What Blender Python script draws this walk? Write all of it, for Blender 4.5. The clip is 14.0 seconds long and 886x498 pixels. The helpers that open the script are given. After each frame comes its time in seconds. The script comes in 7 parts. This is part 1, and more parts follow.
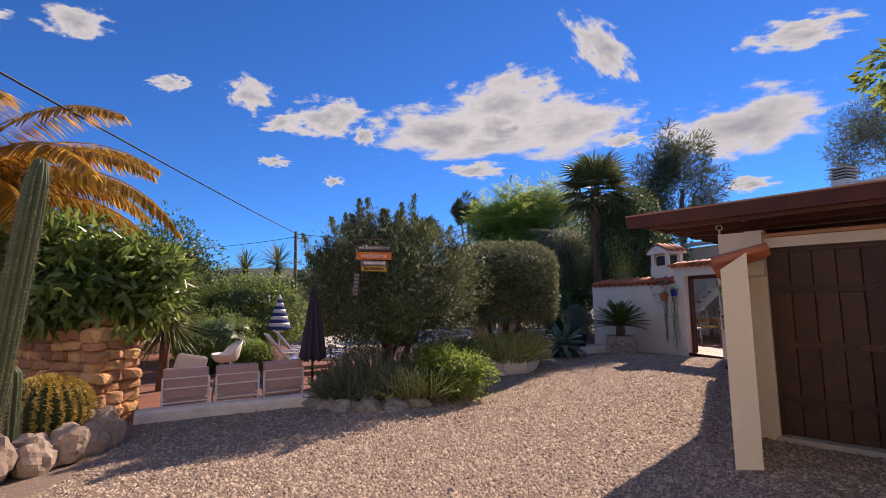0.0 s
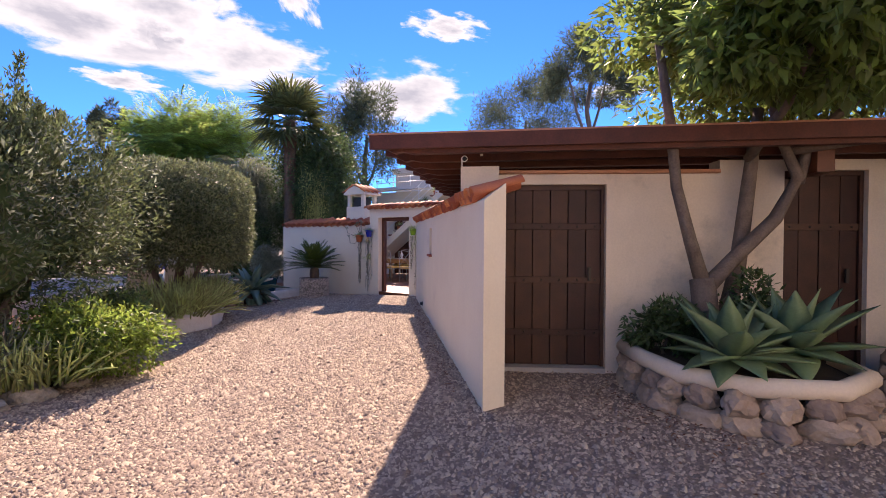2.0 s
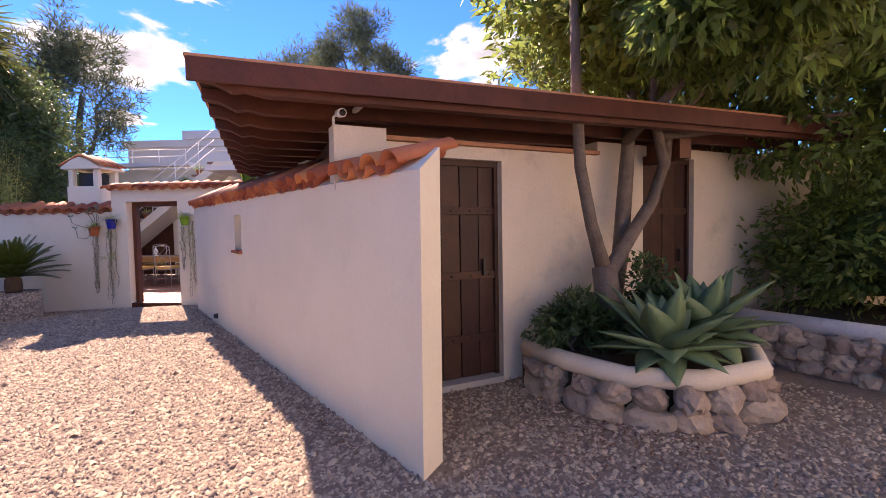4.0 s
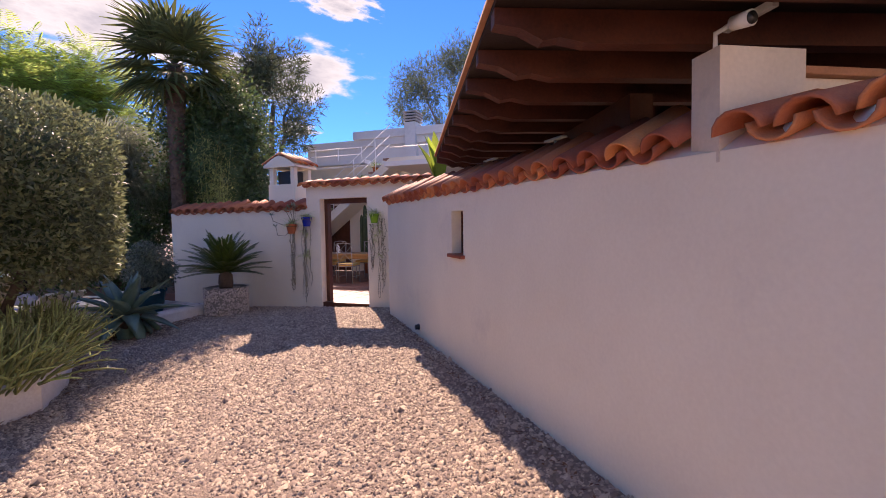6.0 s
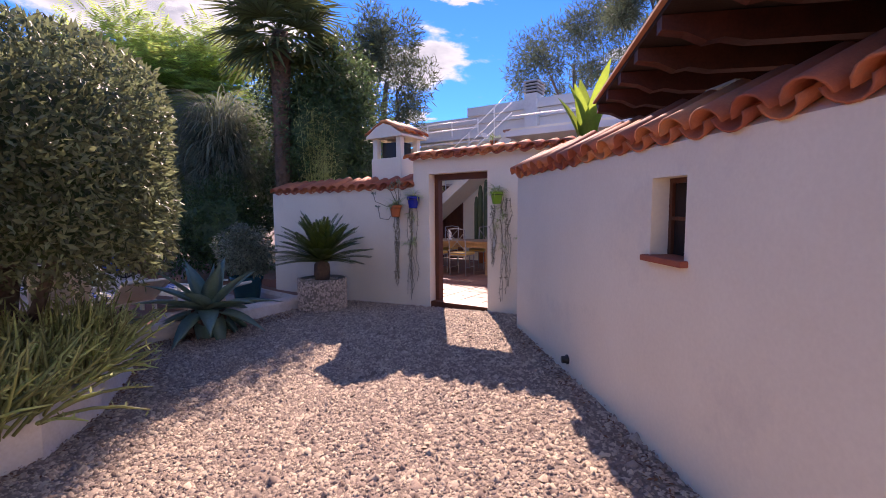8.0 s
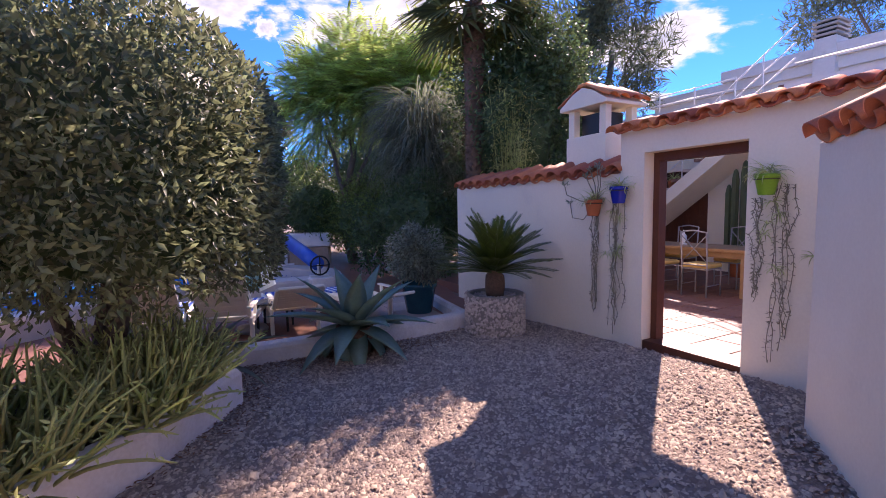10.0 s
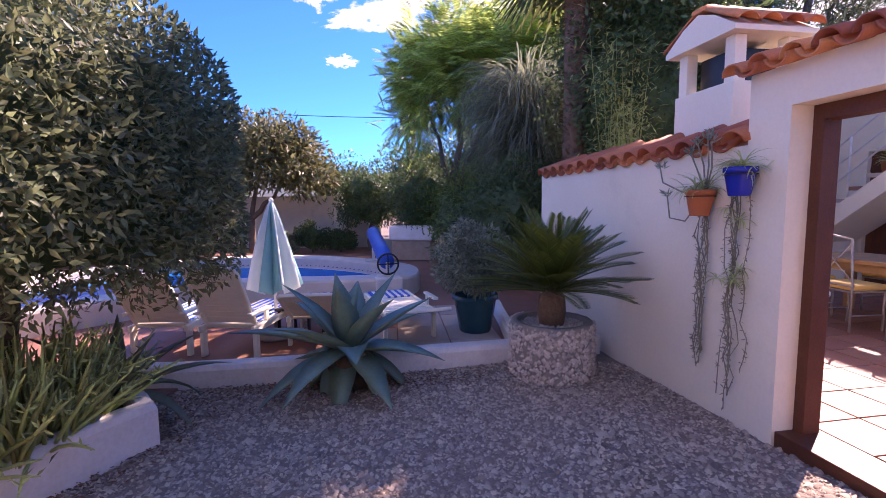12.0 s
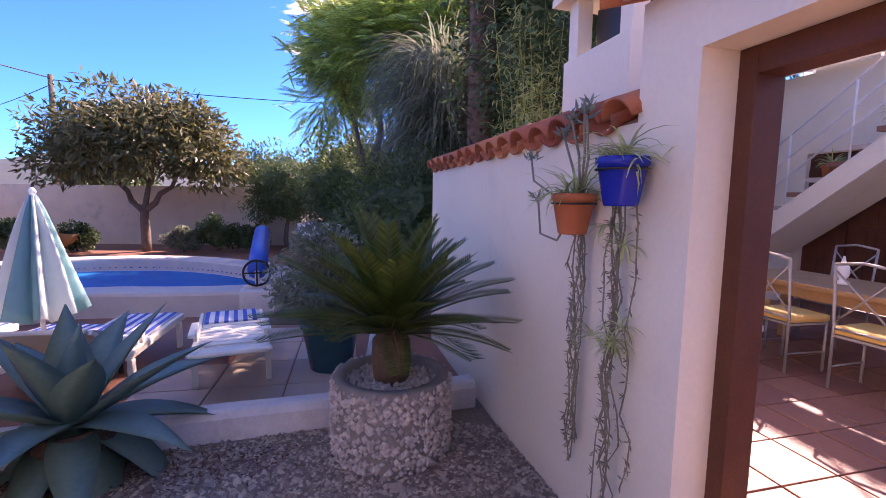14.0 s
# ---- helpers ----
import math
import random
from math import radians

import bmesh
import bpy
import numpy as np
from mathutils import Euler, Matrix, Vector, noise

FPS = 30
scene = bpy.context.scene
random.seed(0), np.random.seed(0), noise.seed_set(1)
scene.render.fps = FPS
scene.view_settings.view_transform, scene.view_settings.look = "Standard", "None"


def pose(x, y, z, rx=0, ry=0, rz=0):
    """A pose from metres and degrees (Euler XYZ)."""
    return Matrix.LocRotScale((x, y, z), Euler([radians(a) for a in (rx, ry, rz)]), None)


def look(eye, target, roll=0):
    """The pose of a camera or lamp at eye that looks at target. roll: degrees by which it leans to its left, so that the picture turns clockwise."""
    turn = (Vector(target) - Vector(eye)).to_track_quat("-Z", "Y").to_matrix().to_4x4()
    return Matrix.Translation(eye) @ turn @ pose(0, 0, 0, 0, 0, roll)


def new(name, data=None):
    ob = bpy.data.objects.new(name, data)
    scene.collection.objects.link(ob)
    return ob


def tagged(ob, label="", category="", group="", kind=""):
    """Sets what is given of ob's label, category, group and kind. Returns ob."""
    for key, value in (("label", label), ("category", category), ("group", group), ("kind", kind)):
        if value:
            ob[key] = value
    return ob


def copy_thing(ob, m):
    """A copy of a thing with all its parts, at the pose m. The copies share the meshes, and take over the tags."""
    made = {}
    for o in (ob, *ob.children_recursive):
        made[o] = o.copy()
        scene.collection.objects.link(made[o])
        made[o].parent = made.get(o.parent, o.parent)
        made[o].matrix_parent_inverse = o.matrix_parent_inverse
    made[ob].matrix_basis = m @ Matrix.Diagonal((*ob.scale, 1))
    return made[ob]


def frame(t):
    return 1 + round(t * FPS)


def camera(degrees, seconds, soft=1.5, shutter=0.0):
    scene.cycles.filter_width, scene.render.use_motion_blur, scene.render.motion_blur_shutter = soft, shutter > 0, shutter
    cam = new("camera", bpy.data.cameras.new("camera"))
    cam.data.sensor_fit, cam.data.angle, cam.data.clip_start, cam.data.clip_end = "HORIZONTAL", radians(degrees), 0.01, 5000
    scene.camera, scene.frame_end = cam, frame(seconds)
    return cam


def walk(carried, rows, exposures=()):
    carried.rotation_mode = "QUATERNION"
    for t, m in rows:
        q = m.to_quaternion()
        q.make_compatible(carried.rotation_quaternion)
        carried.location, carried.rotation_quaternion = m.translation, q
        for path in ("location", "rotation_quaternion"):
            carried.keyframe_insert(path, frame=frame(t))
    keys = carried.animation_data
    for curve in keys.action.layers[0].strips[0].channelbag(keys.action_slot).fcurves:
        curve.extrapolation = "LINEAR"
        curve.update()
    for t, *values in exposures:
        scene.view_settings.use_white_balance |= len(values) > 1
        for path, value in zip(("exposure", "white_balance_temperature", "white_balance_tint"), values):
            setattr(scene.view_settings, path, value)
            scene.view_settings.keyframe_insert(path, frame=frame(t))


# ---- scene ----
cam = camera(87.7, 14.0, soft=0.9)
PATH = [
    (0, (0.249, 0.072, 1.477), (0.192, 2.059, 1.692), -0.7),
    (0.5, (0.129, 0.452, 1.427), (0.196, 2.448, 1.541), 0.2),
    (1, (0.069, 0.86, 1.408), (0.413, 2.829, 1.454), -0.0),
    (1.5, (0.072, 1.19, 1.39), (0.823, 3.043, 1.379), 0.3),
    (2, (0.095, 1.535, 1.37), (1.308, 3.124, 1.337), 0.2),
    (2.5, (0.056, 1.903, 1.351), (1.639, 3.123, 1.286), 0.3),
    (2.7, (0.053, 2.062, 1.334), (1.744, 3.129, 1.266), 0.5),
    (4.8, (0.63, 3.935, 1.416), (2.473, 4.708, 1.322), -1.1),
    (5, (0.67, 4.109, 1.403), (2.465, 4.987, 1.317), -1.0),
    (5.5, (0.799, 4.533, 1.439), (2.477, 5.617, 1.35), -0.8),
    (6, (0.984, 4.891, 1.437), (2.506, 6.184, 1.339), -1.0),
    (6.5, (1.25, 5.29, 1.437), (2.609, 6.752, 1.318), -1.1),
    (7, (1.514, 5.686, 1.439), (2.776, 7.232, 1.313), -1.0),
    (7.5, (1.844, 6.075, 1.432), (3.059, 7.658, 1.295), -0.7),
    (8, (2.143, 6.461, 1.409), (3.316, 8.073, 1.251), -0.5),
    (8.5, (2.435, 6.804, 1.433), (3.446, 8.523, 1.275), -0.8),
    (9, (2.759, 7.159, 1.448), (3.507, 9.009, 1.304), -0.9),
    (9.2, (2.872, 7.314, 1.443), (3.516, 9.202, 1.299), -0.9),
    (11.5, (4.487, 8.968, 1.471), (4.271, 10.947, 1.28), -0.9),
    (12, (4.711, 9.325, 1.456), (4.344, 11.28, 1.257), -0.6),
    (12.5, (4.952, 9.685, 1.486), (4.446, 11.608, 1.275), -0.5),
    (13, (5.172, 10.056, 1.485), (4.618, 11.966, 1.277), -0.0),
    (13.5, (5.331, 10.402, 1.474), (4.85, 12.333, 1.267), 0.2),
    (14, (5.529, 10.764, 1.502), (5.333, 12.743, 1.281), 0.8),
]
walk(cam, [(t, look(eye, target, roll)) for t, eye, target, roll in PATH],
     exposures=[(0, 0.92, 7500, 25), (1.5, 1.32, 7400, 27), (2.5, 1.9, 7600, 31), (5, 2.0, 8000, 34), (6, 1.55, 7700, 34), (7, 1.5, 7400, 34), (9, 1.75, 6950, 36), (11.3, 2.02, 6850, 44), (13, 2.5, 7300, 49), (14, 2.35, 7300, 49)])

# ---- world, sun, exposure ----
SUN_AZ, SUN_EL = 55.0, 37.0          # degrees from +x towards +y, and above the horizon
world = bpy.data.worlds.new("sky")
scene.world = world
world.use_nodes = True
wn = world.node_tree
sky = wn.nodes.new("ShaderNodeTexSky")
sky.sky_type, sky.sun_disc = "NISHITA", False
sky.sun_elevation, sky.sun_rotation = radians(SUN_EL), radians(90 - SUN_AZ)
sky.air_density, sky.dust_density, sky.ozone_density, sky.altitude = 0.9, 0.0, 5.0, 800
bgd = wn.nodes["Background"]
tint = wn.nodes.new("ShaderNodeMix")
tint.data_type, tint.blend_type = "RGBA", "MULTIPLY"
tint.inputs[0].default_value, tint.inputs[7].default_value = 1.0, (0.17, 0.6, 1.06, 1)
wn.links.new(sky.outputs[0], tint.inputs[6])
wn.links.new(tint.outputs[2], bgd.inputs[0])
bgd.inputs[1].default_value = 0.083
sun = new("sun", bpy.data.lights.new("sun", "SUN"))
sun.data.energy, sun.data.angle, sun.data.color = 3.3, radians(0.53), (1.0, 0.9, 0.77)
sx, sy, sz = (math.cos(radians(SUN_EL)) * math.cos(radians(SUN_AZ)), math.cos(radians(SUN_EL)) * math.sin(radians(SUN_AZ)), math.sin(radians(SUN_EL)))
sun.matrix_world = look((sx * 60, sy * 60, sz * 60), (0, 0, 0))
tagged(sun, kind="structure")

rng = np.random.default_rng(7)

# ---- materials ----
def mat(name, a, b=None, rough=0.7, scale=6.0, fine=60.0, bump=0.15, metal=0.0, island=0.0, obj=0.0, leaf=0.0, stain=None, spec=0.4, dist=0.01):
    """Two colours mixed by noise at two scales, with relief; island and obj vary the brightness from piece to piece; leaf lets light through."""
    m = bpy.data.materials.new(name)
    m.use_nodes = True
    nt, N, L = m.node_tree, m.node_tree.nodes, m.node_tree.links
    p = N["Principled BSDF"]
    b = b or tuple(c * 0.8 for c in a)
    geo = N.new("ShaderNodeNewGeometry")
    n1, n2 = N.new("ShaderNodeTexNoise"), N.new("ShaderNodeTexNoise")
    for n, s, d in ((n1, scale, 6), (n2, fine, 3)):
        n.inputs["Scale"].default_value, n.inputs["Detail"].default_value = s, d
        L.new(geo.outputs["Position"], n.inputs["Vector"])
    ramp = N.new("ShaderNodeMapRange")
    ramp.inputs[1].default_value, ramp.inputs[2].default_value = 0.3, 0.7
    add = N.new("ShaderNodeMath")
    add.operation = "MULTIPLY_ADD"
    add.inputs[1].default_value, add.inputs[2].default_value = 0.4, 0.0
    L.new(n2.outputs["Fac"], add.inputs[0])
    add2 = N.new("ShaderNodeMath")
    add2.operation = "MULTIPLY_ADD"
    add2.inputs[1].default_value = 0.6
    L.new(n1.outputs["Fac"], add2.inputs[0])
    L.new(add.outputs[0], add2.inputs[2])
    L.new(add2.outputs[0], ramp.inputs[0])
    mix = N.new("ShaderNodeMix")
    mix.data_type = "RGBA"
    mix.inputs[6].default_value, mix.inputs[7].default_value = (*b, 1), (*a, 1)
    L.new(ramp.outputs[0], mix.inputs[0])
    out = mix.outputs[2]
    if stain:
        n3 = N.new("ShaderNodeTexNoise")
        n3.inputs["Scale"].default_value, n3.inputs["Detail"].default_value, n3.inputs["Roughness"].default_value = stain[1], 8, 0.7
        L.new(geo.outputs["Position"], n3.inputs["Vector"])
        r3 = N.new("ShaderNodeMapRange")
        r3.inputs[1].default_value, r3.inputs[2].default_value, r3.inputs[4].default_value = 0.56, 0.75, stain[2]
        L.new(n3.outputs["Fac"], r3.inputs[0])
        m3 = N.new("ShaderNodeMix")
        m3.data_type = "RGBA"
        m3.inputs[7].default_value = (*stain[0], 1)
        L.new(r3.outputs[0], m3.inputs[0])
        L.new(out, m3.inputs[6])
        out = m3.outputs[2]
    if island or obj:
        rnd = geo.outputs["Random Per Island"]
        if obj:
            info = N.new("ShaderNodeObjectInfo")
            rnd = info.outputs["Random"]
        v = N.new("ShaderNodeMapRange")
        k = island or obj
        v.inputs[3].default_value, v.inputs[4].default_value = 1 - k, 1 + k
        L.new(rnd, v.inputs[0])
        hs = N.new("ShaderNodeHueSaturation")
        L.new(v.outputs[0], hs.inputs["Value"])
        L.new(out, hs.inputs["Color"])
        h = N.new("ShaderNodeMapRange")
        h.inputs[3].default_value, h.inputs[4].default_value = 0.5 - 0.035 * k, 0.5 + 0.035 * k
        L.new(rnd, h.inputs[0])
        L.new(h.outputs[0], hs.inputs["Hue"])
        out = hs.outputs[0]
    L.new(out, p.inputs["Base Color"])
    p.inputs["Roughness"].default_value, p.inputs["Metallic"].default_value = rough, metal
    p.inputs["Specular IOR Level"].default_value = spec
    if bump:
        bp = N.new("ShaderNodeBump")
        bp.inputs["Strength"].default_value, bp.inputs["Distance"].default_value = min(1, bump), dist
        L.new(add2.outputs[0], bp.inputs["Height"])
        L.new(bp.outputs[0], p.inputs["Normal"])
    if leaf:
        tr = N.new("ShaderNodeBsdfTranslucent")
        br = N.new("ShaderNodeHueSaturation")
        br.inputs["Value"].default_value, br.inputs["Hue"].default_value = 1.9, 0.48
        L.new(out, br.inputs["Color"])
        L.new(br.outputs[0], tr.inputs["Color"])
        ms = N.new("ShaderNodeMixShader")
        ms.inputs[0].default_value = leaf
        L.new(p.outputs[0], ms.inputs[1])
        L.new(tr.outputs[0], ms.inputs[2])
        L.new(ms.outputs[0], N["Material Output"].inputs[0])
    return m


M_white = mat("white_render", (0.84, 0.765, 0.62), (0.75, 0.675, 0.54), 0.9, 1.6, 45, 0.35, stain=((0.55, 0.5, 0.43), 1.1, 0.5), dist=0.006)
M_white_old = mat("weathered_render", (0.72, 0.62, 0.5), (0.58, 0.5, 0.4), 0.9, 2.2, 50, 0.4, stain=((0.33, 0.3, 0.26), 1.7, 0.7), dist=0.006)
M_kerb = mat("kerb_paint", (0.78, 0.75, 0.72), (0.62, 0.58, 0.54), 0.8, 5, 40, 0.4, stain=((0.36, 0.32, 0.27), 3, 0.6))
M_tile = mat("clay_tile", (0.56, 0.19, 0.085), (0.4, 0.115, 0.055), 0.75, 9, 90, 0.35, obj=0.35, stain=((0.3, 0.2, 0.14), 6, 0.6))
M_mortar = mat("clay_mortar", (0.5, 0.24, 0.14), (0.38, 0.18, 0.1), 0.9, 12, 80, 0.5)
M_gravel = mat("gravel_bed", (0.33, 0.25, 0.195), (0.19, 0.145, 0.112), 0.95, 28, 110, 0.9, stain=((0.12, 0.095, 0.075), 1.5, 0.25), dist=0.03)
M_stone = mat("gravel_stone", (0.5, 0.385, 0.29), (0.31, 0.23, 0.175), 0.9, 12, 150, 0.3, island=0.5)
M_earth = mat("dry_ground", (0.2, 0.16, 0.11), (0.11, 0.1, 0.06), 0.95, 0.35, 9, 0.5)
M_wood = mat("dark_door_wood", (0.07, 0.026, 0.016), (0.03, 0.012, 0.008), 0.55, 7, 70, 0.5, obj=0.3)
M_roofwood = mat("red_stained_timber", (0.115, 0.03, 0.017), (0.05, 0.014, 0.009), 0.65, 5, 60, 0.4, obj=0.15)
M_gatewood = mat("gate_frame_wood", (0.14, 0.045, 0.02), (0.08, 0.024, 0.012), 0.5, 6, 80, 0.4)
M_deck = mat("dark_boards_and_shade", (0.032, 0.015, 0.01), (0.016, 0.008, 0.006), 0.7, 5, 60, 0.4)
M_pine = mat("table_wood", (0.42, 0.25, 0.12), (0.3, 0.17, 0.08), 0.5, 7, 70, 0.3)
M_iron = mat("wrought_iron", (0.06, 0.055, 0.05), None, 0.5, 20, 100, 0.2, metal=0.6)
M_greyiron = mat("grey_painted_iron", (0.4, 0.38, 0.37), (0.28, 0.26, 0.25), 0.5, 20, 100, 0.2, metal=0.3)
M_whitemetal = mat("white_metal", (0.8, 0.79, 0.77), None, 0.45, 12, 60, 0.1)
M_plastic = mat("cream_plastic", (0.87, 0.82, 0.69), (0.79, 0.74, 0.61), 0.4, 4, 40, 0.05)
M_whiteplastic = mat("white_plastic", (0.82, 0.81, 0.79), None, 0.4, 4, 40, 0.05)
M_sofa = mat("rose_cushion", (0.5, 0.34, 0.33), (0.42, 0.28, 0.28), 0.95, 5, 120, 0.4)
M_cream = mat("cream_cushion", (0.75, 0.64, 0.56), None, 0.95, 5, 120, 0.3)
M_yellow = mat("yellow_cushion", (0.72, 0.46, 0.14), None, 0.9, 6, 100, 0.3)
M_darkcloth = mat("dark_parasol_cloth", (0.055, 0.048, 0.075), (0.035, 0.03, 0.05), 0.9, 8, 150, 0.3)
M_teal = mat("teal_parasol_cloth", (0.25, 0.5, 0.52), (0.2, 0.42, 0.45), 0.85, 8, 150, 0.2, leaf=0.25)
M_pale = mat("pale_parasol_cloth", (0.72, 0.78, 0.78), (0.64, 0.7, 0.7), 0.85, 8, 150, 0.2, leaf=0.25)
M_navy = mat("navy_stripe_cloth", (0.03, 0.05, 0.2), None, 0.9, 8, 150, 0.2)
M_bluecloth = mat("blue_stripe_cloth", (0.06, 0.14, 0.5), None, 0.9, 8, 150, 0.2)
M_rollerblue = mat("blue_pool_cover", (0.02, 0.12, 0.55), (0.015, 0.09, 0.42), 0.4, 6, 60, 0.3)
M_slab = mat("terrace_slab", (0.5, 0.41, 0.35), (0.4, 0.32, 0.27), 0.8, 3, 60, 0.3, obj=0.12, stain=((0.3, 0.24, 0.2), 2.2, 0.5))
M_terra = mat("terracotta_floor", (0.3, 0.14, 0.095), (0.22, 0.1, 0.07), 0.6, 3, 50, 0.25, obj=0.15, stain=((0.28, 0.16, 0.11), 1.4, 0.5))
M_rimstone = mat("pool_coping", (0.62, 0.57, 0.52), (0.5, 0.46, 0.42), 0.8, 5, 70, 0.3)
M_rock = mat("pale_rock", (0.42, 0.33, 0.26), (0.27, 0.2, 0.155), 0.9, 6, 40, 0.9, island=0.25, obj=0.22, dist=0.02)
M_ochre = mat("ochre_stone", (0.62, 0.34, 0.18), (0.44, 0.22, 0.11), 0.9, 6, 40, 0.9, obj=0.4, dist=0.02)
M_bark = mat("grey_bark", (0.2, 0.155, 0.125), (0.1, 0.075, 0.06), 0.9, 9, 60, 0.8, dist=0.02)
M_palmbark = mat("palm_bark", (0.21, 0.135, 0.09), (0.1, 0.065, 0.045), 0.95, 14, 60, 1.0, dist=0.04)
M_clay = mat("clay_pot", (0.55, 0.17, 0.07), (0.45, 0.13, 0.05), 0.75, 6, 80, 0.2)
M_cobalt = mat("cobalt_glaze", (0.015, 0.035, 0.4), (0.01, 0.025, 0.3), 0.2, 6, 80, 0.05)
M_tealpot = mat("teal_glaze", (0.02, 0.12, 0.16), (0.015, 0.08, 0.11), 0.25, 6, 80, 0.05)
M_limepot = mat("lime_plastic", (0.2, 0.42, 0.03), None, 0.35, 6, 80, 0.05)
M_soil = mat("dark_soil", (0.06, 0.045, 0.03), None, 0.95, 20, 90, 0.8)
M_black = mat("black_plastic", (0.02, 0.02, 0.02), None, 0.4, 20, 90, 0.1)
M_cable = mat("cable", (0.015, 0.015, 0.015), None, 0.6, 20, 90, 0.0)
M_concrete = mat("grey_concrete", (0.45, 0.43, 0.4), (0.34, 0.32, 0.3), 0.9, 3, 60, 0.4)
M_facade = mat("far_facade", (0.7, 0.7, 0.7), (0.62, 0.62, 0.62), 0.9, 0.5, 12, 0.1, stain=((0.4, 0.4, 0.4), 0.6, 0.5))
M_glass = mat("dark_glass", (0.03, 0.04, 0.05), None, 0.08, 3, 20, 0.0, spec=0.6)
M_hill = mat("wooded_hill", (0.1, 0.12, 0.12), (0.06, 0.075, 0.075), 1.0, 0.01, 0.08, 0.3)
M_sign_dark = mat("sign_dark_board", (0.07, 0.05, 0.045), None, 0.7, 9, 80, 0.3)
M_sign_orange = mat("sign_orange_board", (0.7, 0.17, 0.03), None, 0.7, 9, 80, 0.3)
M_sign_grey = mat("sign_grey_board", (0.2, 0.19, 0.19), None, 0.7, 9, 80, 0.3)
M_sign_yellow = mat("sign_yellow_board", (0.55, 0.3, 0.04), None, 0.7, 9, 80, 0.3)
M_letter = mat("pale_letters", (0.8, 0.76, 0.7), None, 0.7, 9, 80, 0.0)

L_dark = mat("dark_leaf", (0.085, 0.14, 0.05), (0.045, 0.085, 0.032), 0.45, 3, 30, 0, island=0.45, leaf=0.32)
L_hedge = mat("hedge_leaf", (0.17, 0.2, 0.105), (0.09, 0.115, 0.055), 0.5, 3, 30, 0, island=0.5, leaf=0.32)
L_juniper = mat("juniper_leaf", (0.13, 0.17, 0.075), (0.065, 0.092, 0.04), 0.6, 3, 30, 0, island=0.5, leaf=0.25)
L_bright = mat("bright_leaf", (0.17, 0.25, 0.05), (0.1, 0.165, 0.035), 0.5, 3, 30, 0, island=0.45, leaf=0.55)
L_magnolia = mat("broad_leaf", (0.15, 0.22, 0.06), (0.085, 0.14, 0.04), 0.35, 3, 30, 0, island=0.5, leaf=0.5)
L_olive = mat("grey_green_leaf", (0.21, 0.24, 0.17), (0.125, 0.15, 0.105), 0.6, 3, 30, 0, island=0.4, leaf=0.42)
L_pine = mat("pine_needles", (0.102, 0.133, 0.078), (0.058, 0.078, 0.044), 0.7, 2, 20, 0, island=0.4, leaf=0.3)
L_succ = mat("succulent_green", (0.46, 0.5, 0.22), (0.27, 0.34, 0.13), 0.5, 5, 60, 0.1, island=0.4, leaf=0.3)
L_agave = mat("agave_blue_green", (0.176, 0.290, 0.229), (0.114, 0.202, 0.150), 0.45, 3, 40, 0.05, island=0.2, leaf=0.1)
L_agave2 = mat("agave_soft_green", (0.192, 0.288, 0.156), (0.120, 0.198, 0.096), 0.45, 3, 40, 0.05, island=0.2, leaf=0.15)
L_cycad = mat("cycad_green", (0.115, 0.15, 0.024), (0.055, 0.085, 0.016), 0.35, 4, 40, 0, island=0.35, leaf=0.2)
L_palm = mat("fan_palm_green", (0.12, 0.15, 0.055), (0.06, 0.082, 0.032), 0.5, 3, 30, 0, island=0.4, leaf=0.3)
L_frond = mat("yellowing_frond", (0.46, 0.27, 0.04), (0.22, 0.18, 0.03), 0.55, 3, 30, 0, island=0.4, leaf=0.5)
L_banana = mat("banana_leaf", (0.200, 0.300, 0.040), (0.120, 0.200, 0.030), 0.4, 3, 30, 0, island=0.25, leaf=0.5)
L_cactus = mat("cactus_skin", (0.090, 0.120, 0.055), (0.055, 0.080, 0.035), 0.6, 6, 70, 0.2)
L_spine = mat("barrel_spines", (0.68, 0.5, 0.15), (0.46, 0.34, 0.09), 0.7, 8, 90, 0.1)
L_dry = mat("dry_stems", (0.300, 0.260, 0.180), (0.190, 0.170, 0.110), 0.8, 8, 90, 0, island=0.3)

# ---- mesh helpers ----
def raw(name, verts, faces, material, parent=None, label="", smooth=False):
    me = bpy.data.meshes.new(name)
    me.from_pydata([tuple(map(float, v)) for v in verts], [], [tuple(map(int, f)) for f in faces])
    me.materials.append(material)
    if smooth:
        me.polygons.foreach_set("use_smooth", [True] * len(me.polygons))
    me.update()
    ob = new(name, me)
    if parent:
        ob.parent = parent
    if label:
        ob["label"] = label
    return ob


def part(name, bm, material, parent=None, label="", smooth=False):
    me = bpy.data.meshes.new(name)
    bmesh.ops.recalc_face_normals(bm, faces=bm.faces)
    bm.to_mesh(me)
    bm.free()
    me.materials.append(material)
    if smooth:
        me.polygons.foreach_set("use_smooth", [True] * len(me.polygons))
    ob = new(name, me)
    if parent:
        ob.parent = parent
    if label:
        ob["label"] = label
    return ob


def thing(name, at, label, category, group="", rz=0, kind=""):
    ob = new(name)
    ob.empty_display_size = 0.1
    ob.matrix_world = pose(*at, 0, 0, rz)
    return tagged(ob, label, category, group, kind)


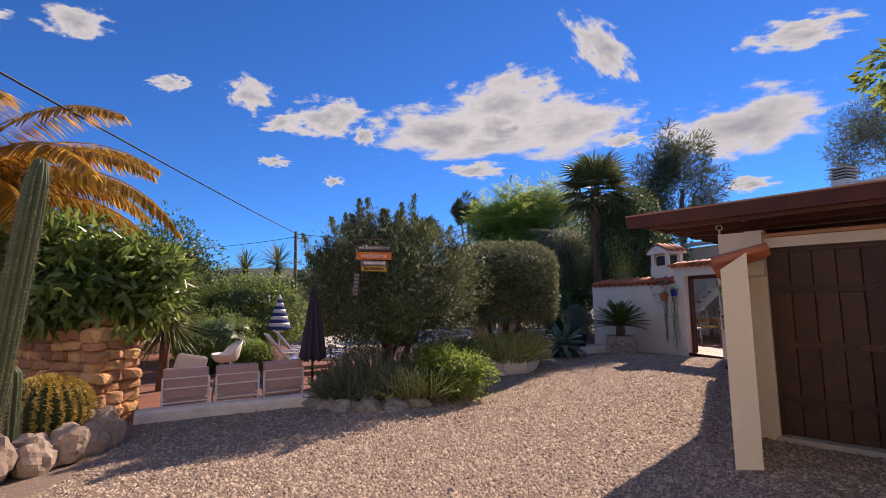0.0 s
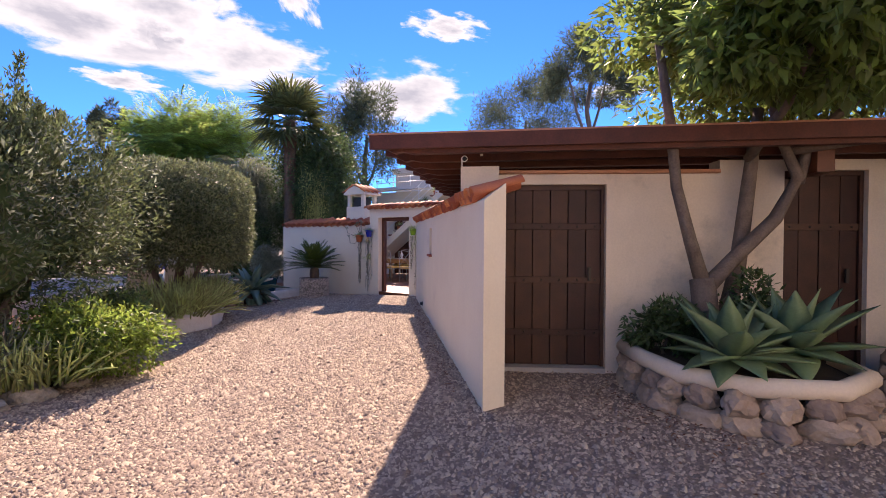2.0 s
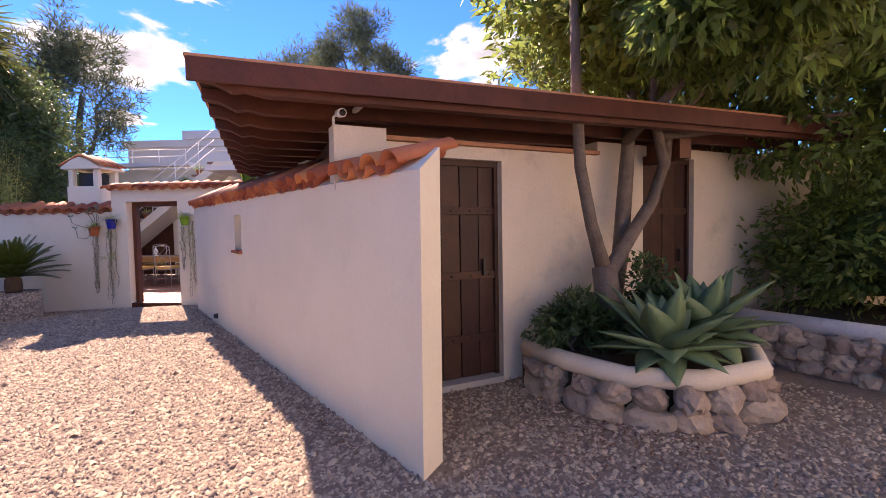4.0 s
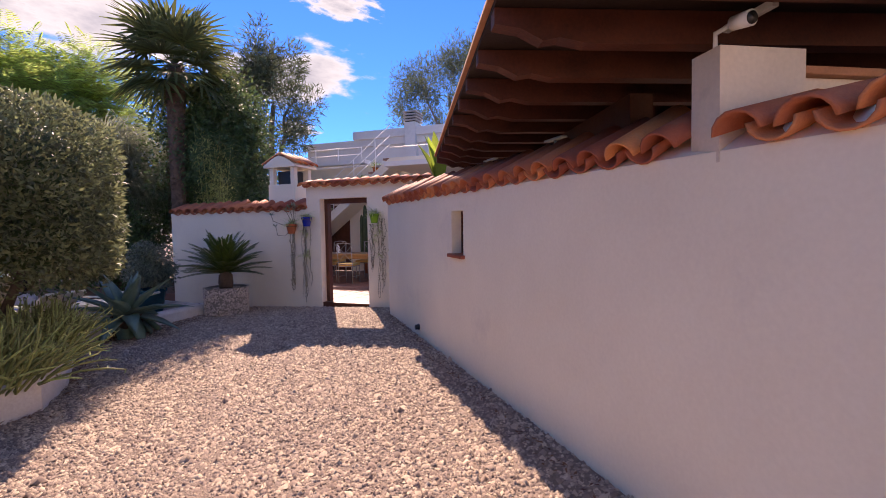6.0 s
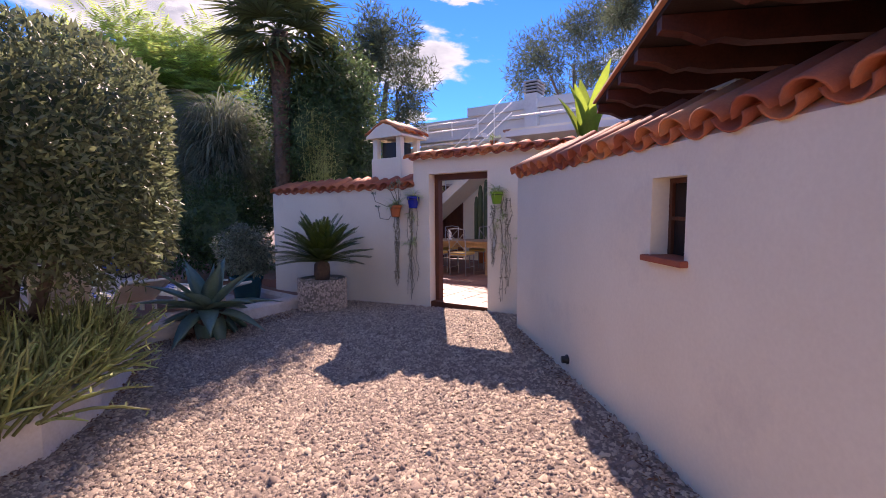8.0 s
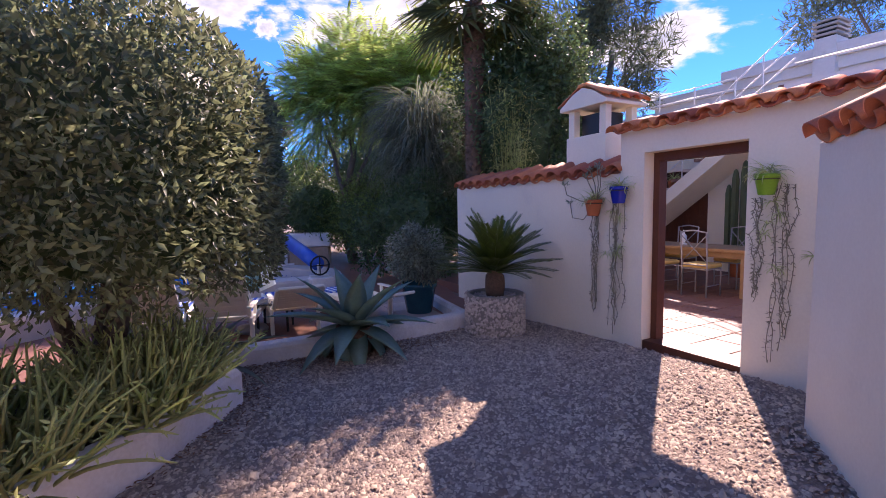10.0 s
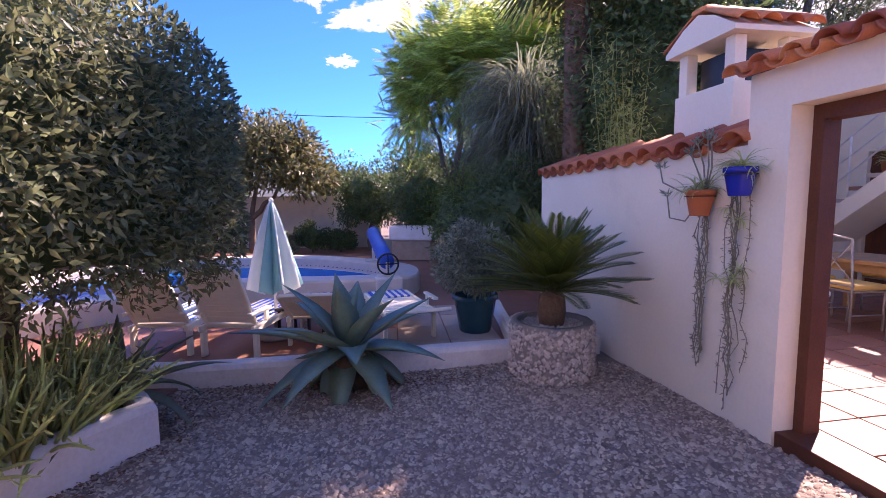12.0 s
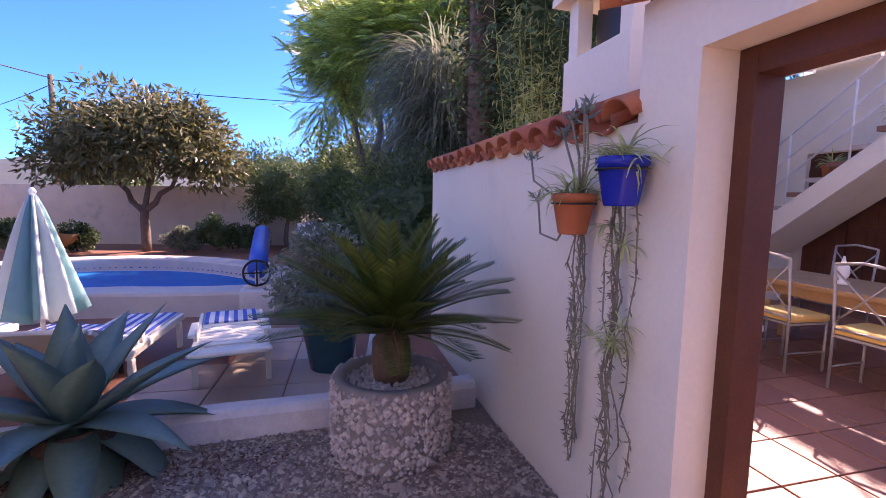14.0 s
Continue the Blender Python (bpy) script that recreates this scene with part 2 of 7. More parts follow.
def box(bm, x0, x1, y0, y1, z0, z1, m=None, bevel=0.0):
    made = bmesh.ops.create_cube(bm, size=1)["verts"]
    bmesh.ops.scale(bm, vec=(x1 - x0, y1 - y0, z1 - z0), verts=made)
    bmesh.ops.translate(bm, vec=((x0 + x1) / 2, (y0 + y1) / 2, (z0 + z1) / 2), verts=made)
    if bevel:
        edges = list({e for v in made for e in v.link_edges})
        res = bmesh.ops.bevel(bm, geom=edges, offset=bevel, segments=2, affect="EDGES", profile=0.6)
        made = list({v for f in res["faces"] for v in f.verts} | {v for v in made if v.is_valid})
    if m is not None:
        bmesh.ops.transform(bm, matrix=m, verts=made)
    return made


def boxes(*rows, bevel=0.0):
    bm = bmesh.new()
    for r in rows:
        box(bm, *r, bevel=bevel)
    return bm


def tube_data(points, radii, sides=8, closed=True):
    pts = [Vector(p) for p in points]
    verts, faces = [], []
    for i, p in enumerate(pts):
        d = (pts[min(i + 1, len(pts) - 1)] - pts[max(i - 1, 0)]).normalized()
        side = d.cross(Vector((0.13, 0.31, 0.94)))
        side = (side if side.length > 0.05 else d.cross(Vector((1, 0, 0)))).normalized()
        up = side.cross(d)
        r = radii[i] if isinstance(radii, (list, tuple)) else radii
        for k in range(sides):
            a = 2 * math.pi * k / sides
            verts.append(p + (side * math.cos(a) + up * math.sin(a)) * r)
    for i in range(len(pts) - 1):
        for k in range(sides):
            k2 = (k + 1) % sides
            faces.append((i * sides + k, i * sides + k2, (i + 1) * sides + k2, (i + 1) * sides + k))
    if closed:
        faces.append(tuple(range(sides))[::-1])
        faces.append(tuple((len(pts) - 1) * sides + k for k in range(sides)))
    return verts, faces


def tubes(name, runs, material, parent=None, label="", sides=8):
    verts, faces = [], []
    for points, radii in runs:
        v, f = tube_data(points, radii, sides)
        n = len(verts)
        verts += v
        faces += [tuple(i + n for i in q) for q in f]
    return raw(name, verts, faces, material, parent, label, smooth=True)


def lathe(name, profile, material, parent=None, label="", steps=32, smooth=True):
    verts, faces = [], []
    for r, z in profile:
        for k in range(steps):
            a = 2 * math.pi * k / steps
            verts.append((r * math.cos(a), r * math.sin(a), z))
    for i in range(len(profile) - 1):
        for k in range(steps):
            k2 = (k + 1) % steps
            faces.append((i * steps + k, i * steps + k2, (i + 1) * steps + k2, (i + 1) * steps + k))
    faces.append(tuple(range(steps))[::-1])
    faces.append(tuple((len(profile) - 1) * steps + k for k in range(steps)))
    return raw(name, verts, faces, material, parent, label, smooth)


def fast(name, verts, faces, material, parent=None, label=""):
    """A mesh from numpy arrays of corners and equal-sided faces."""
    me = bpy.data.meshes.new(name)
    k = faces.shape[1]
    me.vertices.add(len(verts))
    me.vertices.foreach_set("co", np.asarray(verts, np.float32).ravel())
    me.loops.add(faces.size)
    me.loops.foreach_set("vertex_index", faces.astype(np.int32).ravel())
    me.polygons.add(len(faces))
    me.polygons.foreach_set("loop_start", np.arange(0, faces.size, k, dtype=np.int32))
    me.materials.append(material)
    me.update(calc_edges=True)
    ob = new(name, me)
    if parent:
        ob.parent = parent
    if label:
        ob["label"] = label
    return ob


def unit(v):
    return v / np.maximum(np.linalg.norm(v, axis=1, keepdims=True), 1e-9)


def leaves(name, base, way, up, length, width, material, parent=None, label="", fold=0.25, flat=False):
    """Many pointed leaves: each two folded halves of two triangles, from its base along its way."""
    way = unit(way)
    side = unit(np.cross(way, up))
    up = np.cross(side, way)
    n = len(base)
    length, width = np.broadcast_to(length, n)[:, None], np.broadcast_to(width, n)[:, None]
    mid = base + way * length * 0.5 - up * width * fold
    tip = base + way * length - up * length * 0.12
    lo = base + way * length * 0.42 + side * width * 0.5
    ro = base + way * length * 0.42 - side * width * 0.5
    if flat:
        verts = np.stack([base, lo, tip, ro], 1).reshape(-1, 3)
        return fast(name, verts, np.arange(n * 4).reshape(-1, 4), material, parent, label)
    verts = np.stack([base, lo, tip, ro, mid], 1).reshape(-1, 3)
    f = np.array([[0, 4, 1], [4, 2, 1], [0, 3, 4], [4, 3, 2]])
    faces = (np.arange(n)[:, None, None] * 5 + f[None]).reshape(-1, 3)
    return fast(name, verts, faces, material, parent, label)


def sphere_dirs(n):
    return unit(rng.normal(size=(n, 3)))


def crown_points(center, radii, lumps, n, low=-1.0, spread=0.35, shell=0.55):
    """Points and outward ways of a crown made of lumps round an ellipsoid, with gaps between them."""
    c, r = np.array(center, float), np.array(radii, float)
    d = sphere_dirs(lumps * 3)
    d = d[d[:, 2] > low][:lumps]
    lc = d * (0.45 + 0.42 * rng.random((len(d), 1)))
    lr = spread * (0.6 + 0.8 * rng.random(len(d)))
    pick = rng.integers(0, len(d), n)
    o = sphere_dirs(n)
    rad = shell + (1 - shell) * rng.random(n) ** 0.5
    pts = lc[pick] + o * (lr[pick] * rad)[:, None]
    return c + pts * r, unit(o * 0.7 + pts * 0.8 / r), pts


def crown(name, center, radii, lumps, n, length, width, material, parent, low=-1.0, spread=0.35, droop=0.25, label="", shell=0.55, flat=False):
    p, o, _ = crown_points(center, radii, lumps, n, low, spread, shell)
    way = unit(o + rng.normal(size=(n, 3)) * 0.75 + np.array([0, 0, -droop]))
    up = o + rng.normal(size=(n, 3)) * 0.5 + np.array([0, 0, 0.5])
    s = 0.65 + 0.7 * rng.random(n)
    ob = leaves(name, p, way, up, length * s, width * s, material, parent, label, flat=flat)
    return tagged(ob, kind="")


def strips(name, runs, material, parent=None, label="", keel=0.25):
    """Blade leaves: each run is (points, widths, up); a keeled strip."""
    verts, faces = [], []
    for pts, widths, up in runs:
        n0 = len(verts)
        pts = [Vector(p) for p in pts]
        for i, p in enumerate(pts):
            d = (pts[min(i + 1, len(pts) - 1)] - pts[max(i - 1, 0)]).normalized()
            s = d.cross(Vector(up))
            s = s.normalized() if s.length > 1e-4 else Vector((1, 0, 0))
            u = s.cross(d)
            w = widths[i]
            verts += [p + s * w / 2 + u * w * keel, p, p - s * w / 2 + u * w * keel]
        for i in range(len(pts) - 1):
            a = n0 + 3 * i
            faces += [(a, a + 1, a + 4, a + 3), (a + 1, a + 2, a + 5, a + 4)]
    return raw(name, verts, faces, material, parent, label, smooth=True)


def arc_leaf(az, tilt0, bend, length, n=6, start=(0, 0, 0)):
    """Points of a blade that leaves at tilt0 degrees above level and bends down by bend degrees over its length."""
    p = Vector(start)
    pts = [p.copy()]
    for i in range(n):
        t = radians(tilt0 - bend * (i + 0.5) / n)
        p = p + Vector((math.cos(az) * math.cos(t), math.sin(az) * math.cos(t), math.sin(t))) * (length / n)
        pts.append(p.copy())
    return pts


# ---- the plan ----
WA, WB = Vector((2.62, 4.287)), Vector((6.043, 10.336))      # foot of the long wall, near and far end
WD = (WB - WA).normalized()
WN = Vector((WD.y, -WD.x))                                   # away from the gravel
GD = Vector((0.3464, -0.9381))                               # along the gate wall
GN = Vector((0.9381, 0.3464))                                # into the courtyard


G0 = Vector((4.88, 16.03))                                   # far end of the low wall


def gz(x, y):
    d = (x - WA.x) * -WN.x + (y - WA.y) * -WN.y
    s = (x - WA.x) * WD.x + (y - WA.y) * WD.y
    rise = 0.08 * max(0.0, min(1.0, s / 7.0)) * max(0.0, min(1.0, 1.0 - (d - 1.0) / 2.5))
    g = (x - G0.x) * GN.x + (y - G0.y) * GN.y
    rise *= max(0.0, min(1.0, -g)) * max(0.0, min(1.0, 1.0 + d / 0.6))
    return -0.03 - 0.12 * max(0.0, min(1.0, d / 2.2)) + rise - 0.1 * max(0.0, min(1.0, g))


def rz_of(d):
    return math.degrees(math.atan2(d.y, d.x))

# ---- ground, gravel, terrace ----
def ground_sheet():
    xs = sorted(set(np.concatenate([np.linspace(-900, -14, 12), np.linspace(-14, 14, 57), np.linspace(14, 900, 12)]).round(3)))
    ys = sorted(set(np.concatenate([np.linspace(-900, -10, 12), np.linspace(-10, 28, 77), np.linspace(28, 900, 12)]).round(3)))
    verts = [(x, y, gz(x, y)) for y in ys for x in xs]
    w = len(xs)
    faces = [(j * w + i, j * w + i + 1, (j + 1) * w + i + 1, (j + 1) * w + i) for j in range(len(ys) - 1) for i in range(w - 1)]
    return tagged(raw("ground", verts, faces, M_gravel, smooth=True), "loose beige gravel drive over dry earth", "gravel", kind="structure")


ground_sheet()


def inside(px, py, poly):
    c = np.zeros(len(px), bool)
    for (x0, y0), (x1, y1) in zip(poly, poly[1:] + poly[:1]):
        hit = ((y0 > py) != (y1 > py)) & (px < (x1 - x0) * (py - y0) / (y1 - y0 + 1e-12) + x0)
        c ^= hit
    return c


TERRACE = [(-4.15, 6.42), (-2.02, 7.62), (-0.8, 7.75), (0.6, 9.6), (1.2, 10.6), (1.75, 11.4), (1.7, 12.84), (2.45, 13.1), (4.5, 13.97), (5.42, 14.4), (4.85, 16.1), (4.6, 25.5), (-12, 25.5), (-12, 7.5)]


def gravel_stones():
    n = 440000
    x, y = rng.uniform(-4.6, 6.8, n), rng.uniform(0.6, 14.0, n)
    d = (x - WA.x) * -WN.x + (y - WA.y) * -WN.y
    s = (x - WA.x) * WD.x + (y - WA.y) * WD.y
    g = (x - G0.x) * GN.x + (y - G0.y) * GN.y
    keep = (~inside(x, y, TERRACE)) & (g < 0.02) & ((d > 0.0) | (s > 6.95) | (s < 0.05) | (((x - 3.2) * 0.653 + (y - 5.45) * 0.757 < 0.02) & (d < -0.2))) & ((d > -3.4) | (s > 6.95)) & (y > 0.9 - 0.25 * x)
    keep &= ~((x < -3.4) & (y < 6.3) & (x < -2.2 - 0.27 * y))
    far = np.abs(x - (0.3 + 0.36 * np.clip(y - 3, 0, 12)))
    keep &= rng.random(n) < np.clip(1.35 - 0.22 * far, 0.25, 1)
    x, y, d = x[keep], y[keep], d[keep]
    n = len(x)
    s = s[keep]
    z = -0.03 - 0.12 * np.clip(d / 2.2, 0, 1) + 0.08 * np.clip(s / 7.0, 0, 1) * np.clip(1.0 - (d - 1.0) / 2.5, 0, 1) * np.clip(-g[keep], 0, 1) * np.clip(1.0 + d / 0.6, 0, 1)
    r = 0.0105 * np.exp(rng.normal(0, 0.33, n))
    k5 = np.arange(5) * 2 * math.pi / 5
    dome = np.concatenate([np.stack([np.cos(k5), np.sin(k5), np.full(5, -0.35)], 1), [[0.0, 0.0, 0.75]]])
    f = np.array([[0, 1, 5], [1, 2, 5], [2, 3, 5], [3, 4, 5], [4, 0, 5]])
    a = rng.uniform(0, 6.283, n)
    v = dome[None] * np.stack([r * rng.uniform(1.0, 1.6, n), r * rng.uniform(0.8, 1.2, n), r * rng.uniform(0.6, 1.1, n)], 1)[:, None]
    v = v + rng.normal(size=v.shape) * (r * 0.24)[:, None, None]
    zz = v[..., 2]
    ca, sa = np.cos(a)[:, None], np.sin(a)[:, None]
    vx, vy = v[..., 0] * ca - v[..., 1] * sa, v[..., 0] * sa + v[..., 1] * ca
    verts = np.stack([vx + x[:, None], vy + y[:, None], zz + (z + r * 0.3)[:, None]], -1).reshape(-1, 3)
    faces = (np.arange(n)[:, None, None] * 6 + f[None]).reshape(-1, 3)
    ob = fast("gravel", verts, faces, M_stone)
    return tagged(ob, "loose pale beige gravel chippings on the drive", "gravel", kind="stuff")


gravel_stones()


def prism(name, poly, z0, z1, material, bevel=0.0):
    bm = bmesh.new()
    vs = [bm.verts.new((x, y, z0)) for x, y in poly]
    f = bm.faces.new(vs)
    top = bmesh.ops.extrude_face_region(bm, geom=[f])["geom"]
    bmesh.ops.translate(bm, vec=(0, 0, z1 - z0), verts=[g for g in top if isinstance(g, bmesh.types.BMVert)])
    return part(name, bm, material)


TZ = -0.12
terrace = tagged(prism("terrace_floor", TERRACE, -0.4, TZ - 0.008, M_terra), "terracotta and pale paved pool terrace", "terrace", kind="structure")

# ---- walls round the drive ----
def long_wall():
    L, th, h = 6.95, 0.21, 1.71
    m = pose(WA.x, WA.y, 0, 0, -0.75, rz_of(WD))
    bm = boxes((0.05, 3.855, -th, 0, -0.3, h), (4.165, L, -th, 0, -0.3, h), (3.855, 4.165, -th, 0, -0.3, 1.087), (3.855, 4.165, -th, 0, 1.537, h))
    bmesh.ops.remove_doubles(bm, verts=bm.verts, dist=0.0005)
    v = [bm.verts.new(p) for p in ((0.05, 0, h), (0.05, -th, h), (0.05, -th, h + 0.15), (L, 0, h), (L, -th, h), (L, -th, h + 0.15))]
    for q in ((0, 1, 2), (3, 5, 4), (0, 2, 5, 3), (1, 4, 5, 2)):
        bm.faces.new([v[i] for i in q])
    for q in bm.verts:
        if q.co.x < 0.06 and q.co.y < -0.1:
            q.co.x += 0.1
    ob = part("wall_long", bm, M_white)
    ob.matrix_world = m
    tagged(ob, "off-white rendered garden wall with a clay tile coping", "wall", kind="structure")
    tagged(part("window_sill", boxes((3.82, 4.2, -th + 0.02, 0.045, 1.068, 1.103), bevel=0.008), M_tile, ob, "red clay tile sill"))
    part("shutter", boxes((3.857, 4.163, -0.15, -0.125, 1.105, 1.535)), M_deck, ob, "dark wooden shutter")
    part("shutter_frame", boxes((3.857, 3.885, -0.124, -0.105, 1.105, 1.535), (4.135, 4.163, -0.124, -0.105, 1.105, 1.535), (3.886, 4.134, -0.124, -0.105, 1.507, 1.535), (3.886, 4.134, -0.124, -0.105, 1.3, 1.32)), M_gatewood, ob, "brown wooden window frame")
    return ob, m


def tile_mesh(name, length, r0, r1, up=True, thick=0.014, n=7):
    """A barrel tile along +x, wide end at the start; up: hump, else trough."""
    verts, faces = [], []
    for x, r in ((0, r0), (length, r1)):
        for rr in (r, r - thick):
            for k in range(n + 1):
                a = math.pi * k / n
                z = rr * math.sin(a) * 0.85
                verts.append((x, rr * math.cos(a), z if up else -z))
    m = n + 1
    for k in range(n):
        faces += [(k, k + 1, 2 * m + k + 1, 2 * m + k), (m + k + 1, m + k, 3 * m + k, 3 * m + k + 1), (k + 1, k, m + k, m + k + 1), (2 * m + k, 2 * m + k + 1, 3 * m + k + 1, 3 * m + k)]
    faces += [(0, 2 * m, 3 * m, m), (n, m + n, 3 * m + n, 2 * m + n)]
    me = bpy.data.meshes.new(name)
    me.from_pydata(verts, [], faces)
    me.materials.append(M_tile)
    for p in me.polygons:
        p.use_smooth = True
    return me


TILE_UP, TILE_DOWN = tile_mesh("roof_tile", 0.46, 0.105, 0.085), tile_mesh("roof_tile_pan", 0.46, 0.095, 0.08, up=False)
TILE_SHORT_UP, TILE_SHORT_DOWN = tile_mesh("roof_tile_short", 0.36, 0.085, 0.072), tile_mesh("roof_tile_short_pan", 0.36, 0.08, 0.07, up=False)


def tile_row(parent, m, s0, s1, y_front, z_front, slope, face=1, step=0.2, short=False, jitter=1.0):
    """Humps and troughs side by side along local x, their lower ends at y_front, rising at slope degrees towards face * -y."""
    n = max(1, round((s1 - s0) / step))
    for i in range(n + 1):
        s = s0 + (s1 - s0) * i / n
        for up in (True, False):
            if not up and i == n:
                continue
            ob = new("roof_tile", (TILE_SHORT_UP if short else TILE_UP) if up else (TILE_SHORT_DOWN if short else TILE_DOWN))
            ob.parent = parent
            ss = s + (0 if up else (s1 - s0) / n / 2)
            j = rng.normal(0, 0.004 * jitter, 3)
            z = z_front + (0.045 if up else 0.07)
            ob.matrix_world = m @ pose(ss + j[0], y_front + j[1], z + j[2], 0, 0, -90 * face) @ pose(0, 0, 0, rng.normal(0, 1.2), -slope + rng.normal(0, 1.0), rng.normal(0, 1.2))


wall_long, MW = long_wall()
BD = Vector((0.757, -0.653))
BP = Vector((3.2, 5.45))
MB = pose(BP.x, BP.y, 0, 0, 0, rz_of(BD))


def back_wall():
    th, h = 0.22, 2.18
    bm = boxes((0.1, 0.5, -0.17, -0.003, 1.68, h - 0.03), (0.32, 0.5, 0, th, -0.3, h), (0.5, 1.64, 0, th, 1.98, h - 0.09), (1.64, 2.8, 0, th, -0.3, h - 0.09), (2.8, 3.45, 0, th, -0.3, 2.23), (3.45, 4.28, 0, th, 2.12, 2.23), (4.28, 7.2, 0, th, -0.3, 2.23))
    ob = part("wall_storehouse", bm, M_white_old)
    ob.matrix_world = MB
    tagged(ob, "weathered cream rendered wall with two dark wooden doors", "wall", kind="structure")
    part("wall_coping", boxes((0.505, 2.79, -0.05, th + 0.03, h - 0.088, h - 0.05), bevel=0.008), M_mortar, ob, "thin reddish coping course")
    part("door_surround", boxes((0.44, 0.5, -0.012, 0.02, 0, 1.98), (1.64, 1.72, -0.012, 0.02, 0, 2.06), (0.44, 1.64, -0.012, 0.02, 1.98, 2.06)), M_white_old, ob)
    return ob


back_wall()


def plank_door(name, s0, s1, z1, label, planks, rails):
    d = thing(name, (0, 0, 0), label, "door", kind="structure")
    d.matrix_world = MB @ pose(s0, 0.09, 0)
    w = (s1 - s0) / planks
    for i in range(planks):
        k = 0.004 if i % 2 else 0.0
        part("plank", boxes((i * w + 0.004, (i + 1) * w - 0.004, k, 0.04, 0.03, z1 - 0.01), bevel=0.006), M_wood, d)
    for z in rails:
        part("rail", boxes((0.02, s1 - s0 - 0.02, -0.018, 0.002, z, z + 0.07), bevel=0.005), M_wood, d)
        for i in range(planks):
            lathe("stud", [(0.011, 0), (0.009, 0.006), (0.003, 0.01)], M_iron, d, steps=8).matrix_local = pose((i + 0.5) * w, -0.018, z + 0.035, 90)
    part("backing", boxes((-0.02, s1 - s0 + 0.0, 0.052, 0.09, 0, z1)), M_wood, d)
    part("door_frame", boxes((-0.02, 0.035, -0.03, 0.05, 0, z1), (s1 - s0 - 0.035, s1 - s0 + 0.0, -0.03, 0.05, 0, z1), (0.035, s1 - s0 - 0.035, -0.03, 0.05, z1 - 0.05, z1)), M_wood, d)
    part("threshold", boxes((-0.02, s1 - s0, -0.12, 0.1, -0.1, 0.025), bevel=0.006), M_concrete, d)
    part("door_handle", boxes((s1 - s0 - 0.17, s1 - s0 - 0.14, -0.05, -0.02, 0.95, 1.1), bevel=0.006), M_iron, d)
    return d


plank_door("door_1", 0.5, 1.64, 1.98, "closed dark brown plank door with iron studs", 6, (0.35, 0.92, 1.5))
plank_door("door_2", 3.45, 4.28, 2.12, "closed dark brown wooden store door in shade", 4, (0.5, 1.5))

# end of the wall returns behind the doors; added unseen dark walls close and dim the covered space
back = tagged(prism("wall_closing", [(8.2, 0.9), (8.4, 0.75), (11.8, 5.3), (11.6, 5.45)], -0.3, 2.42, M_gatewood), "added unseen wall closing the covered yard, dark to dim it", "wall", kind="structure")
back2 = tagged(prism("wall_closing_far", [(8.1, 9.3), (8.25, 9.5), (11.7, 5.5), (11.5, 5.4)], -0.3, 2.35, M_gatewood), "added unseen wall closing the covered yard, dark to dim it", "wall", kind="structure")
tagged(prism("floor_covered", [(3.6, 5.4), (8.3, 1.2), (11.5, 5.4), (8.0, 9.3), (6.4, 9.9)], -0.2, 0.0, M_concrete), "grey concrete floor under the roof", "floor", kind="structure")

# added unseen wall behind the start of the walk; bounces sunlight into the shade
tagged(prism("wall_bounce_behind", [(-10, -3.4), (9, -3.4), (9, -3.7), (-10, -3.7)], -0.3, 4.6, M_white), "added unseen cream wall bouncing sunlight onto the drive", "wall", kind="structure")

# ---- timber roof over the yard ----
def timber_roof():
    T, u = Vector((2.36, 5.69)), Vector((0.715, 0.699))
    m = pose(T.x, T.y, 2.35, 0, 0, rz_of(u))
    roof = thing("timber_roof", (0, 0, 0), "red-stained timber lean-to roof with exposed rafters", "roof")
    roof.matrix_world = m
    L, D = 5.05, 6.4
    # deck far darker than the rafters: the shade under the roof as colour
    part("roof_deck", boxes((0, L, -D, 0, 0.055, 0.08)), M_deck, roof, "boards between the rafters, darkened to stand for shade")
    part("roof_sheet", boxes((-0.03, L + 0.03, -D - 0.02, 0.03, 0.083, 0.1)), M_mortar, roof, "weathered reddish roof covering")
    n = 11
    for i in range(n):
        x = 0.08 + (L - 0.16) * i / (n - 1)
        bm = bmesh.new()
        prof = [(-D, 0.05), (-D, -0.1), (-0.42, -0.1), (-0.3, -0.075), (-0.22, -0.09), (-0.12, -0.04), (0.0, -0.02), (0.0, 0.05)]
        va = [bm.verts.new((x - 0.045, y, z)) for y, z in prof]
        vb = [bm.verts.new((x + 0.045, y, z)) for y, z in prof]
        bm.faces.new(va)
        bm.faces.new(vb[::-1])
        for k in range(len(prof)):
            k2 = (k + 1) % len(prof)
            bm.faces.new((va[k], vb[k], vb[k2], va[k2]))
        part("rafter", bm, M_roofwood, roof)
    part("fascia", boxes((-0.035, -0.005, -D, 0.02, -0.06, 0.082), bevel=0.004), M_roofwood, roof)
    part("beam", boxes((1.3, L - 0.1, -1.15, -1.0, -0.31, -0.102)), M_gatewood, roof)
    part("beam", boxes((0.3, L - 0.1, -4.4, -4.25, -0.31, -0.102)), M_gatewood, roof)
    for x, y in ((L - 0.3, -1.075), (L - 0.3, -4.32), (2.2, -4.32)):
        part("post", boxes((x - 0.06, x + 0.06, y - 0.06, y + 0.06, -2.4, -0.312)), M_gatewood, roof)
    return roof


timber_roof()

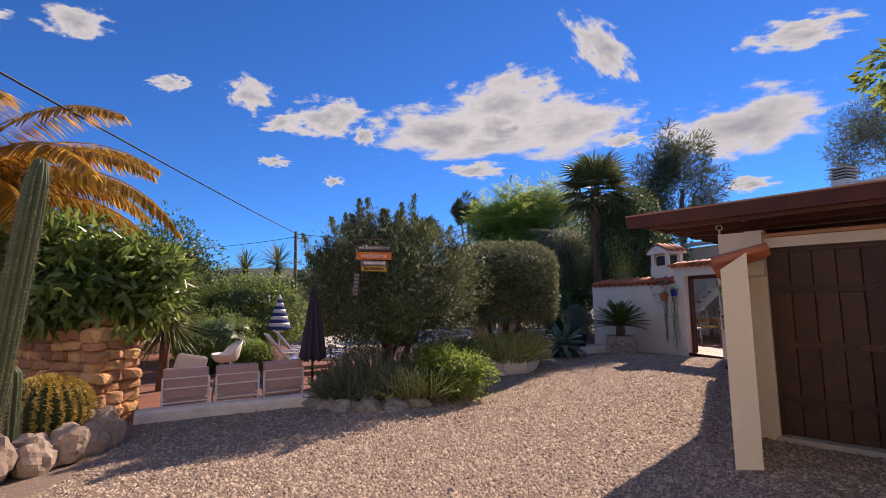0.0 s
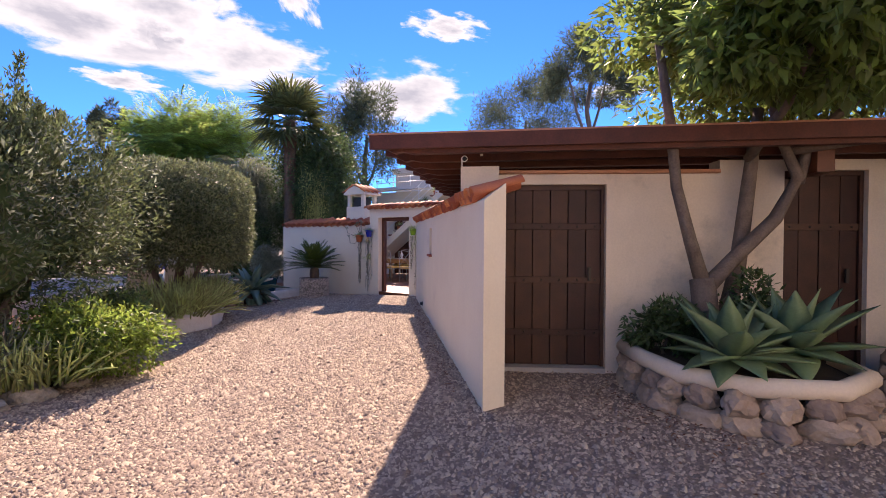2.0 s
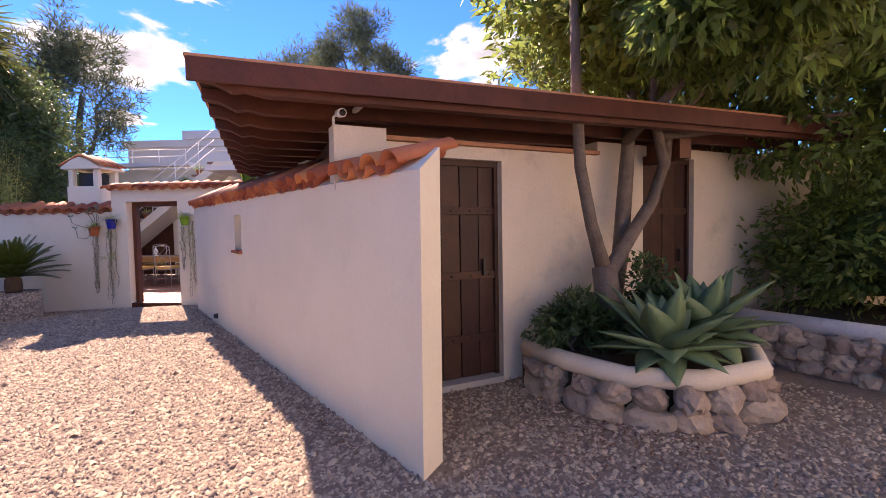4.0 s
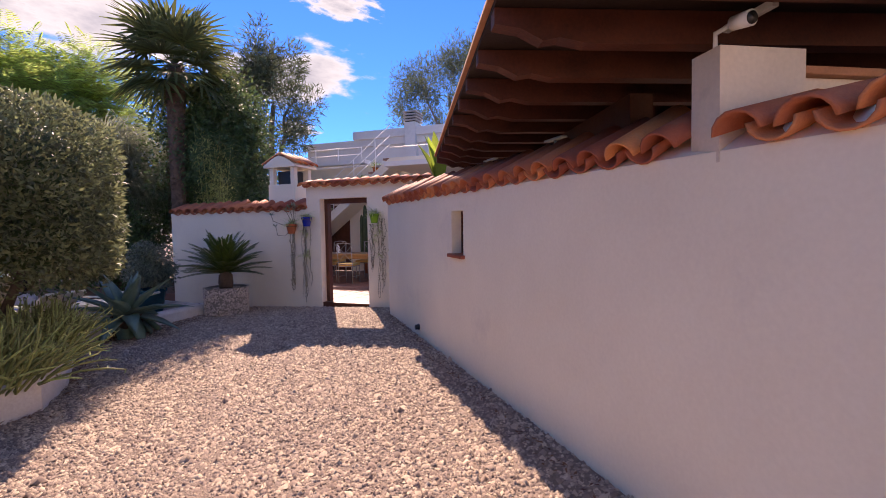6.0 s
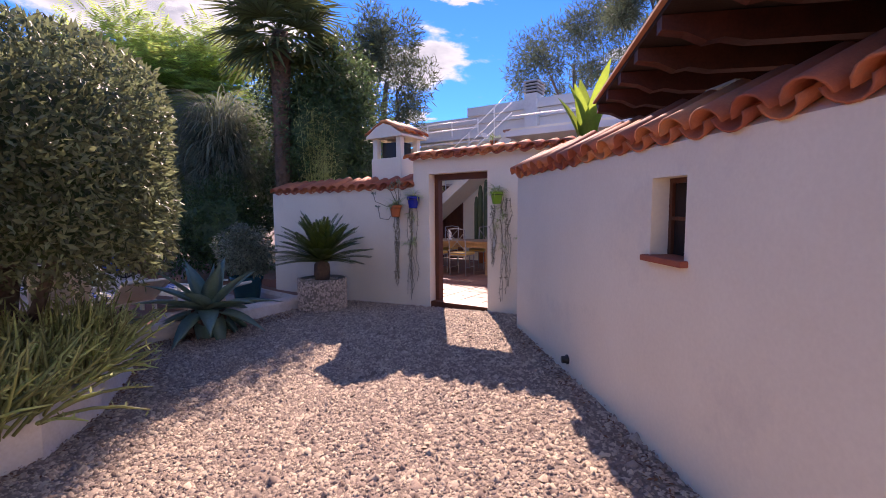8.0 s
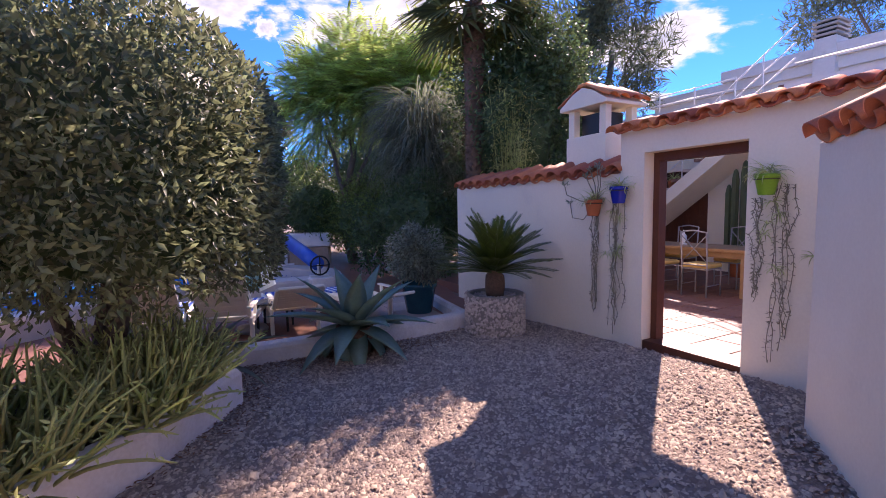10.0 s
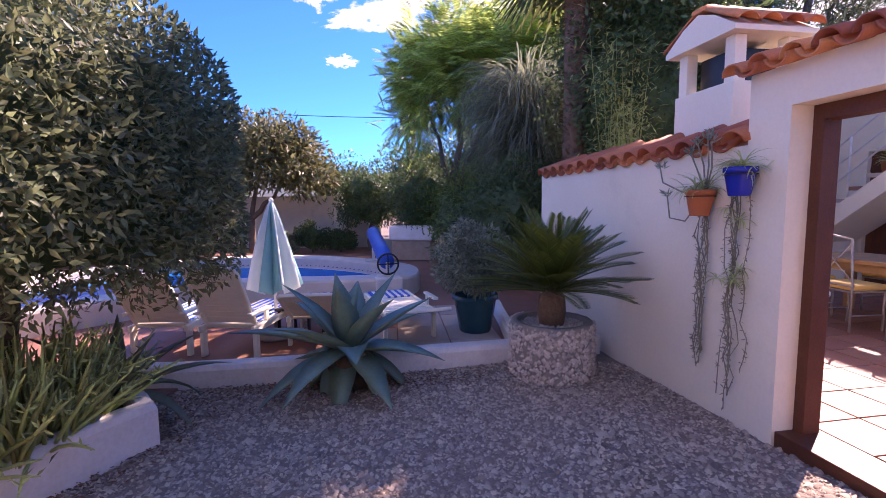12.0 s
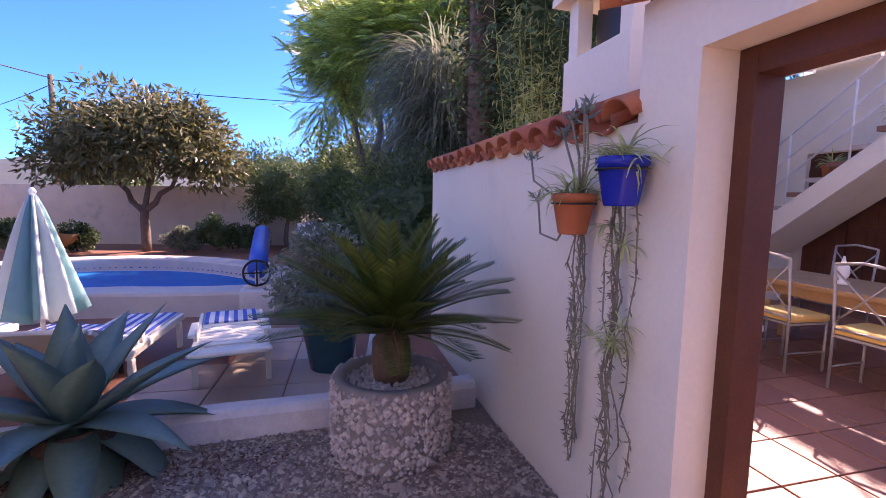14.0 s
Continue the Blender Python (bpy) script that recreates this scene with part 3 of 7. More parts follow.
def drain_stub():
    t = thing("drain_pipe", (0, 0, 0), "short black drain pipe stub at the foot of the wall", "pipe")
    t.matrix_world = MW @ pose(5.36, 0.0, 0.05)
    tubes("pipe", [([(0, -0.05, 0.03), (0, 0.05, 0.03)], 0.032)], M_black, t, sides=12)
    tubes("collar", [([(0, 0.0, 0.03), (0, 0.012, 0.03)], 0.042)], M_black, t, sides=12)


drain_stub()

# clay copings of the long wall: a short run before the storehouse wall and a long one after it
tile_row(wall_long, MW, 0.29, 1.02, 0.055, 1.71, 15, step=0.26)
tile_row(wall_long, MW, 1.4, 6.9, 0.055, 1.7, 29, step=0.25)

# ---- gate wall ----
MG = pose(G0.x, G0.y, 0, 0, 0, rz_of(GD))
GS = 3.87            # the gate's opening starts here along the wall
GW, GH = 1.02, 2.0


def gate_wall():
    th = 0.26
    bm = boxes((0, GS - 0.3, 0, th, -0.4, 1.81))
    low = part("wall_low", bm, M_white)
    low.matrix_world = MG
    tagged(low, "white rendered low garden wall with clay tile coping", "wall", kind="structure")
    bm = bmesh.new()
    v = [bm.verts.new(p) for p in ((0, 0, 1.81), (0, th, 1.81), (0, th, 1.95), (GS - 0.3, 0, 1.81), (GS - 0.3, th, 1.81), (GS - 0.3, th, 1.95))]
    for q in ((0, 1, 2), (3, 5, 4), (0, 2, 5, 3), (1, 4, 5, 2)):
        bm.faces.new([v[i] for i in q])
    part("wall_coping", bm, M_mortar, low)
    tile_row(low, MG, 0.1, GS - 0.38, -0.06, 1.78, 22, face=-1, step=0.24)
    d0, d1 = -0.02, 0.3
    outline = [(GS - 0.3, -0.4), (GS, -0.4), (GS, GH), (GS + GW, GH), (GS + GW, -0.4), (GS + 2.2, -0.4), (GS + 2.2, 2.24), (GS - 0.3, 2.24)]
    bm = bmesh.new()
    va, vb = [[bm.verts.new((x, y, z)) for x, z in outline] for y in (d0, d1)]
    bm.faces.new(va)
    bm.faces.new(vb[::-1])
    for k in range(8):
        bm.faces.new((va[k], vb[k], vb[(k + 1) % 8], va[(k + 1) % 8]))
    g = part("wall_gate", bm, M_white)
    g.matrix_world = MG
    tagged(g, "white rendered gate wall with tiled top", "wall", kind="structure")
    tile_row(g, MG, GS - 0.32, GS + 2.15, -0.15, 2.2, 16, face=-1, short=True)
    fr = thing("gate_frame", (0, 0, 0), "dark brown wooden frame of an open garden gate", "gate", kind="structure")
    fr.matrix_world = MG @ pose(GS, 0.13, 0)
    part("post", boxes((0, 0.07, 0, 0.12, 0.0, GH), bevel=0.005), M_gatewood, fr)
    part("post", boxes((GW - 0.07, GW, 0, 0.12, 0.0, GH), bevel=0.005), M_gatewood, fr)
    part("lintel", boxes((0.07, GW - 0.07, 0, 0.12, GH - 0.09, GH), bevel=0.005), M_gatewood, fr)
    part("threshold", boxes((-0.0, GW, -0.13, 0.16, -0.2, 0.02), bevel=0.006), M_gatewood, fr)


gate_wall()


def barbecue_chimney():
    ch = thing("barbecue_chimney", (0, 0, 0), "white rendered barbecue chimney with a small tiled cap", "chimney")
    ch.matrix_world = MG @ pose(2.44, 0.26, 0.03)
    part("chimney_body", boxes((0, 0.66, 0, 0.6, -0.3, 2.32), bevel=0.012), M_white, ch)
    for x in (0.02, 0.54):
        for y in (0.02, 0.48):
            part("pier", boxes((x, x + 0.1, y, y + 0.1, 2.322, 2.66), bevel=0.006), M_white, ch)
    bm = bmesh.new()
    prof = [(-0.06, 2.662), (0.72, 2.662), (0.72, 2.7), (0.5, 2.84), (0.33, 2.9), (0.16, 2.84), (-0.06, 2.7)]
    va = [bm.verts.new((x, -0.06, z)) for x, z in prof]
    vb = [bm.verts.new((x, 0.66, z)) for x, z in prof]
    bm.faces.new(va)
    bm.faces.new(vb[::-1])
    for k in range(len(prof)):
        k2 = (k + 1) % len(prof)
        bm.faces.new((va[k], vb[k], vb[k2], va[k2]))
    part("cap", bm, M_white, ch)
    for side in (0, 1):
        for i in range(4):
            ob = new("roof_tile", TILE_SHORT_UP)
            ob.parent = ch
            ob.matrix_local = pose(-0.09 + 0.84 * side, 0.02 + 0.19 * i, 2.72, 0, 0, 180 * side) @ pose(0, 0, 0, 0, -28, 0) @ Matrix.Diagonal((1.25, 1.05, 0.8, 1))
    # added black box: paints the darkness inside the cap's openings
    part("opening_shade", boxes((0.14, 0.52, 0.14, 0.46, 2.322, 2.6)), M_black, ch)
    part("ridge", boxes((0.26, 0.4, -0.07, 0.67, 2.91, 2.95), bevel=0.012), M_tile, ch)


barbecue_chimney()

# ---- kerbs, planters ----
def kerb(name, pts, w, h, z0, label):
    verts, faces = [], []
    prof = [(-w / 2, -0.15), (-w / 2, h - 0.05), (-w / 2 + 0.025, h - 0.012), (-w / 4, h), (w / 4, h), (w / 2 - 0.025, h - 0.012), (w / 2, h - 0.05), (w / 2, -0.15)]
    fine = []
    for a, b in zip(pts, pts[1:]):
        k = max(1, int((Vector(b) - Vector(a)).length / 0.25))
        fine += [Vector(a).lerp(Vector(b), i / k) for i in range(k)]
    fine.append(Vector(pts[-1]))
    for i, p in enumerate(fine):
        d = (fine[min(i + 1, len(fine) - 1)] - fine[max(i - 1, 0)]).normalized()
        n = Vector((-d.y, d.x))
        wob = noise.noise((p.x * 1.7, p.y * 1.7, 0)) * 0.02
        for o, z in prof:
            q = p + n * (o + wob)
            verts.append((q.x, q.y, z0 + z + (wob * 0.5 if z > 0 else 0)))
    m = len(prof)
    for i in range(len(fine) - 1):
        for k in range(m - 1):
            faces.append((i * m + k, (i + 1) * m + k, (i + 1) * m + k + 1, i * m + k + 1))
    faces += [tuple(range(m)), tuple((len(fine) - 1) * m + k for k in range(m))[::-1]]
    ob = raw(name, verts, faces, M_kerb)
    return tagged(ob, label, "kerb", kind="structure")


kerb("kerb", [(1.0, 12.66), (1.65, 12.81), (2.45, 13.06), (3.53, 13.53), (4.5, 13.93), (5.42, 14.36)], 0.2, 0.2, -0.14, "white painted rounded terrace kerb")
kerb("kerb_strip", [(4.62, 14.1), (4.45, 14.9), (4.25, 16.0)], 0.13, 0.17, -0.13, "white painted kerb of the planting strip")
kerb("kerb_sofa_terrace", [(-4.15, 6.42), (-3.1, 6.97), (-2.02, 7.5)], 0.22, 0.17, -0.15, "white painted terrace kerb beside the gravel")
kerb("planter_wall", [(0.5, 10.25), (0.66, 10.02), (1.2, 10.1), (1.68, 10.32), (1.95, 10.95), (2.2, 11.85), (1.6, 12.3)], 0.17, 0.31, -0.15, "white painted planter wall round the clipped tree")
tagged(prism("planter_soil", [(0.55, 10.25), (0.7, 10.08), (1.2, 10.15), (1.64, 10.36), (1.9, 10.95), (2.14, 11.82), (1.55, 12.25), (0.4, 12.1)], -0.3, 0.08, M_soil), "dark soil in the white planter", "soil", kind="structure")


def rock_mesh(seed, sub=3, square=1.0):
    bm = bmesh.new()
    bmesh.ops.create_icosphere(bm, subdivisions=sub, radius=0.5)
    for v in bm.verts:
        k = noise.noise(v.co * 2.1 + Vector((seed * 3.7, 0, 0))) * 0.35 + noise.noise(v.co * 5 + Vector((0, seed * 2.1, 0))) * 0.2 - max(0.0, noise.noise(v.co * 9 + Vector((seed, 0, 5)))) * 0.16
        if square < 1:
            v.co = Vector([math.copysign(abs(2 * c) ** square * 0.43, c) for c in v.co])
            k *= 0.55
        v.co *= 1 + k
    me = bpy.data.meshes.new("rock")
    bm.to_mesh(me)
    bm.free()
    return me


ROCKS = [rock_mesh(i) for i in range(6)]
for me in ROCKS:
    me.materials.append(M_rock)
ROCKS_WHITE = [me.copy() for me in ROCKS[:3]]
for me in ROCKS_WHITE:
    me.materials.clear()
    me.materials.append(mat("lichened_rock", (0.46, 0.42, 0.36), (0.2, 0.18, 0.15), 0.95, 9, 45, 1.0, obj=0.2, dist=0.03))


def rock(at, size, parent=None, name="rock", pool=None, label="", group=""):
    pool = pool or ROCKS
    ob = new(name, pool[int(rng.integers(len(pool)))])
    ob.matrix_world = pose(*at, rng.uniform(-20, 20), rng.uniform(-20, 20), rng.uniform(0, 360)) @ Matrix.Diagonal((*size, 1))
    if parent:
        ob.parent = parent
    else:
        tagged(ob, label or "rough pale garden rock at the bed's edge", "rock", group)
    return ob


# white-washed rocks round the bed under the sign tree
bed = [(-2.0, 7.5), (-1.75, 7.3), (-1.45, 7.2), (-1.1, 7.15), (-0.75, 7.22), (-0.4, 7.42), (-0.05, 7.75), (0.25, 8.15), (0.45, 8.55), (0.6, 9.0)]
for i, (x, y) in enumerate(bed):
    rock((x, y, -0.14), (rng.uniform(0.4, 0.62), rng.uniform(0.34, 0.45), rng.uniform(0.28, 0.38)), pool=ROCKS_WHITE, label="pale lichened rock edging the planted bed", group="rocks edging the bed")
tagged(prism("bed_soil", [(-1.95, 7.55), (-1.1, 7.3), (-0.4, 7.55), (0.2, 8.25), (0.5, 9.1), (0.3, 9.8), (-1.6, 9.3)], -0.3, 0.02, M_soil), "dark soil of the planted bed", "soil", kind="structure")

# ---- pool ----
POOL = [(2.75, 17.2), (2.3, 18.5), (0.8, 19.5), (-0.9, 19.9), (-2.7, 19.4), (-4.0, 17.8), (-4.4, 15.4), (-3.8, 13.4), (-2.6, 12.7), (-1.5, 13.4), (-0.7, 14.8), (0.1, 16.0), (1.3, 16.32), (2.25, 16.65)]


def smooth_loop(pts, per=6):
    out, n = [], len(pts)
    for i in range(n):
        p0, p1, p2, p3 = (Vector(pts[(i + k) % n]) for k in (-1, 0, 1, 2))
        for k in range(per):
            t = k / per
            out.append(0.5 * ((2 * p1) + (p2 - p0) * t + (2 * p0 - 5 * p1 + 4 * p2 - p3) * t * t + (3 * p1 - p0 - 3 * p2 + p3) * t ** 3))
    return out


def ring(name, loop, prof, material, parent=None, label="", centre=(-0.9, 16.6)):
    c = Vector(centre)
    verts, faces, m, n = [], [], len(prof), len(loop)
    for i, p in enumerate(loop):
        d = (loop[(i + 1) % n] - loop[i - 1]).normalized()
        nn = Vector((d.y, -d.x))
        for o, z in prof:
            q = p + nn * o
            verts.append((q.x, q.y, z))
    for i in range(n):
        j = (i + 1) % n
        for k in range(m - 1):
            faces.append((i * m + k, j * m + k, j * m + k + 1, i * m + k + 1))
    return raw(name, verts, faces, material, parent, label)


def water_material():
    m = bpy.data.materials.new("pool_water")
    m.use_nodes = True
    N, L = m.node_tree.nodes, m.node_tree.links
    p = N["Principled BSDF"]
    geo, n1 = N.new("ShaderNodeNewGeometry"), N.new("ShaderNodeTexNoise")
    n1.inputs["Scale"].default_value, n1.inputs["Detail"].default_value = 3.2, 3
    L.new(geo.outputs["Position"], n1.inputs["Vector"])
    bp = N.new("ShaderNodeBump")
    bp.inputs["Strength"].default_value, bp.inputs["Distance"].default_value = 0.5, 0.05
    L.new(n1.outputs["Fac"], bp.inputs["Height"])
    L.new(bp.outputs[0], p.inputs["Normal"])
    mx = N.new("ShaderNodeMix")
    mx.data_type = "RGBA"
    mx.inputs[6].default_value, mx.inputs[7].default_value = (0.001, 0.11, 0.36, 1), (0.003, 0.2, 0.5, 1)
    L.new(n1.outputs["Fac"], mx.inputs[0])
    L.new(mx.outputs[2], p.inputs["Base Color"])
    p.inputs["Roughness"].default_value, p.inputs["IOR"].default_value = 0.1, 1.05
    p.inputs["Specular IOR Level"].default_value = 0.15
    return m


def pool():
    loop = smooth_loop(POOL)
    ob = thing("swimming_pool", (0, 0, 0), "kidney-shaped swimming pool with raised pale coping", "pool", kind="structure")
    ring("coping", loop, [(0.0, -0.3), (0.0, 0.16), (-0.02, 0.2), (-0.5, 0.2), (-0.52, 0.17), (-0.5, -0.1)], M_rimstone, ob)
    ring("tile_band", loop, [(-0.505, 0.165), (-0.505, -0.07)], mat("pool_band", (0.7, 0.74, 0.78), (0.6, 0.66, 0.72), 0.25, 5, 60, 0), ob, "white mosaic band with a blue pattern")
    # blue squares of the waterline pattern
    v, f = [], []
    n = len(loop)
    for i in range(n):
        d = (loop[(i + 1) % n] - loop[i - 1]).normalized()
        nn = Vector((d.y, -d.x))
        seg = (loop[(i + 1) % n] - loop[i]).length
        for t in (0.1, 0.6):
            q = loop[i].lerp(loop[(i + 1) % n], t) - nn * 0.51
            a, b = q, q + d * seg * 0.3
            k = len(v)
            v += [(a.x, a.y, 0.01), (b.x, b.y, 0.01), (b.x, b.y, 0.12), (a.x, a.y, 0.12)]
            f.append((k, k + 1, k + 2, k + 3))
    raw("tile_pattern", v, f, mat("pool_blue_mosaic", (0.02, 0.07, 0.3), None, 0.25, 5, 60, 0), ob, "dark blue mosaic pattern")
    w = []
    for i, p in enumerate(loop):
        d = (loop[(i + 1) % n] - loop[i - 1]).normalized()
        w.append((p.x - d.y * 0.5, p.y + d.x * 0.5))
    bm = bmesh.new()
    face = bm.faces.new([bm.verts.new((x, y, -0.05)) for x, y in w])
    bmesh.ops.triangulate(bm, faces=[face])
    tagged(part("water", bm, water_material(), ob, "rippled blue pool water"))
    return ob


pool()

# ---- plants ----
def blades(name, runs, material, parent=None, label="", thick=0.22):
    """Fleshy leaves with a closed, lens-shaped section: runs of (points, widths, up)."""
    verts, faces = [], []
    for pts, widths, up in runs:
        n0 = len(verts)
        pts = [Vector(p) for p in pts]
        for i, p in enumerate(pts):
            d = (pts[min(i + 1, len(pts) - 1)] - pts[max(i - 1, 0)]).normalized()
            s = d.cross(Vector(up))
            s = s.normalized() if s.length > 1e-4 else Vector((1, 0, 0))
            u = s.cross(d)
            w = widths[i]
            verts += [p + s * w / 2 + u * w * 0.16, p - u * w * thick * 0.5, p - s * w / 2 + u * w * 0.16, p + u * w * thick * 0.3]
        for i in range(len(pts) - 1):
            a = n0 + 4 * i
            for k in range(4):
                k2 = (k + 1) % 4
                faces.append((a + k, a + k2, a + 4 + k2, a + 4 + k))
        a = n0 + 4 * (len(pts) - 1)
        faces.append((a, a + 1, a + 2, a + 3))
    return raw(name, verts, faces, material, parent, label, smooth=True)


def agave(name, at, radius, count, label, material=None, width=0.13, up0=80, low=5, thing_pot=None, bend=40):
    t = thing(name, at, label, "agave")
    for i in range(count):
        f = i / (count - 1)
        az = i * 2.39996 + rng.normal(0, 0.08)
        ln = radius * (0.75 + 0.35 * math.sin(math.pi * min(1, f * 1.2))) * rng.uniform(0.9, 1.1)
        pts = arc_leaf(az, up0 - (up0 - low) * f ** 0.8 + rng.normal(0, 4), bend * (0.3 + 0.9 * f) * rng.uniform(0.7, 1.3), ln, 7, (0.02 * math.cos(az), 0.02 * math.sin(az), 0.0))
        w = width * rng.uniform(0.9, 1.1)
        ws = [w * k for k in (0.75, 0.85, 1.0, 1.0, 0.85, 0.6, 0.3, 0.03)]
        blades("leaf", [(pts, ws, (0, 0, 1))], material or L_agave, t)
    return t


def tree(name, at, label, category, runs, bark=None):
    t = thing(name, at, label, category)
    tubes("trunk", runs, bark or M_bark, t)
    return t


def wiggly(p0, p1, n=6, amp=0.06):
    a, b = Vector(p0), Vector(p1)
    return [a.lerp(b, i / n) + (Vector(rng.normal(0, amp, 3)) if 0 < i < n else Vector()) for i in range(n + 1)]


def taper(r0, r1, n=7):
    return [r0 + (r1 - r0) * i / (n - 1) for i in range(n)]


# added blob whose dark colour stands in for the shade deep in a crown
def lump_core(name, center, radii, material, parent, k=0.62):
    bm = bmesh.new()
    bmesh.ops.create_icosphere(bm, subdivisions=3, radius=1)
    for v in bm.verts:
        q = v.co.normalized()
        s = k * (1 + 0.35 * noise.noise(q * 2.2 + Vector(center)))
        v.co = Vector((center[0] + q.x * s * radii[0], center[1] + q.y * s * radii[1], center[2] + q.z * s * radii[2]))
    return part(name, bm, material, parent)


# clipped tree in the white planter
def clipped_tree():
    c, h = np.array([1.43, 11.62, 1.72]), np.array([1.2, 1.46, 1.04])
    t = tree("clipped_tree", (1.35, 11.6, 0.05), "clipped olive-green evergreen tree shaped like a rounded block", "tree",
             [([(0, 0, 0), (0.05, -0.02, 0.35), (0.1, 0.03, 0.75), (0.2, 0, 1.3)], [0.11, 0.09, 0.08, 0.05]), ([(0, 0.02, 0.1), (-0.25, 0.1, 0.5), (-0.45, 0.1, 1.2)], [0.08, 0.065, 0.04]),
              ([(0.03, 0, 0.2), (0.3, -0.25, 0.6), (0.5, -0.4, 1.2)], [0.06, 0.05, 0.03])])
    n = 62000
    d = sphere_dirs(n)
    ea, eb = 3.0, 4.5
    rad = ((np.abs(d[:, 0]) ** ea + np.abs(d[:, 1]) ** ea) ** (eb / ea) + np.abs(d[:, 2]) ** eb) ** (-1 / eb)
    dep = rng.random(n) ** 2.2 * 0.3
    bumps = np.array([noise.noise(Vector(q) * 3.1) for q in d]) * 0.05 + np.array([noise.noise(Vector(q) * 8) for q in d]) * 0.035
    p = c + d * (rad * (1 + bumps - dep))[:, None] * h
    # ragged underside
    low = 0.98 + bumps * 3
    ok = (p[:, 2] > low) | ((p[:, 2] > low - 0.15) & (rng.random(n) < 0.3))
    p, d2 = p[ok], d[ok]
    o = unit(d2 / h)
    way = unit(o * 0.9 + rng.normal(size=p.shape) * 0.8)
    up = o + rng.normal(size=p.shape) * 0.6
    s = 0.6 + 0.8 * rng.random(len(p))
    leaves("crown", p - np.array([1.35, 11.6, 0.05]), way, up, 0.062 * s, 0.024 * s, L_hedge, t)
    # dark core filling the block, in place of the shade between its leaves
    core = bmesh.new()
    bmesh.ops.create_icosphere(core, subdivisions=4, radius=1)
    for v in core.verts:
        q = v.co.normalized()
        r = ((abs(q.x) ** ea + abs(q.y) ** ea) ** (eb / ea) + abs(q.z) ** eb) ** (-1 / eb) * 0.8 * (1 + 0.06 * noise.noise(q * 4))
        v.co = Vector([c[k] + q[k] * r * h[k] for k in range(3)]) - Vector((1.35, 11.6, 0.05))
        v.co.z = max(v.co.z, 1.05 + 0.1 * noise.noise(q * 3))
    part("shade_core", core, L_dark, t)
    return t


clipped_tree()


# dense tree with the welcome boards
def sign_tree():
    o = Vector((-1.0, 8.75, 0.0))
    t = tree("juniper_tree", o, "dense dark green juniper-like tree with feathery tips", "tree",
             [(wiggly((0, 0, 0), (0.1, 0, 1.8), 5, 0.04), taper(0.12, 0.05, 6)), (wiggly((0.1, 0.1, 0), (-0.8, 0.2, 1.9), 5, 0.04), taper(0.07, 0.03, 6)), (wiggly((0, -0.1, 0), (0.9, -0.1, 1.8), 5, 0.04), taper(0.07, 0.03, 6))])
    crown("crown", (0, 0, 1.6), (1.66, 1.4, 1.36), 60, 8000, 0.08, 0.02, L_olive, t, low=-0.6, spread=0.36, droop=-0.4, label="pale feathery outer tips", shell=0.85)
    crown("crown", (0, 0, 1.6), (1.6, 1.35, 1.3), 60, 56000, 0.075, 0.022, L_juniper, t, low=-0.75, spread=0.36, droop=-0.3)
    # upright plumes of the outline
    pts, ways = [], []
    for i in range(70):
        a, k = rng.uniform(0, 6.28), rng.uniform(0.1, 1.0)
        base = np.array([1.45 * k * math.cos(a), 1.2 * k * math.sin(a), 2.0 + 0.75 * math.sqrt(max(0, 1 - k * k)) + rng.uniform(-0.5, 0.1)])
        tip = base + np.array([0.25 * k * math.cos(a), 0.25 * k * math.sin(a), rng.uniform(0.2, 0.62)])
        m = 230
        f = rng.random(m) ** 0.8
        q = base + (tip - base) * f[:, None] + rng.normal(size=(m, 3)) * 0.075 * (1.15 - f[:, None])
        pts.append(q)
        ways.append(unit(np.array([0, 0, 1.0]) + rng.normal(size=(m, 3)) * 0.55))
    p, w = np.concatenate(pts), np.concatenate(ways)
    leaves("plume", p, w, rng.normal(size=p.shape), 0.07, 0.02, L_juniper, t)
    lump_core("shade_core", (0, 0, 1.55), (1.55, 1.3, 1.3), L_dark, t, 0.66)
    return t


sign_tree()


def leafy_tree(name, at, label, center, radii, lumps, n, size, material, trunk, category="tree", low=-0.6, spread=0.38, core=0.5, droop=0.25, aspect=0.42, bark=None, shell=0.55, flat=None):
    t = tree(name, at, label, category, trunk, bark)
    crown("crown", center, radii, lumps, n, size, size * aspect, material, t, low=low, spread=spread, droop=droop, shell=shell, flat=at[1] > 15.5 if flat is None else flat)
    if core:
        lump_core("shade_core", center, radii, L_dark, t, core)
    return t


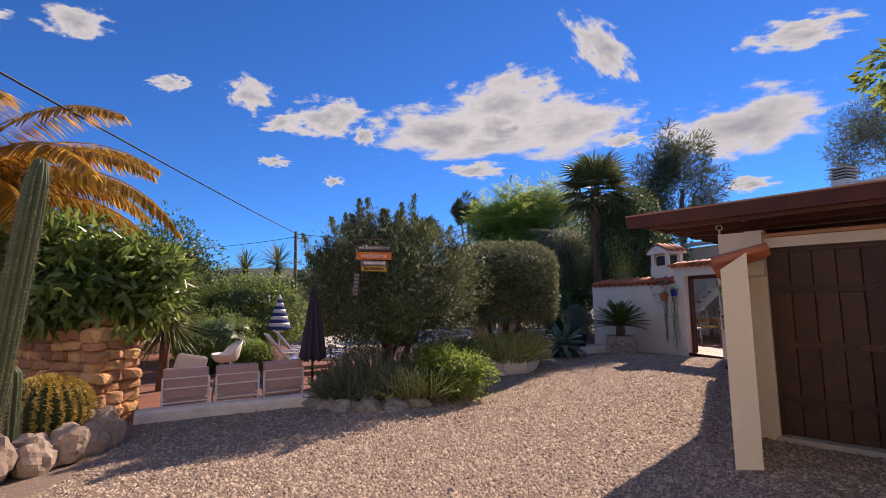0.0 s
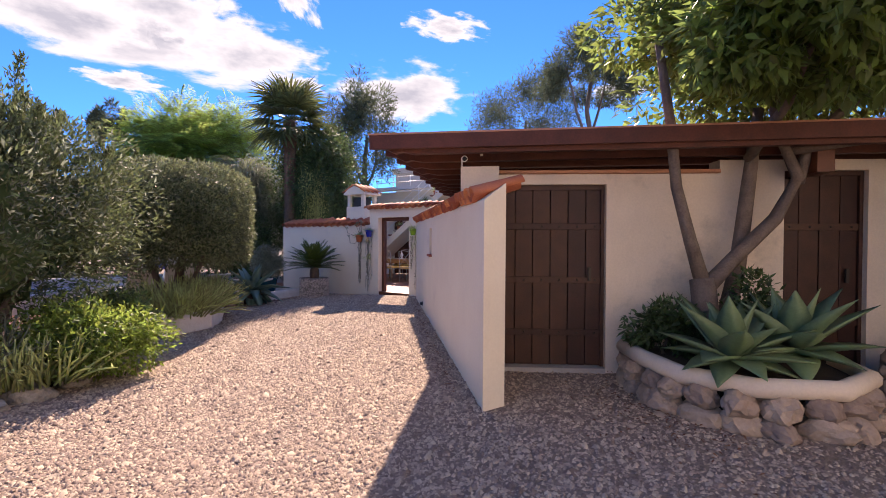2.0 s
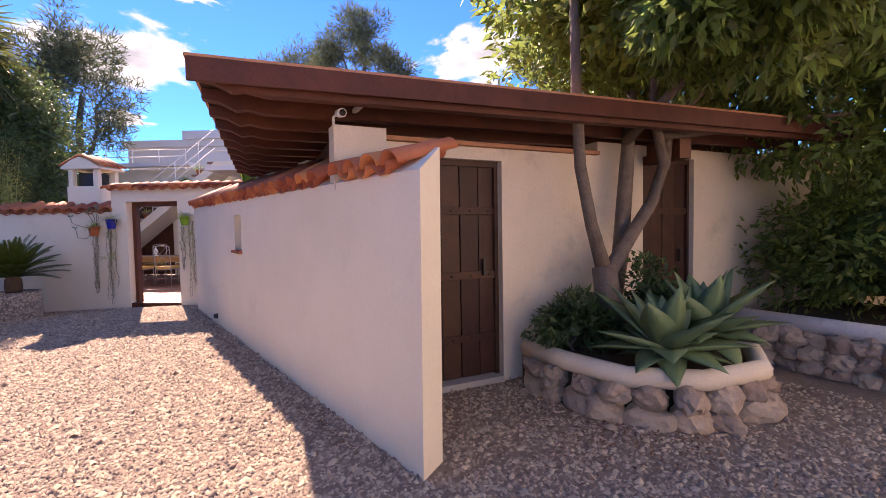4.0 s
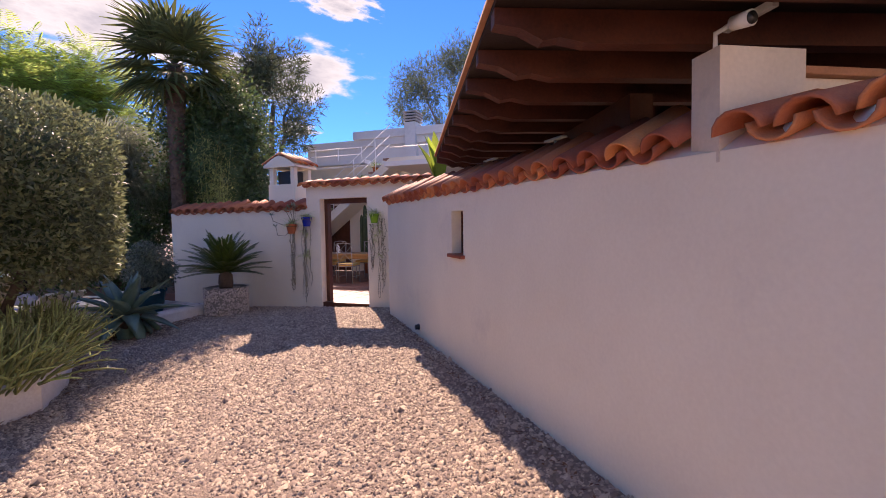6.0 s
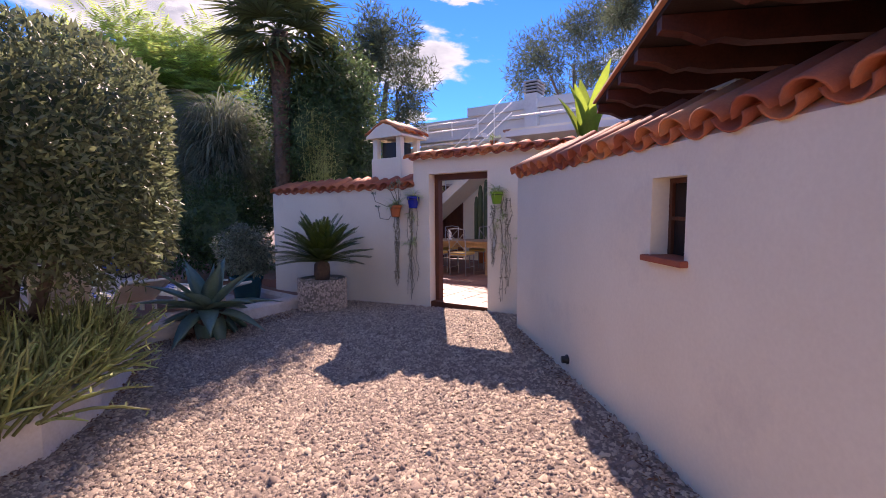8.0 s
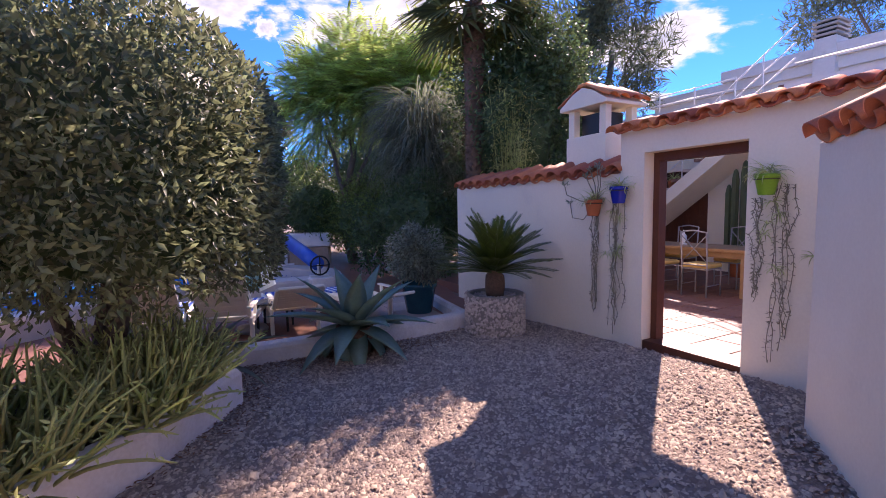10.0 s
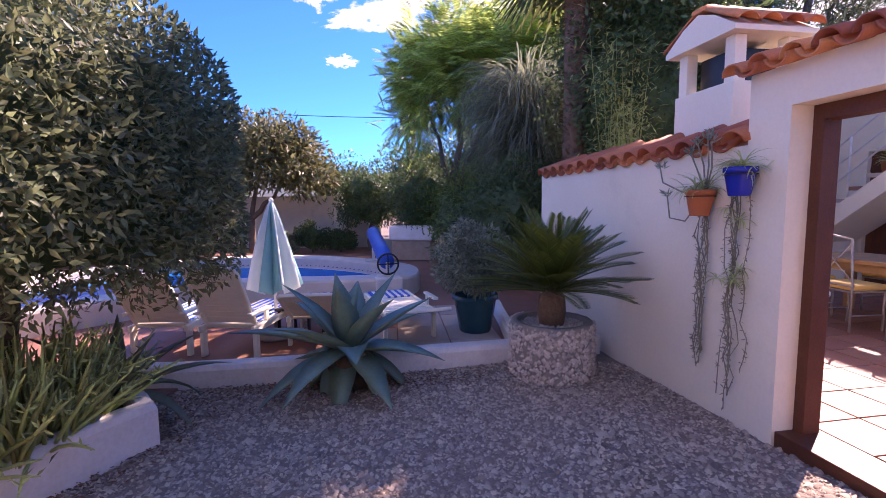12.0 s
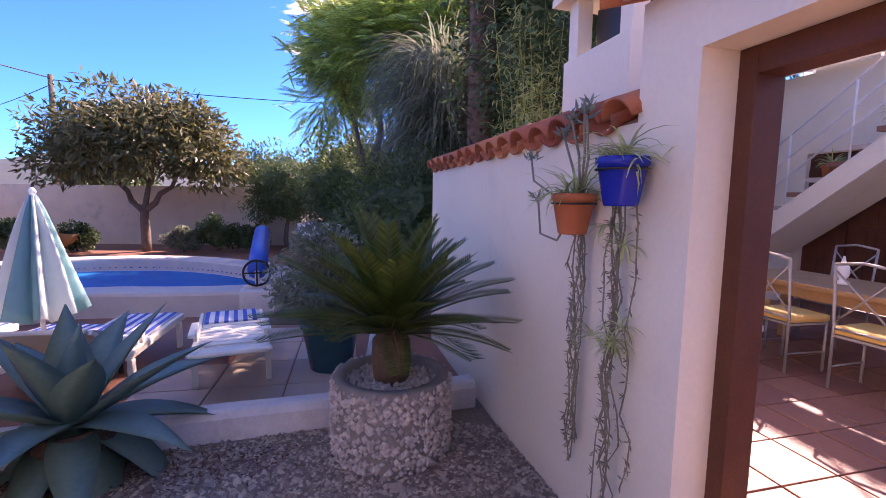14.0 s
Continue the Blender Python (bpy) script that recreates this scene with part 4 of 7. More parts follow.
def broad_tree():
    o = (4.69, 3.4, 0.3)
    t = tree("broadleaf_tree", o, "multi-stemmed broad-leaved tree over the stone planter", "tree",
             [([(0, 0, 0), (0.0, 0.08, 0.45), (0.02, 0.12, 0.72)], [0.13, 0.115, 0.11]),
              ([(0.02, 0.12, 0.7), (-0.02, 0.22, 1.1), (-0.13, 0.3, 1.6), (-0.22, 0.32, 2.2), (-0.5, 0.3, 2.9)], [0.07, 0.058, 0.052, 0.046, 0.035]),
              ([(0.02, 0.1, 0.62), (0.28, -0.08, 0.95), (0.62, -0.28, 1.3), (0.82, -0.4, 1.7), (0.62, -0.3, 2.1), (0.3, -0.3, 2.7)], [0.078, 0.066, 0.062, 0.058, 0.05, 0.035]),
              ([(0.82, -0.4, 1.65), (1.0, -0.45, 2.1), (1.3, -0.9, 2.6)], [0.055, 0.05, 0.03]),
              ([(0.75, -0.36, 1.95), (1.1, -0.9, 2.02), (1.5, -1.7, 2.15), (1.9, -2.4, 2.2)], [0.045, 0.04, 0.03, 0.02]),
              ([(0.35, 0.1, 0.05), (0.5, 0.0, 0.8), (0.6, -0.05, 1.6), (0.7, -0.1, 2.4)], [0.085, 0.078, 0.07, 0.05]),
              ([(0.6, -0.05, 1.9), (0.2, -0.5, 2.3), (-0.6, -0.9, 2.6)], [0.05, 0.04, 0.02])])
    crown("crown", (0.8, -0.75, 3.2), (2.3, 2.2, 1.4), 90, 36000, 0.13, 0.05, L_magnolia, t, low=-0.55, spread=0.3, droop=0.1)
    # brighter leaf colour on this lump stands in for sunlight
    crown("crown", (-0.4, -0.7, 3.25), (0.75, 0.85, 0.95), 26, 6500, 0.13, 0.05, L_bright, t, low=-0.8, spread=0.34, droop=0.0, label="outer leaves tinted yellow-green as if sunlit")
    crown("crown", (-0.3, -0.75, 2.6), (0.95, 0.8, 0.45), 24, 5500, 0.13, 0.05, L_magnolia, t, low=-0.9, spread=0.34, droop=0.3)
    crown("crown", (2.4, -2.2, 2.5), (1.5, 1.7, 1.0), 30, 11000, 0.12, 0.05, L_magnolia, t, low=-0.9, spread=0.34, droop=0.4)
    lump_core("shade_core", (0.8, -0.9, 3.5), (2.3, 2.0, 1.1), L_dark, t, 0.5)
    return t


broad_tree()
leafy_tree("shade_shrub", (7.0, 0.6, 0.1), "dark leafy shrub over the stone bed wall", (0, 0, 1.0), (1.2, 1.3, 1.1), 40, 15000, 0.1, L_magnolia, [(wiggly((0, 0, 0), (0, 0, 1), 4), taper(0.05, 0.02, 5))], "shrub")

# palms and trees behind the low wall
def fan_palm(name, at, height, label, r=0.75, n=34, lean=(0.1, 0.1)):
    t = thing(name, at, label, "palm")
    pts = [(lean[0] * (i / 8) ** 2, lean[1] * (i / 8) ** 2, height * i / 8) for i in range(9)]
    tubes("trunk", [(pts, [0.17, 0.15, 0.15, 0.15, 0.16, 0.17, 0.19, 0.21, 0.16])], M_palmbark, t, sides=14)
    top = Vector(pts[-1])
    # leaf-base stubs give the trunk its shaggy outline
    m = 1500
    f = rng.random(m)
    a = rng.uniform(0, 6.283, m)
    base = np.stack([lean[0] * f ** 2 + 0.15 * np.cos(a), lean[1] * f ** 2 + 0.15 * np.sin(a), height * f], 1)
    way = np.stack([np.cos(a), np.sin(a), -0.4 + rng.random(m)], 1)
    leaves("fibre", base, way, np.tile([0, 0, 1.0], (m, 1)), 0.11, 0.04, M_palmbark, t)
    for i in range(n):
        k = i / (n - 1)
        az = i * 2.39996
        el = radians(82 - 125 * k)
        d = Vector((math.cos(az) * math.cos(el), math.sin(az) * math.cos(el), math.sin(el)))
        stalk = r * rng.uniform(0.55, 0.8)
        hub = top + d * stalk + Vector((0, 0, -0.06))
        side = d.cross(Vector((0, 0, 1))).normalized()
        up = side.cross(d)
        runs = []
        for j in range(19):
            b = radians(-105 + 210 * j / 18)
            w = (d * math.cos(b) + side * math.sin(b)).normalized()
            ln = r * (0.85 + 0.15 * math.cos(b)) * rng.uniform(0.85, 1.05)
            tip = hub + w * ln + Vector((0, 0, -0.16 * ln))
            runs.append(([hub, hub + w * ln * 0.55 + up * 0.02, tip], [0.025, 0.085, 0.012], tuple(up)))
        leaf = strips("fan_leaf", runs, L_palm, t)
        tubes("leaf_stalk", [([top, hub], [0.014, 0.009])], L_palm, leaf, sides=5)
    return t


fan_palm("fan_palm", (5.35, 16.9, -0.1), 5.5, "tall fan palm with a shaggy brown trunk", 1.08)
leafy_tree("creeper_tree", (6.35, 17.3, 0), "round dark green creeper-clad tree behind the wall", (0, 0, 3.3), (1.45, 1.4, 2.2), 60, 26000, 0.1, L_dark, [(wiggly((0, 0, 0), (0, 0, 2.5), 5), taper(0.15, 0.08, 6))], core=0.6)


def feathery_tree(name, at, label, center, radii, fronds, material, length=0.6):
    t = tree(name, at, label, "tree", [(wiggly((0, 0, 0), (center[0], center[1], center[2] - radii[2] * 0.3), 5, 0.08), taper(0.16, 0.07, 6)), (wiggly((0, 0, 1.2), (center[0] + radii[0] * 0.5, center[1], center[2]), 5, 0.08), taper(0.08, 0.03, 6)), (wiggly((0, 0, 1.2), (center[0] - radii[0] * 0.5, center[1], center[2]), 5, 0.08), taper(0.08, 0.03, 6))])
    p, o, _ = crown_points(center, radii, 60, fronds, -0.5, 0.36, 0.3)
    way = unit(o + np.array([0, 0, 0.25]) + rng.normal(size=p.shape) * 0.45)
    m = 18
    k = np.linspace(0.1, 1, m)
    ln = length * rng.uniform(0.7, 1.2, len(p))
    base = p[:, None] + way[:, None] * (k[None, :, None] * ln[:, None, None]) + np.array([0, 0, -0.25]) * (k ** 2)[None, :, None] * ln[:, None, None]
    side = unit(np.cross(way, np.tile([0, 0, 1.0], (len(p), 1))))
    sign = np.where(np.arange(m) % 2 == 0, 1.0, -1.0)
    w2 = unit((side[:, None] * sign[None, :, None] + way[:, None] * 0.5 + np.array([0, 0, -0.15])).reshape(-1, 3))
    size = np.repeat(ln, m) * 0.32 * np.tile(np.sin(np.pi * np.clip(k, 0.05, 0.97)) ** 0.5, len(p))
    leaves("crown", base.reshape(-1, 3), w2, np.tile([0, 0, 1.0], (len(w2), 1)), size, size * 0.3, material, t, flat=True)
    return t


L_feather = mat("feathery_leaf", (0.3, 0.4, 0.11), (0.18, 0.27, 0.07), 0.5, 3, 30, 0, island=0.5, leaf=0.6)
feathery_tree("feathery_tree", (2.75, 22.0, -0.1), "bright green feathery jacaranda-like tree", (0, 0, 4.7), (1.8, 1.7, 2.0), 3000, L_feather)
feathery_tree("feathery_tree", (4.7, 23.2, -0.1), "bright green feathery tree behind the terrace", (0, 0, 5.3), (2.1, 1.8, 2.1), 2400, L_feather)


def weeping_tree():
    t = tree("weeping_shrub", (4.7, 19.6, -0.1), "grey-green weeping shrub with long hanging leaves", "tree", [(wiggly((0, 0, 0), (0, 0, 3.6), 5), taper(0.14, 0.06, 6))])
    runs = []
    for i in range(1900):
        a, k = rng.uniform(0, 6.283), rng.random() ** 0.5
        s = Vector((0.55 * k * math.cos(a), 0.55 * k * math.sin(a), rng.uniform(2.2, 4.0)))
        pts = arc_leaf(a + rng.normal(0, 0.5), rng.uniform(40, 85), rng.uniform(110, 165), rng.uniform(0.9, 1.9), 6, s)
        runs.append((pts, [0.012, 0.022, 0.022, 0.02, 0.016, 0.01, 0.003], (0, 0, 1)))
    strips("crown", runs, L_olive, t)
    crown("crown", (0, 0, 2.2), (1.1, 1.1, 1.9), 40, 9000, 0.09, 0.018, L_olive, t, low=-0.9, droop=0.6)
    lump_core("shade_core", (0, 0, 2.0), (0.8, 0.8, 1.7), L_dark, t, 0.7)


weeping_tree()


def bamboo():
    t = thing("bamboo_clump", (5.95, 16.3, -0.1), "pale green bamboo clump behind the tiled wall", "bamboo")
    runs, base, way = [], [], []
    for i in range(20):
        a = rng.uniform(0, 6.283)
        b = Vector((0.17 * rng.normal(), 0.17 * rng.normal(), 0))
        h = rng.uniform(2.6, 4.0)
        tip = b + Vector((0.2 * rng.normal(), 0.2 * rng.normal(), h))
        runs.append(([b, b.lerp(tip, 0.5), tip], [0.012, 0.01, 0.004]))
        for j in range(190):
            f = 0.28 + 0.72 * rng.random()
            base.append(b.lerp(tip, f) + Vector(rng.normal(0, 0.11, 3)))
            az = rng.uniform(0, 6.283)
            way.append((math.cos(az), math.sin(az), rng.uniform(-0.9, 0.9)))
    leafmat = mat("bamboo_leaf", (0.46, 0.48, 0.2), (0.33, 0.37, 0.14), 0.5, 3, 30, 0, island=0.35, leaf=0.5)
    for run in runs:
        tubes("stem", [(run[0], [0.007, 0.006, 0.003])], leafmat, t, sides=5)
    leaves("foliage", np.array(base), np.array(way), np.tile([0, 0, 1.0], (len(base), 1)), 0.13, 0.022, leafmat, t)


bamboo()
leafy_tree("shrub_by_wall", (4.3, 18.3, -0.1), "dark green leafy shrub by the terrace", (0, 0, 1.1), (1.3, 1.1, 1.2), 40, 12000, 0.09, L_dark, [(wiggly((0, 0, 0), (0, 0, 1), 4), taper(0.05, 0.02, 5))], "shrub", core=0.62)
leafy_tree("citrus_tree", (1.7, 22.9, -0.1), "dark green citrus tree beyond the pool", (0, 0, 1.6), (1.5, 1.4, 1.35), 46, 15000, 0.09, L_dark, [(wiggly((0, 0, 0), (0, 0, 1.4), 4), taper(0.08, 0.04, 5))], core=0.6)
leafy_tree("citrus_tree", (3.2, 21.6, -0.1), "round green citrus tree beyond the pool", (0, 0, 1.25), (1.5, 1.2, 1.25), 46, 15000, 0.09, L_magnolia, [(wiggly((0, 0, 0), (0, 0, 1.2), 4), taper(0.08, 0.04, 5))], core=0.6)
leafy_tree("citrus_tree", (-0.6, 24.3, -0.1), "dark green citrus tree by the boundary wall", (0, 0, 1.7), (1.3, 1.2, 1.3), 40, 12000, 0.09, L_dark, [(wiggly((0, 0, 0), (0, 0, 1.4), 4), taper(0.08, 0.04, 5))], core=0.6)
loquat = leafy_tree("loquat_tree", (-4.15, 22.9, -0.1), "spreading loquat tree with long dull green leaves", (0.2, 0, 2.7), (2.75, 2.4, 1.75), 80, 17000, 0.22, mat("loquat_leaf", (0.14, 0.14, 0.06), (0.07, 0.085, 0.032), 0.5, 3, 30, 0, island=0.5, leaf=0.3),
                    [(wiggly((0, 0, 0), (0, 0, 1.2), 4, 0.03), taper(0.14, 0.11, 5)), (wiggly((0, 0, 1.1), (-1.0, 0, 2.3), 4, 0.05), taper(0.09, 0.05, 5)), (wiggly((0, 0, 1.1), (1.0, 0.1, 2.2), 4, 0.05), taper(0.09, 0.05, 5)), (wiggly((0, 0, 1.1), (0.2, 0.2, 2.6), 4, 0.05), taper(0.08, 0.05, 5))], low=-0.35, spread=0.28, core=0, aspect=0.3)


def pine(name, at, height, radii, label, n=16000, lumps=60):
    z = height - radii[2]
    return leafy_tree(name, at, label, (0, 0, z), radii, lumps, n, 0.34, L_pine, [(wiggly((0, 0, 0), (0.2, 0, z), 6, 0.12), taper(0.25, 0.1, 7)), (wiggly((0, 0, z * 0.6), (radii[0] * 0.5, 0, z + 0.5), 4, 0.1), taper(0.1, 0.04, 5)), (wiggly((0, 0, z * 0.6), (-radii[0] * 0.5, 0.3, z + 0.3), 4, 0.1), taper(0.1, 0.04, 5))], core=0, spread=0.2, aspect=0.13, droop=-0.2, shell=0.1, flat=True)


pine("pine_tree", (12.4, 25.0, 0), 11.0, (2.7, 2.7, 3.8), "grey-green pine tree against the sky", 11000, 90)
pine("pine_tree", (26.0, 25.5, 0), 14.5, (4.6, 4.4, 4.0), "tall open pine tree behind the house", 15000, 80)
pine("pine_tree", (31.5, 8.5, 0), 15.0, (3.2, 3.2, 2.8), "tall open pine tree beyond the roof", 12000, 40)
pine("pine_tree", (22.0, 17.0, 0), 13.0, (3.4, 3.4, 2.6), "tall open pine tree beyond the roof", 12000, 40)
pine("pine_tree", (1.0, 36.0, 0), 9.8, (1.1, 1.1, 1.7), "distant slender pine tree", 4000, 24)
pine("pine_tree", (-2.2, 36.0, 0), 8.2, (1.3, 1.2, 1.7), "distant slender pine tree", 4000, 24)
pine("pine_tree", (4.5, 38.0, 0), 9.5, (2.4, 2.0, 2.2), "distant broad pine tree", 6000, 30)


# ---- left garden: palm, cactus, hedge ----
def date_palm():
    t = thing("date_palm", (-7.9, 7.0, -0.15), "date palm with sunlit yellowing fronds", "palm")
    tubes("trunk", [([(0, 0, 0), (0, 0, 1.6), (0.1, 0, 3.0)], [0.28, 0.26, 0.3])], M_palmbark, t, sides=14)
    for i in range(40):
        az = i * 2.39996
        el = 80 - 62 * (i / 39)
        pts = arc_leaf(az, el, 105, 3.7 * rng.uniform(0.85, 1.1), 12, (0.1, 0, 3.15))
        rib = tubes("frond", [(pts, taper(0.025, 0.004, 13))], L_frond, t, sides=5)
        base, way, up, ln = [], [], [], []
        for j in range(120):
            f = 0.08 + 0.92 * j / 119
            x = f * 12
            k = min(11, int(x))
            p = pts[k].lerp(pts[k + 1], x - k)
            d = (pts[k + 1] - pts[k]).normalized()
            s = d.cross(Vector((0, 0, 1))).normalized()
            for sg in (1, -1):
                base.append(p)
                way.append(s * sg + d * 0.6 + Vector((0, 0, -0.75 + 0.2 * rng.normal())))
                up.append((0, 0, 1))
                ln.append(0.52 * math.sin(math.pi * min(0.96, 0.12 + 0.86 * f)) ** 0.6 + 0.06)
        ln = np.array(ln)
        leaves("leaflet_blade", np.array(base), np.array(way), np.array(up, float), ln, 0.046, L_frond, rib)
    return t


date_palm()


def yucca(at, height, label, r=0.6, n=130):
    t = thing("yucca", at, label, "yucca")
    tubes("trunk", [([(0, 0, 0), (0.05, 0, height)], [0.1, 0.07])], M_palmbark, t)
    runs = []
    for i in range(n):
        az, el = rng.uniform(0, 6.283), rng.uniform(-50, 88)
        runs.append((arc_leaf(az, el, 18, r * rng.uniform(0.8, 1.1), 3, (0.05, 0, height - 0.1 + 0.2 * rng.random())), [0.02, 0.04, 0.03, 0.004], (0, 0, 1)))
    strips("foliage", runs, L_palm, t)
    return t


yucca((-6.2, 10.2, -0.15), 2.35, "yucca with a spiky head of narrow leaves", 0.65)
yucca((-5.2, 8.6, -0.15), 1.25, "yucca with drooping striped leaves beside the stone pillar", 0.85, 200)
yucca((-8.4, 18.6, -0.15), 2.9, "tall yucca against the sky", 1.0)
yucca((-7.0, 18.4, -0.15), 3.1, "tall yucca against the sky", 1.0)
leafy_tree("clipped_hedge", (-5.9, 13.6, -0.15), "broad dark green hedge bush beyond the loungers", (0, 0, 1.2), (2.0, 1.2, 1.35), 60, 22000, 0.09, L_magnolia, [(wiggly((0, 0, 0), (0, 0, 1), 4), taper(0.06, 0.03, 5))], "shrub", core=0.62)
leafy_tree("round_bush", (-5.4, 10.9, -0.15), "clipped round green bush beside the terrace", (0, 0, 0.65), (1.15, 1.0, 0.75), 70, 22000, 0.055, L_magnolia, [(wiggly((0, 0, 0), (0, 0, 0.6), 4), taper(0.05, 0.03, 5))], "shrub", low=-0.8, spread=0.3, core=0.72)
leafy_tree("round_bush", (-4.35, 10.6, -0.15), "small yellow-green bush beside the terrace", (0, 0, 0.35), (0.45, 0.4, 0.45), 24, 4500, 0.055, L_bright, [(wiggly((0, 0, 0), (0, 0, 0.3), 4), taper(0.03, 0.02, 5))], "shrub", core=0.6)
leafy_tree("garden_hedge", (-9.5, 13.0, -0.15), "dark leafy hedge behind the palm", (0, 0, 1.4), (2.2, 2.2, 1.6), 50, 12000, 0.12, L_dark, [(wiggly((0, 0, 0), (0, 0, 1), 4), taper(0.06, 0.03, 5))], "shrub", core=0.65)
leafy_tree("frangipani_shrub", (-5.6, 6.7, -0.15), "leafy shrub with long glossy leaves behind the stone pillar", (0.15, 0.05, 1.95), (1.5, 1.0, 0.8), 60, 8500, 0.23, mat("frangipani_leaf", (0.16, 0.23, 0.06), (0.085, 0.14, 0.035), 0.3, 3, 30, 0, island=0.45, leaf=0.42), [(wiggly((0, 0, 0), (0.3, 0, 1.5), 4), taper(0.06, 0.03, 5)), (wiggly((0, 0, 0.4), (-0.6, 0, 1.5), 4), taper(0.05, 0.02, 5))], "shrub", low=-0.8, core=0.4, aspect=0.3)


def ribbed(name, prof, ribs, depth, material, parent, steps=8):
    verts, faces = [], []
    n = ribs * steps
    for r, z in prof:
        for k in range(n):
            a = 2 * math.pi * k / n
            rr = r * (1 - depth * (0.5 - 0.5 * math.cos(a * ribs)))
            verts.append((rr * math.cos(a), rr * math.sin(a), z))
    for i in range(len(prof) - 1):
        for k in range(n):
            k2 = (k + 1) % n
            faces.append((i * n + k, i * n + k2, (i + 1) * n + k2, (i + 1) * n + k))
    faces.append(tuple((len(prof) - 1) * n + k for k in range(n)))
    return raw(name, verts, faces, material, parent, smooth=True)


def column_cactus(at, h, r, label, lean=0):
    t = thing("column_cactus", at, label, "cactus")
    body = ribbed("stem", [(r * 0.9, 0), (r, h * 0.3), (r, h * 0.8), (r * 0.92, h * 0.92), (r * 0.6, h * 0.985), (0.02, h)], 13, 0.2, L_cactus, t, 6)
    base, way = [], []
    for k in range(13):
        a = 2 * math.pi * k / 13
        for z in np.arange(0.05, h * 0.95, 0.04):
            for j in range(5):
                base.append((r * math.cos(a), r * math.sin(a), z))
                way.append(Vector((math.cos(a), math.sin(a), 0.0)) + Vector(rng.normal(0, 0.7, 3)))
    tagged(leaves("spine", np.array(base), np.array(way), rng.normal(size=(len(base), 3)), 0.03, 0.005, L_dry, t), kind="stuff")
    return t


column_cactus((-4.12, 4.3, -0.15), 3.05, 0.105, "tall ribbed column cactus in the rock bed").rotation_euler = (0, radians(7), 0)
column_cactus((-4.35, 4.75, -0.15), 1.0, 0.13, "shorter ribbed column cactus in the rock bed")


def barrel_cactus():
    t = thing("barrel_cactus", (-4.45, 5.35, -0.1), "golden barrel cactus with yellow spined ribs", "cactus")
    R = 0.43
    prof = [(R * math.cos(radians(e)) , R * 0.85 + R * 0.85 * math.sin(radians(e))) for e in range(-70, 91, 10)]
    ribbed("stem", [(max(r, 0.01), z) for r, z in prof], 24, 0.2, L_cactus, t, 6)
    base, way = [], []
    for k in range(24):
        a = 2 * math.pi * k / 24
        for e in range(-40, 88, 4):
            c = math.cos(radians(e))
            p = Vector((R * c * math.cos(a), R * c * math.sin(a), R * 0.85 + R * 0.85 * math.sin(radians(e))))
            for j in range(8):
                base.append(p)
                way.append(Vector((c * math.cos(a), c * math.sin(a), math.sin(radians(e)))) + Vector(rng.normal(0, 0.6, 3)))
    tagged(leaves("spine", np.array(base), np.array(way), rng.normal(size=(len(base), 3)), 0.06, 0.016, L_spine, t), kind="stuff")


barrel_cactus()
tagged(prism("rock_bed_soil", [(-3.75, 5.55), (-4.0, 4.3), (-4.3, 2.6), (-7, 2.4), (-7, 6.2), (-4.3, 6.1)], -0.3, -0.06, M_soil), "dark soil of the cactus bed", "soil", kind="structure")
for i, (x, y) in enumerate([(-3.78, 5.5), (-3.8, 5.2), (-3.85, 4.92), (-3.9, 4.62), (-3.95, 4.32), (-4.0, 4.0), (-4.08, 3.65), (-4.15, 3.3), (-4.25, 2.9), (-4.05, 5.62), (-4.0, 4.75), (-4.12, 4.2)]):
    rock((x + rng.normal(0, 0.03), y, 0.0 + rng.uniform(-0.03, 0.06)), (rng.uniform(0.34, 0.46), rng.uniform(0.3, 0.4), rng.uniform(0.34, 0.5)), label="rough pitted pink-grey rock edging the cactus bed", group="rocks edging the cactus bed")


def stone_pillar():
    t = thing("stone_pillar", (-4.85, 6.5, -0.2), "rough ochre stone wall end with a rounded top", "stone wall", kind="structure", rz=-18)
    part("core", boxes((-1.2, 0.4, -0.24, 0.3, 0, 1.25)), M_ochre, t)
    z = 0.05
    row = 0
    while z < 1.32:
        h = rng.uniform(0.1, 0.19)
        x = -1.2 - rng.uniform(0, 0.25)
        while x < 0.46:
            w = rng.uniform(0.18, 0.42)
            ob = new("stone", ROCKS[int(rng.integers(6))])
            ob.parent = t
            ob.matrix_local = pose(min(x + w / 2, 0.36), -0.2 + rng.normal(0, 0.015), z + h / 2, rng.uniform(-8, 8), rng.uniform(-8, 8), rng.uniform(-10, 10)) @ Matrix.Diagonal((w * 1.12, 0.26, h * 1.25, 1))
            x += w
        for y in (0.0, 0.25):
            ob = new("stone", ROCKS[int(rng.integers(6))])
            ob.parent = t
            ob.matrix_local = pose(0.36 + rng.normal(0, 0.02), y, z + h / 2, rng.uniform(-8, 8), rng.uniform(-8, 8), rng.uniform(-10, 10)) @ Matrix.Diagonal((0.26, 0.32, h * 1.25, 1))
        z += h
    for x in (0.2, 0.05, -0.2):
        ob = new("stone", ROCKS[int(rng.integers(6))])
        ob.parent = t
        ob.matrix_local = pose(x, 0, 1.4 + 0.1 * (x > 0.1)) @ Matrix.Diagonal((0.34, 0.36, 0.3, 1))


OCHRE = [rock_mesh(10 + i, 3, 0.55) for i in range(6)]
for me in OCHRE:
    me.materials.append(M_ochre)
keep_rocks, ROCKS = ROCKS, OCHRE
stone_pillar()
ROCKS = keep_rocks

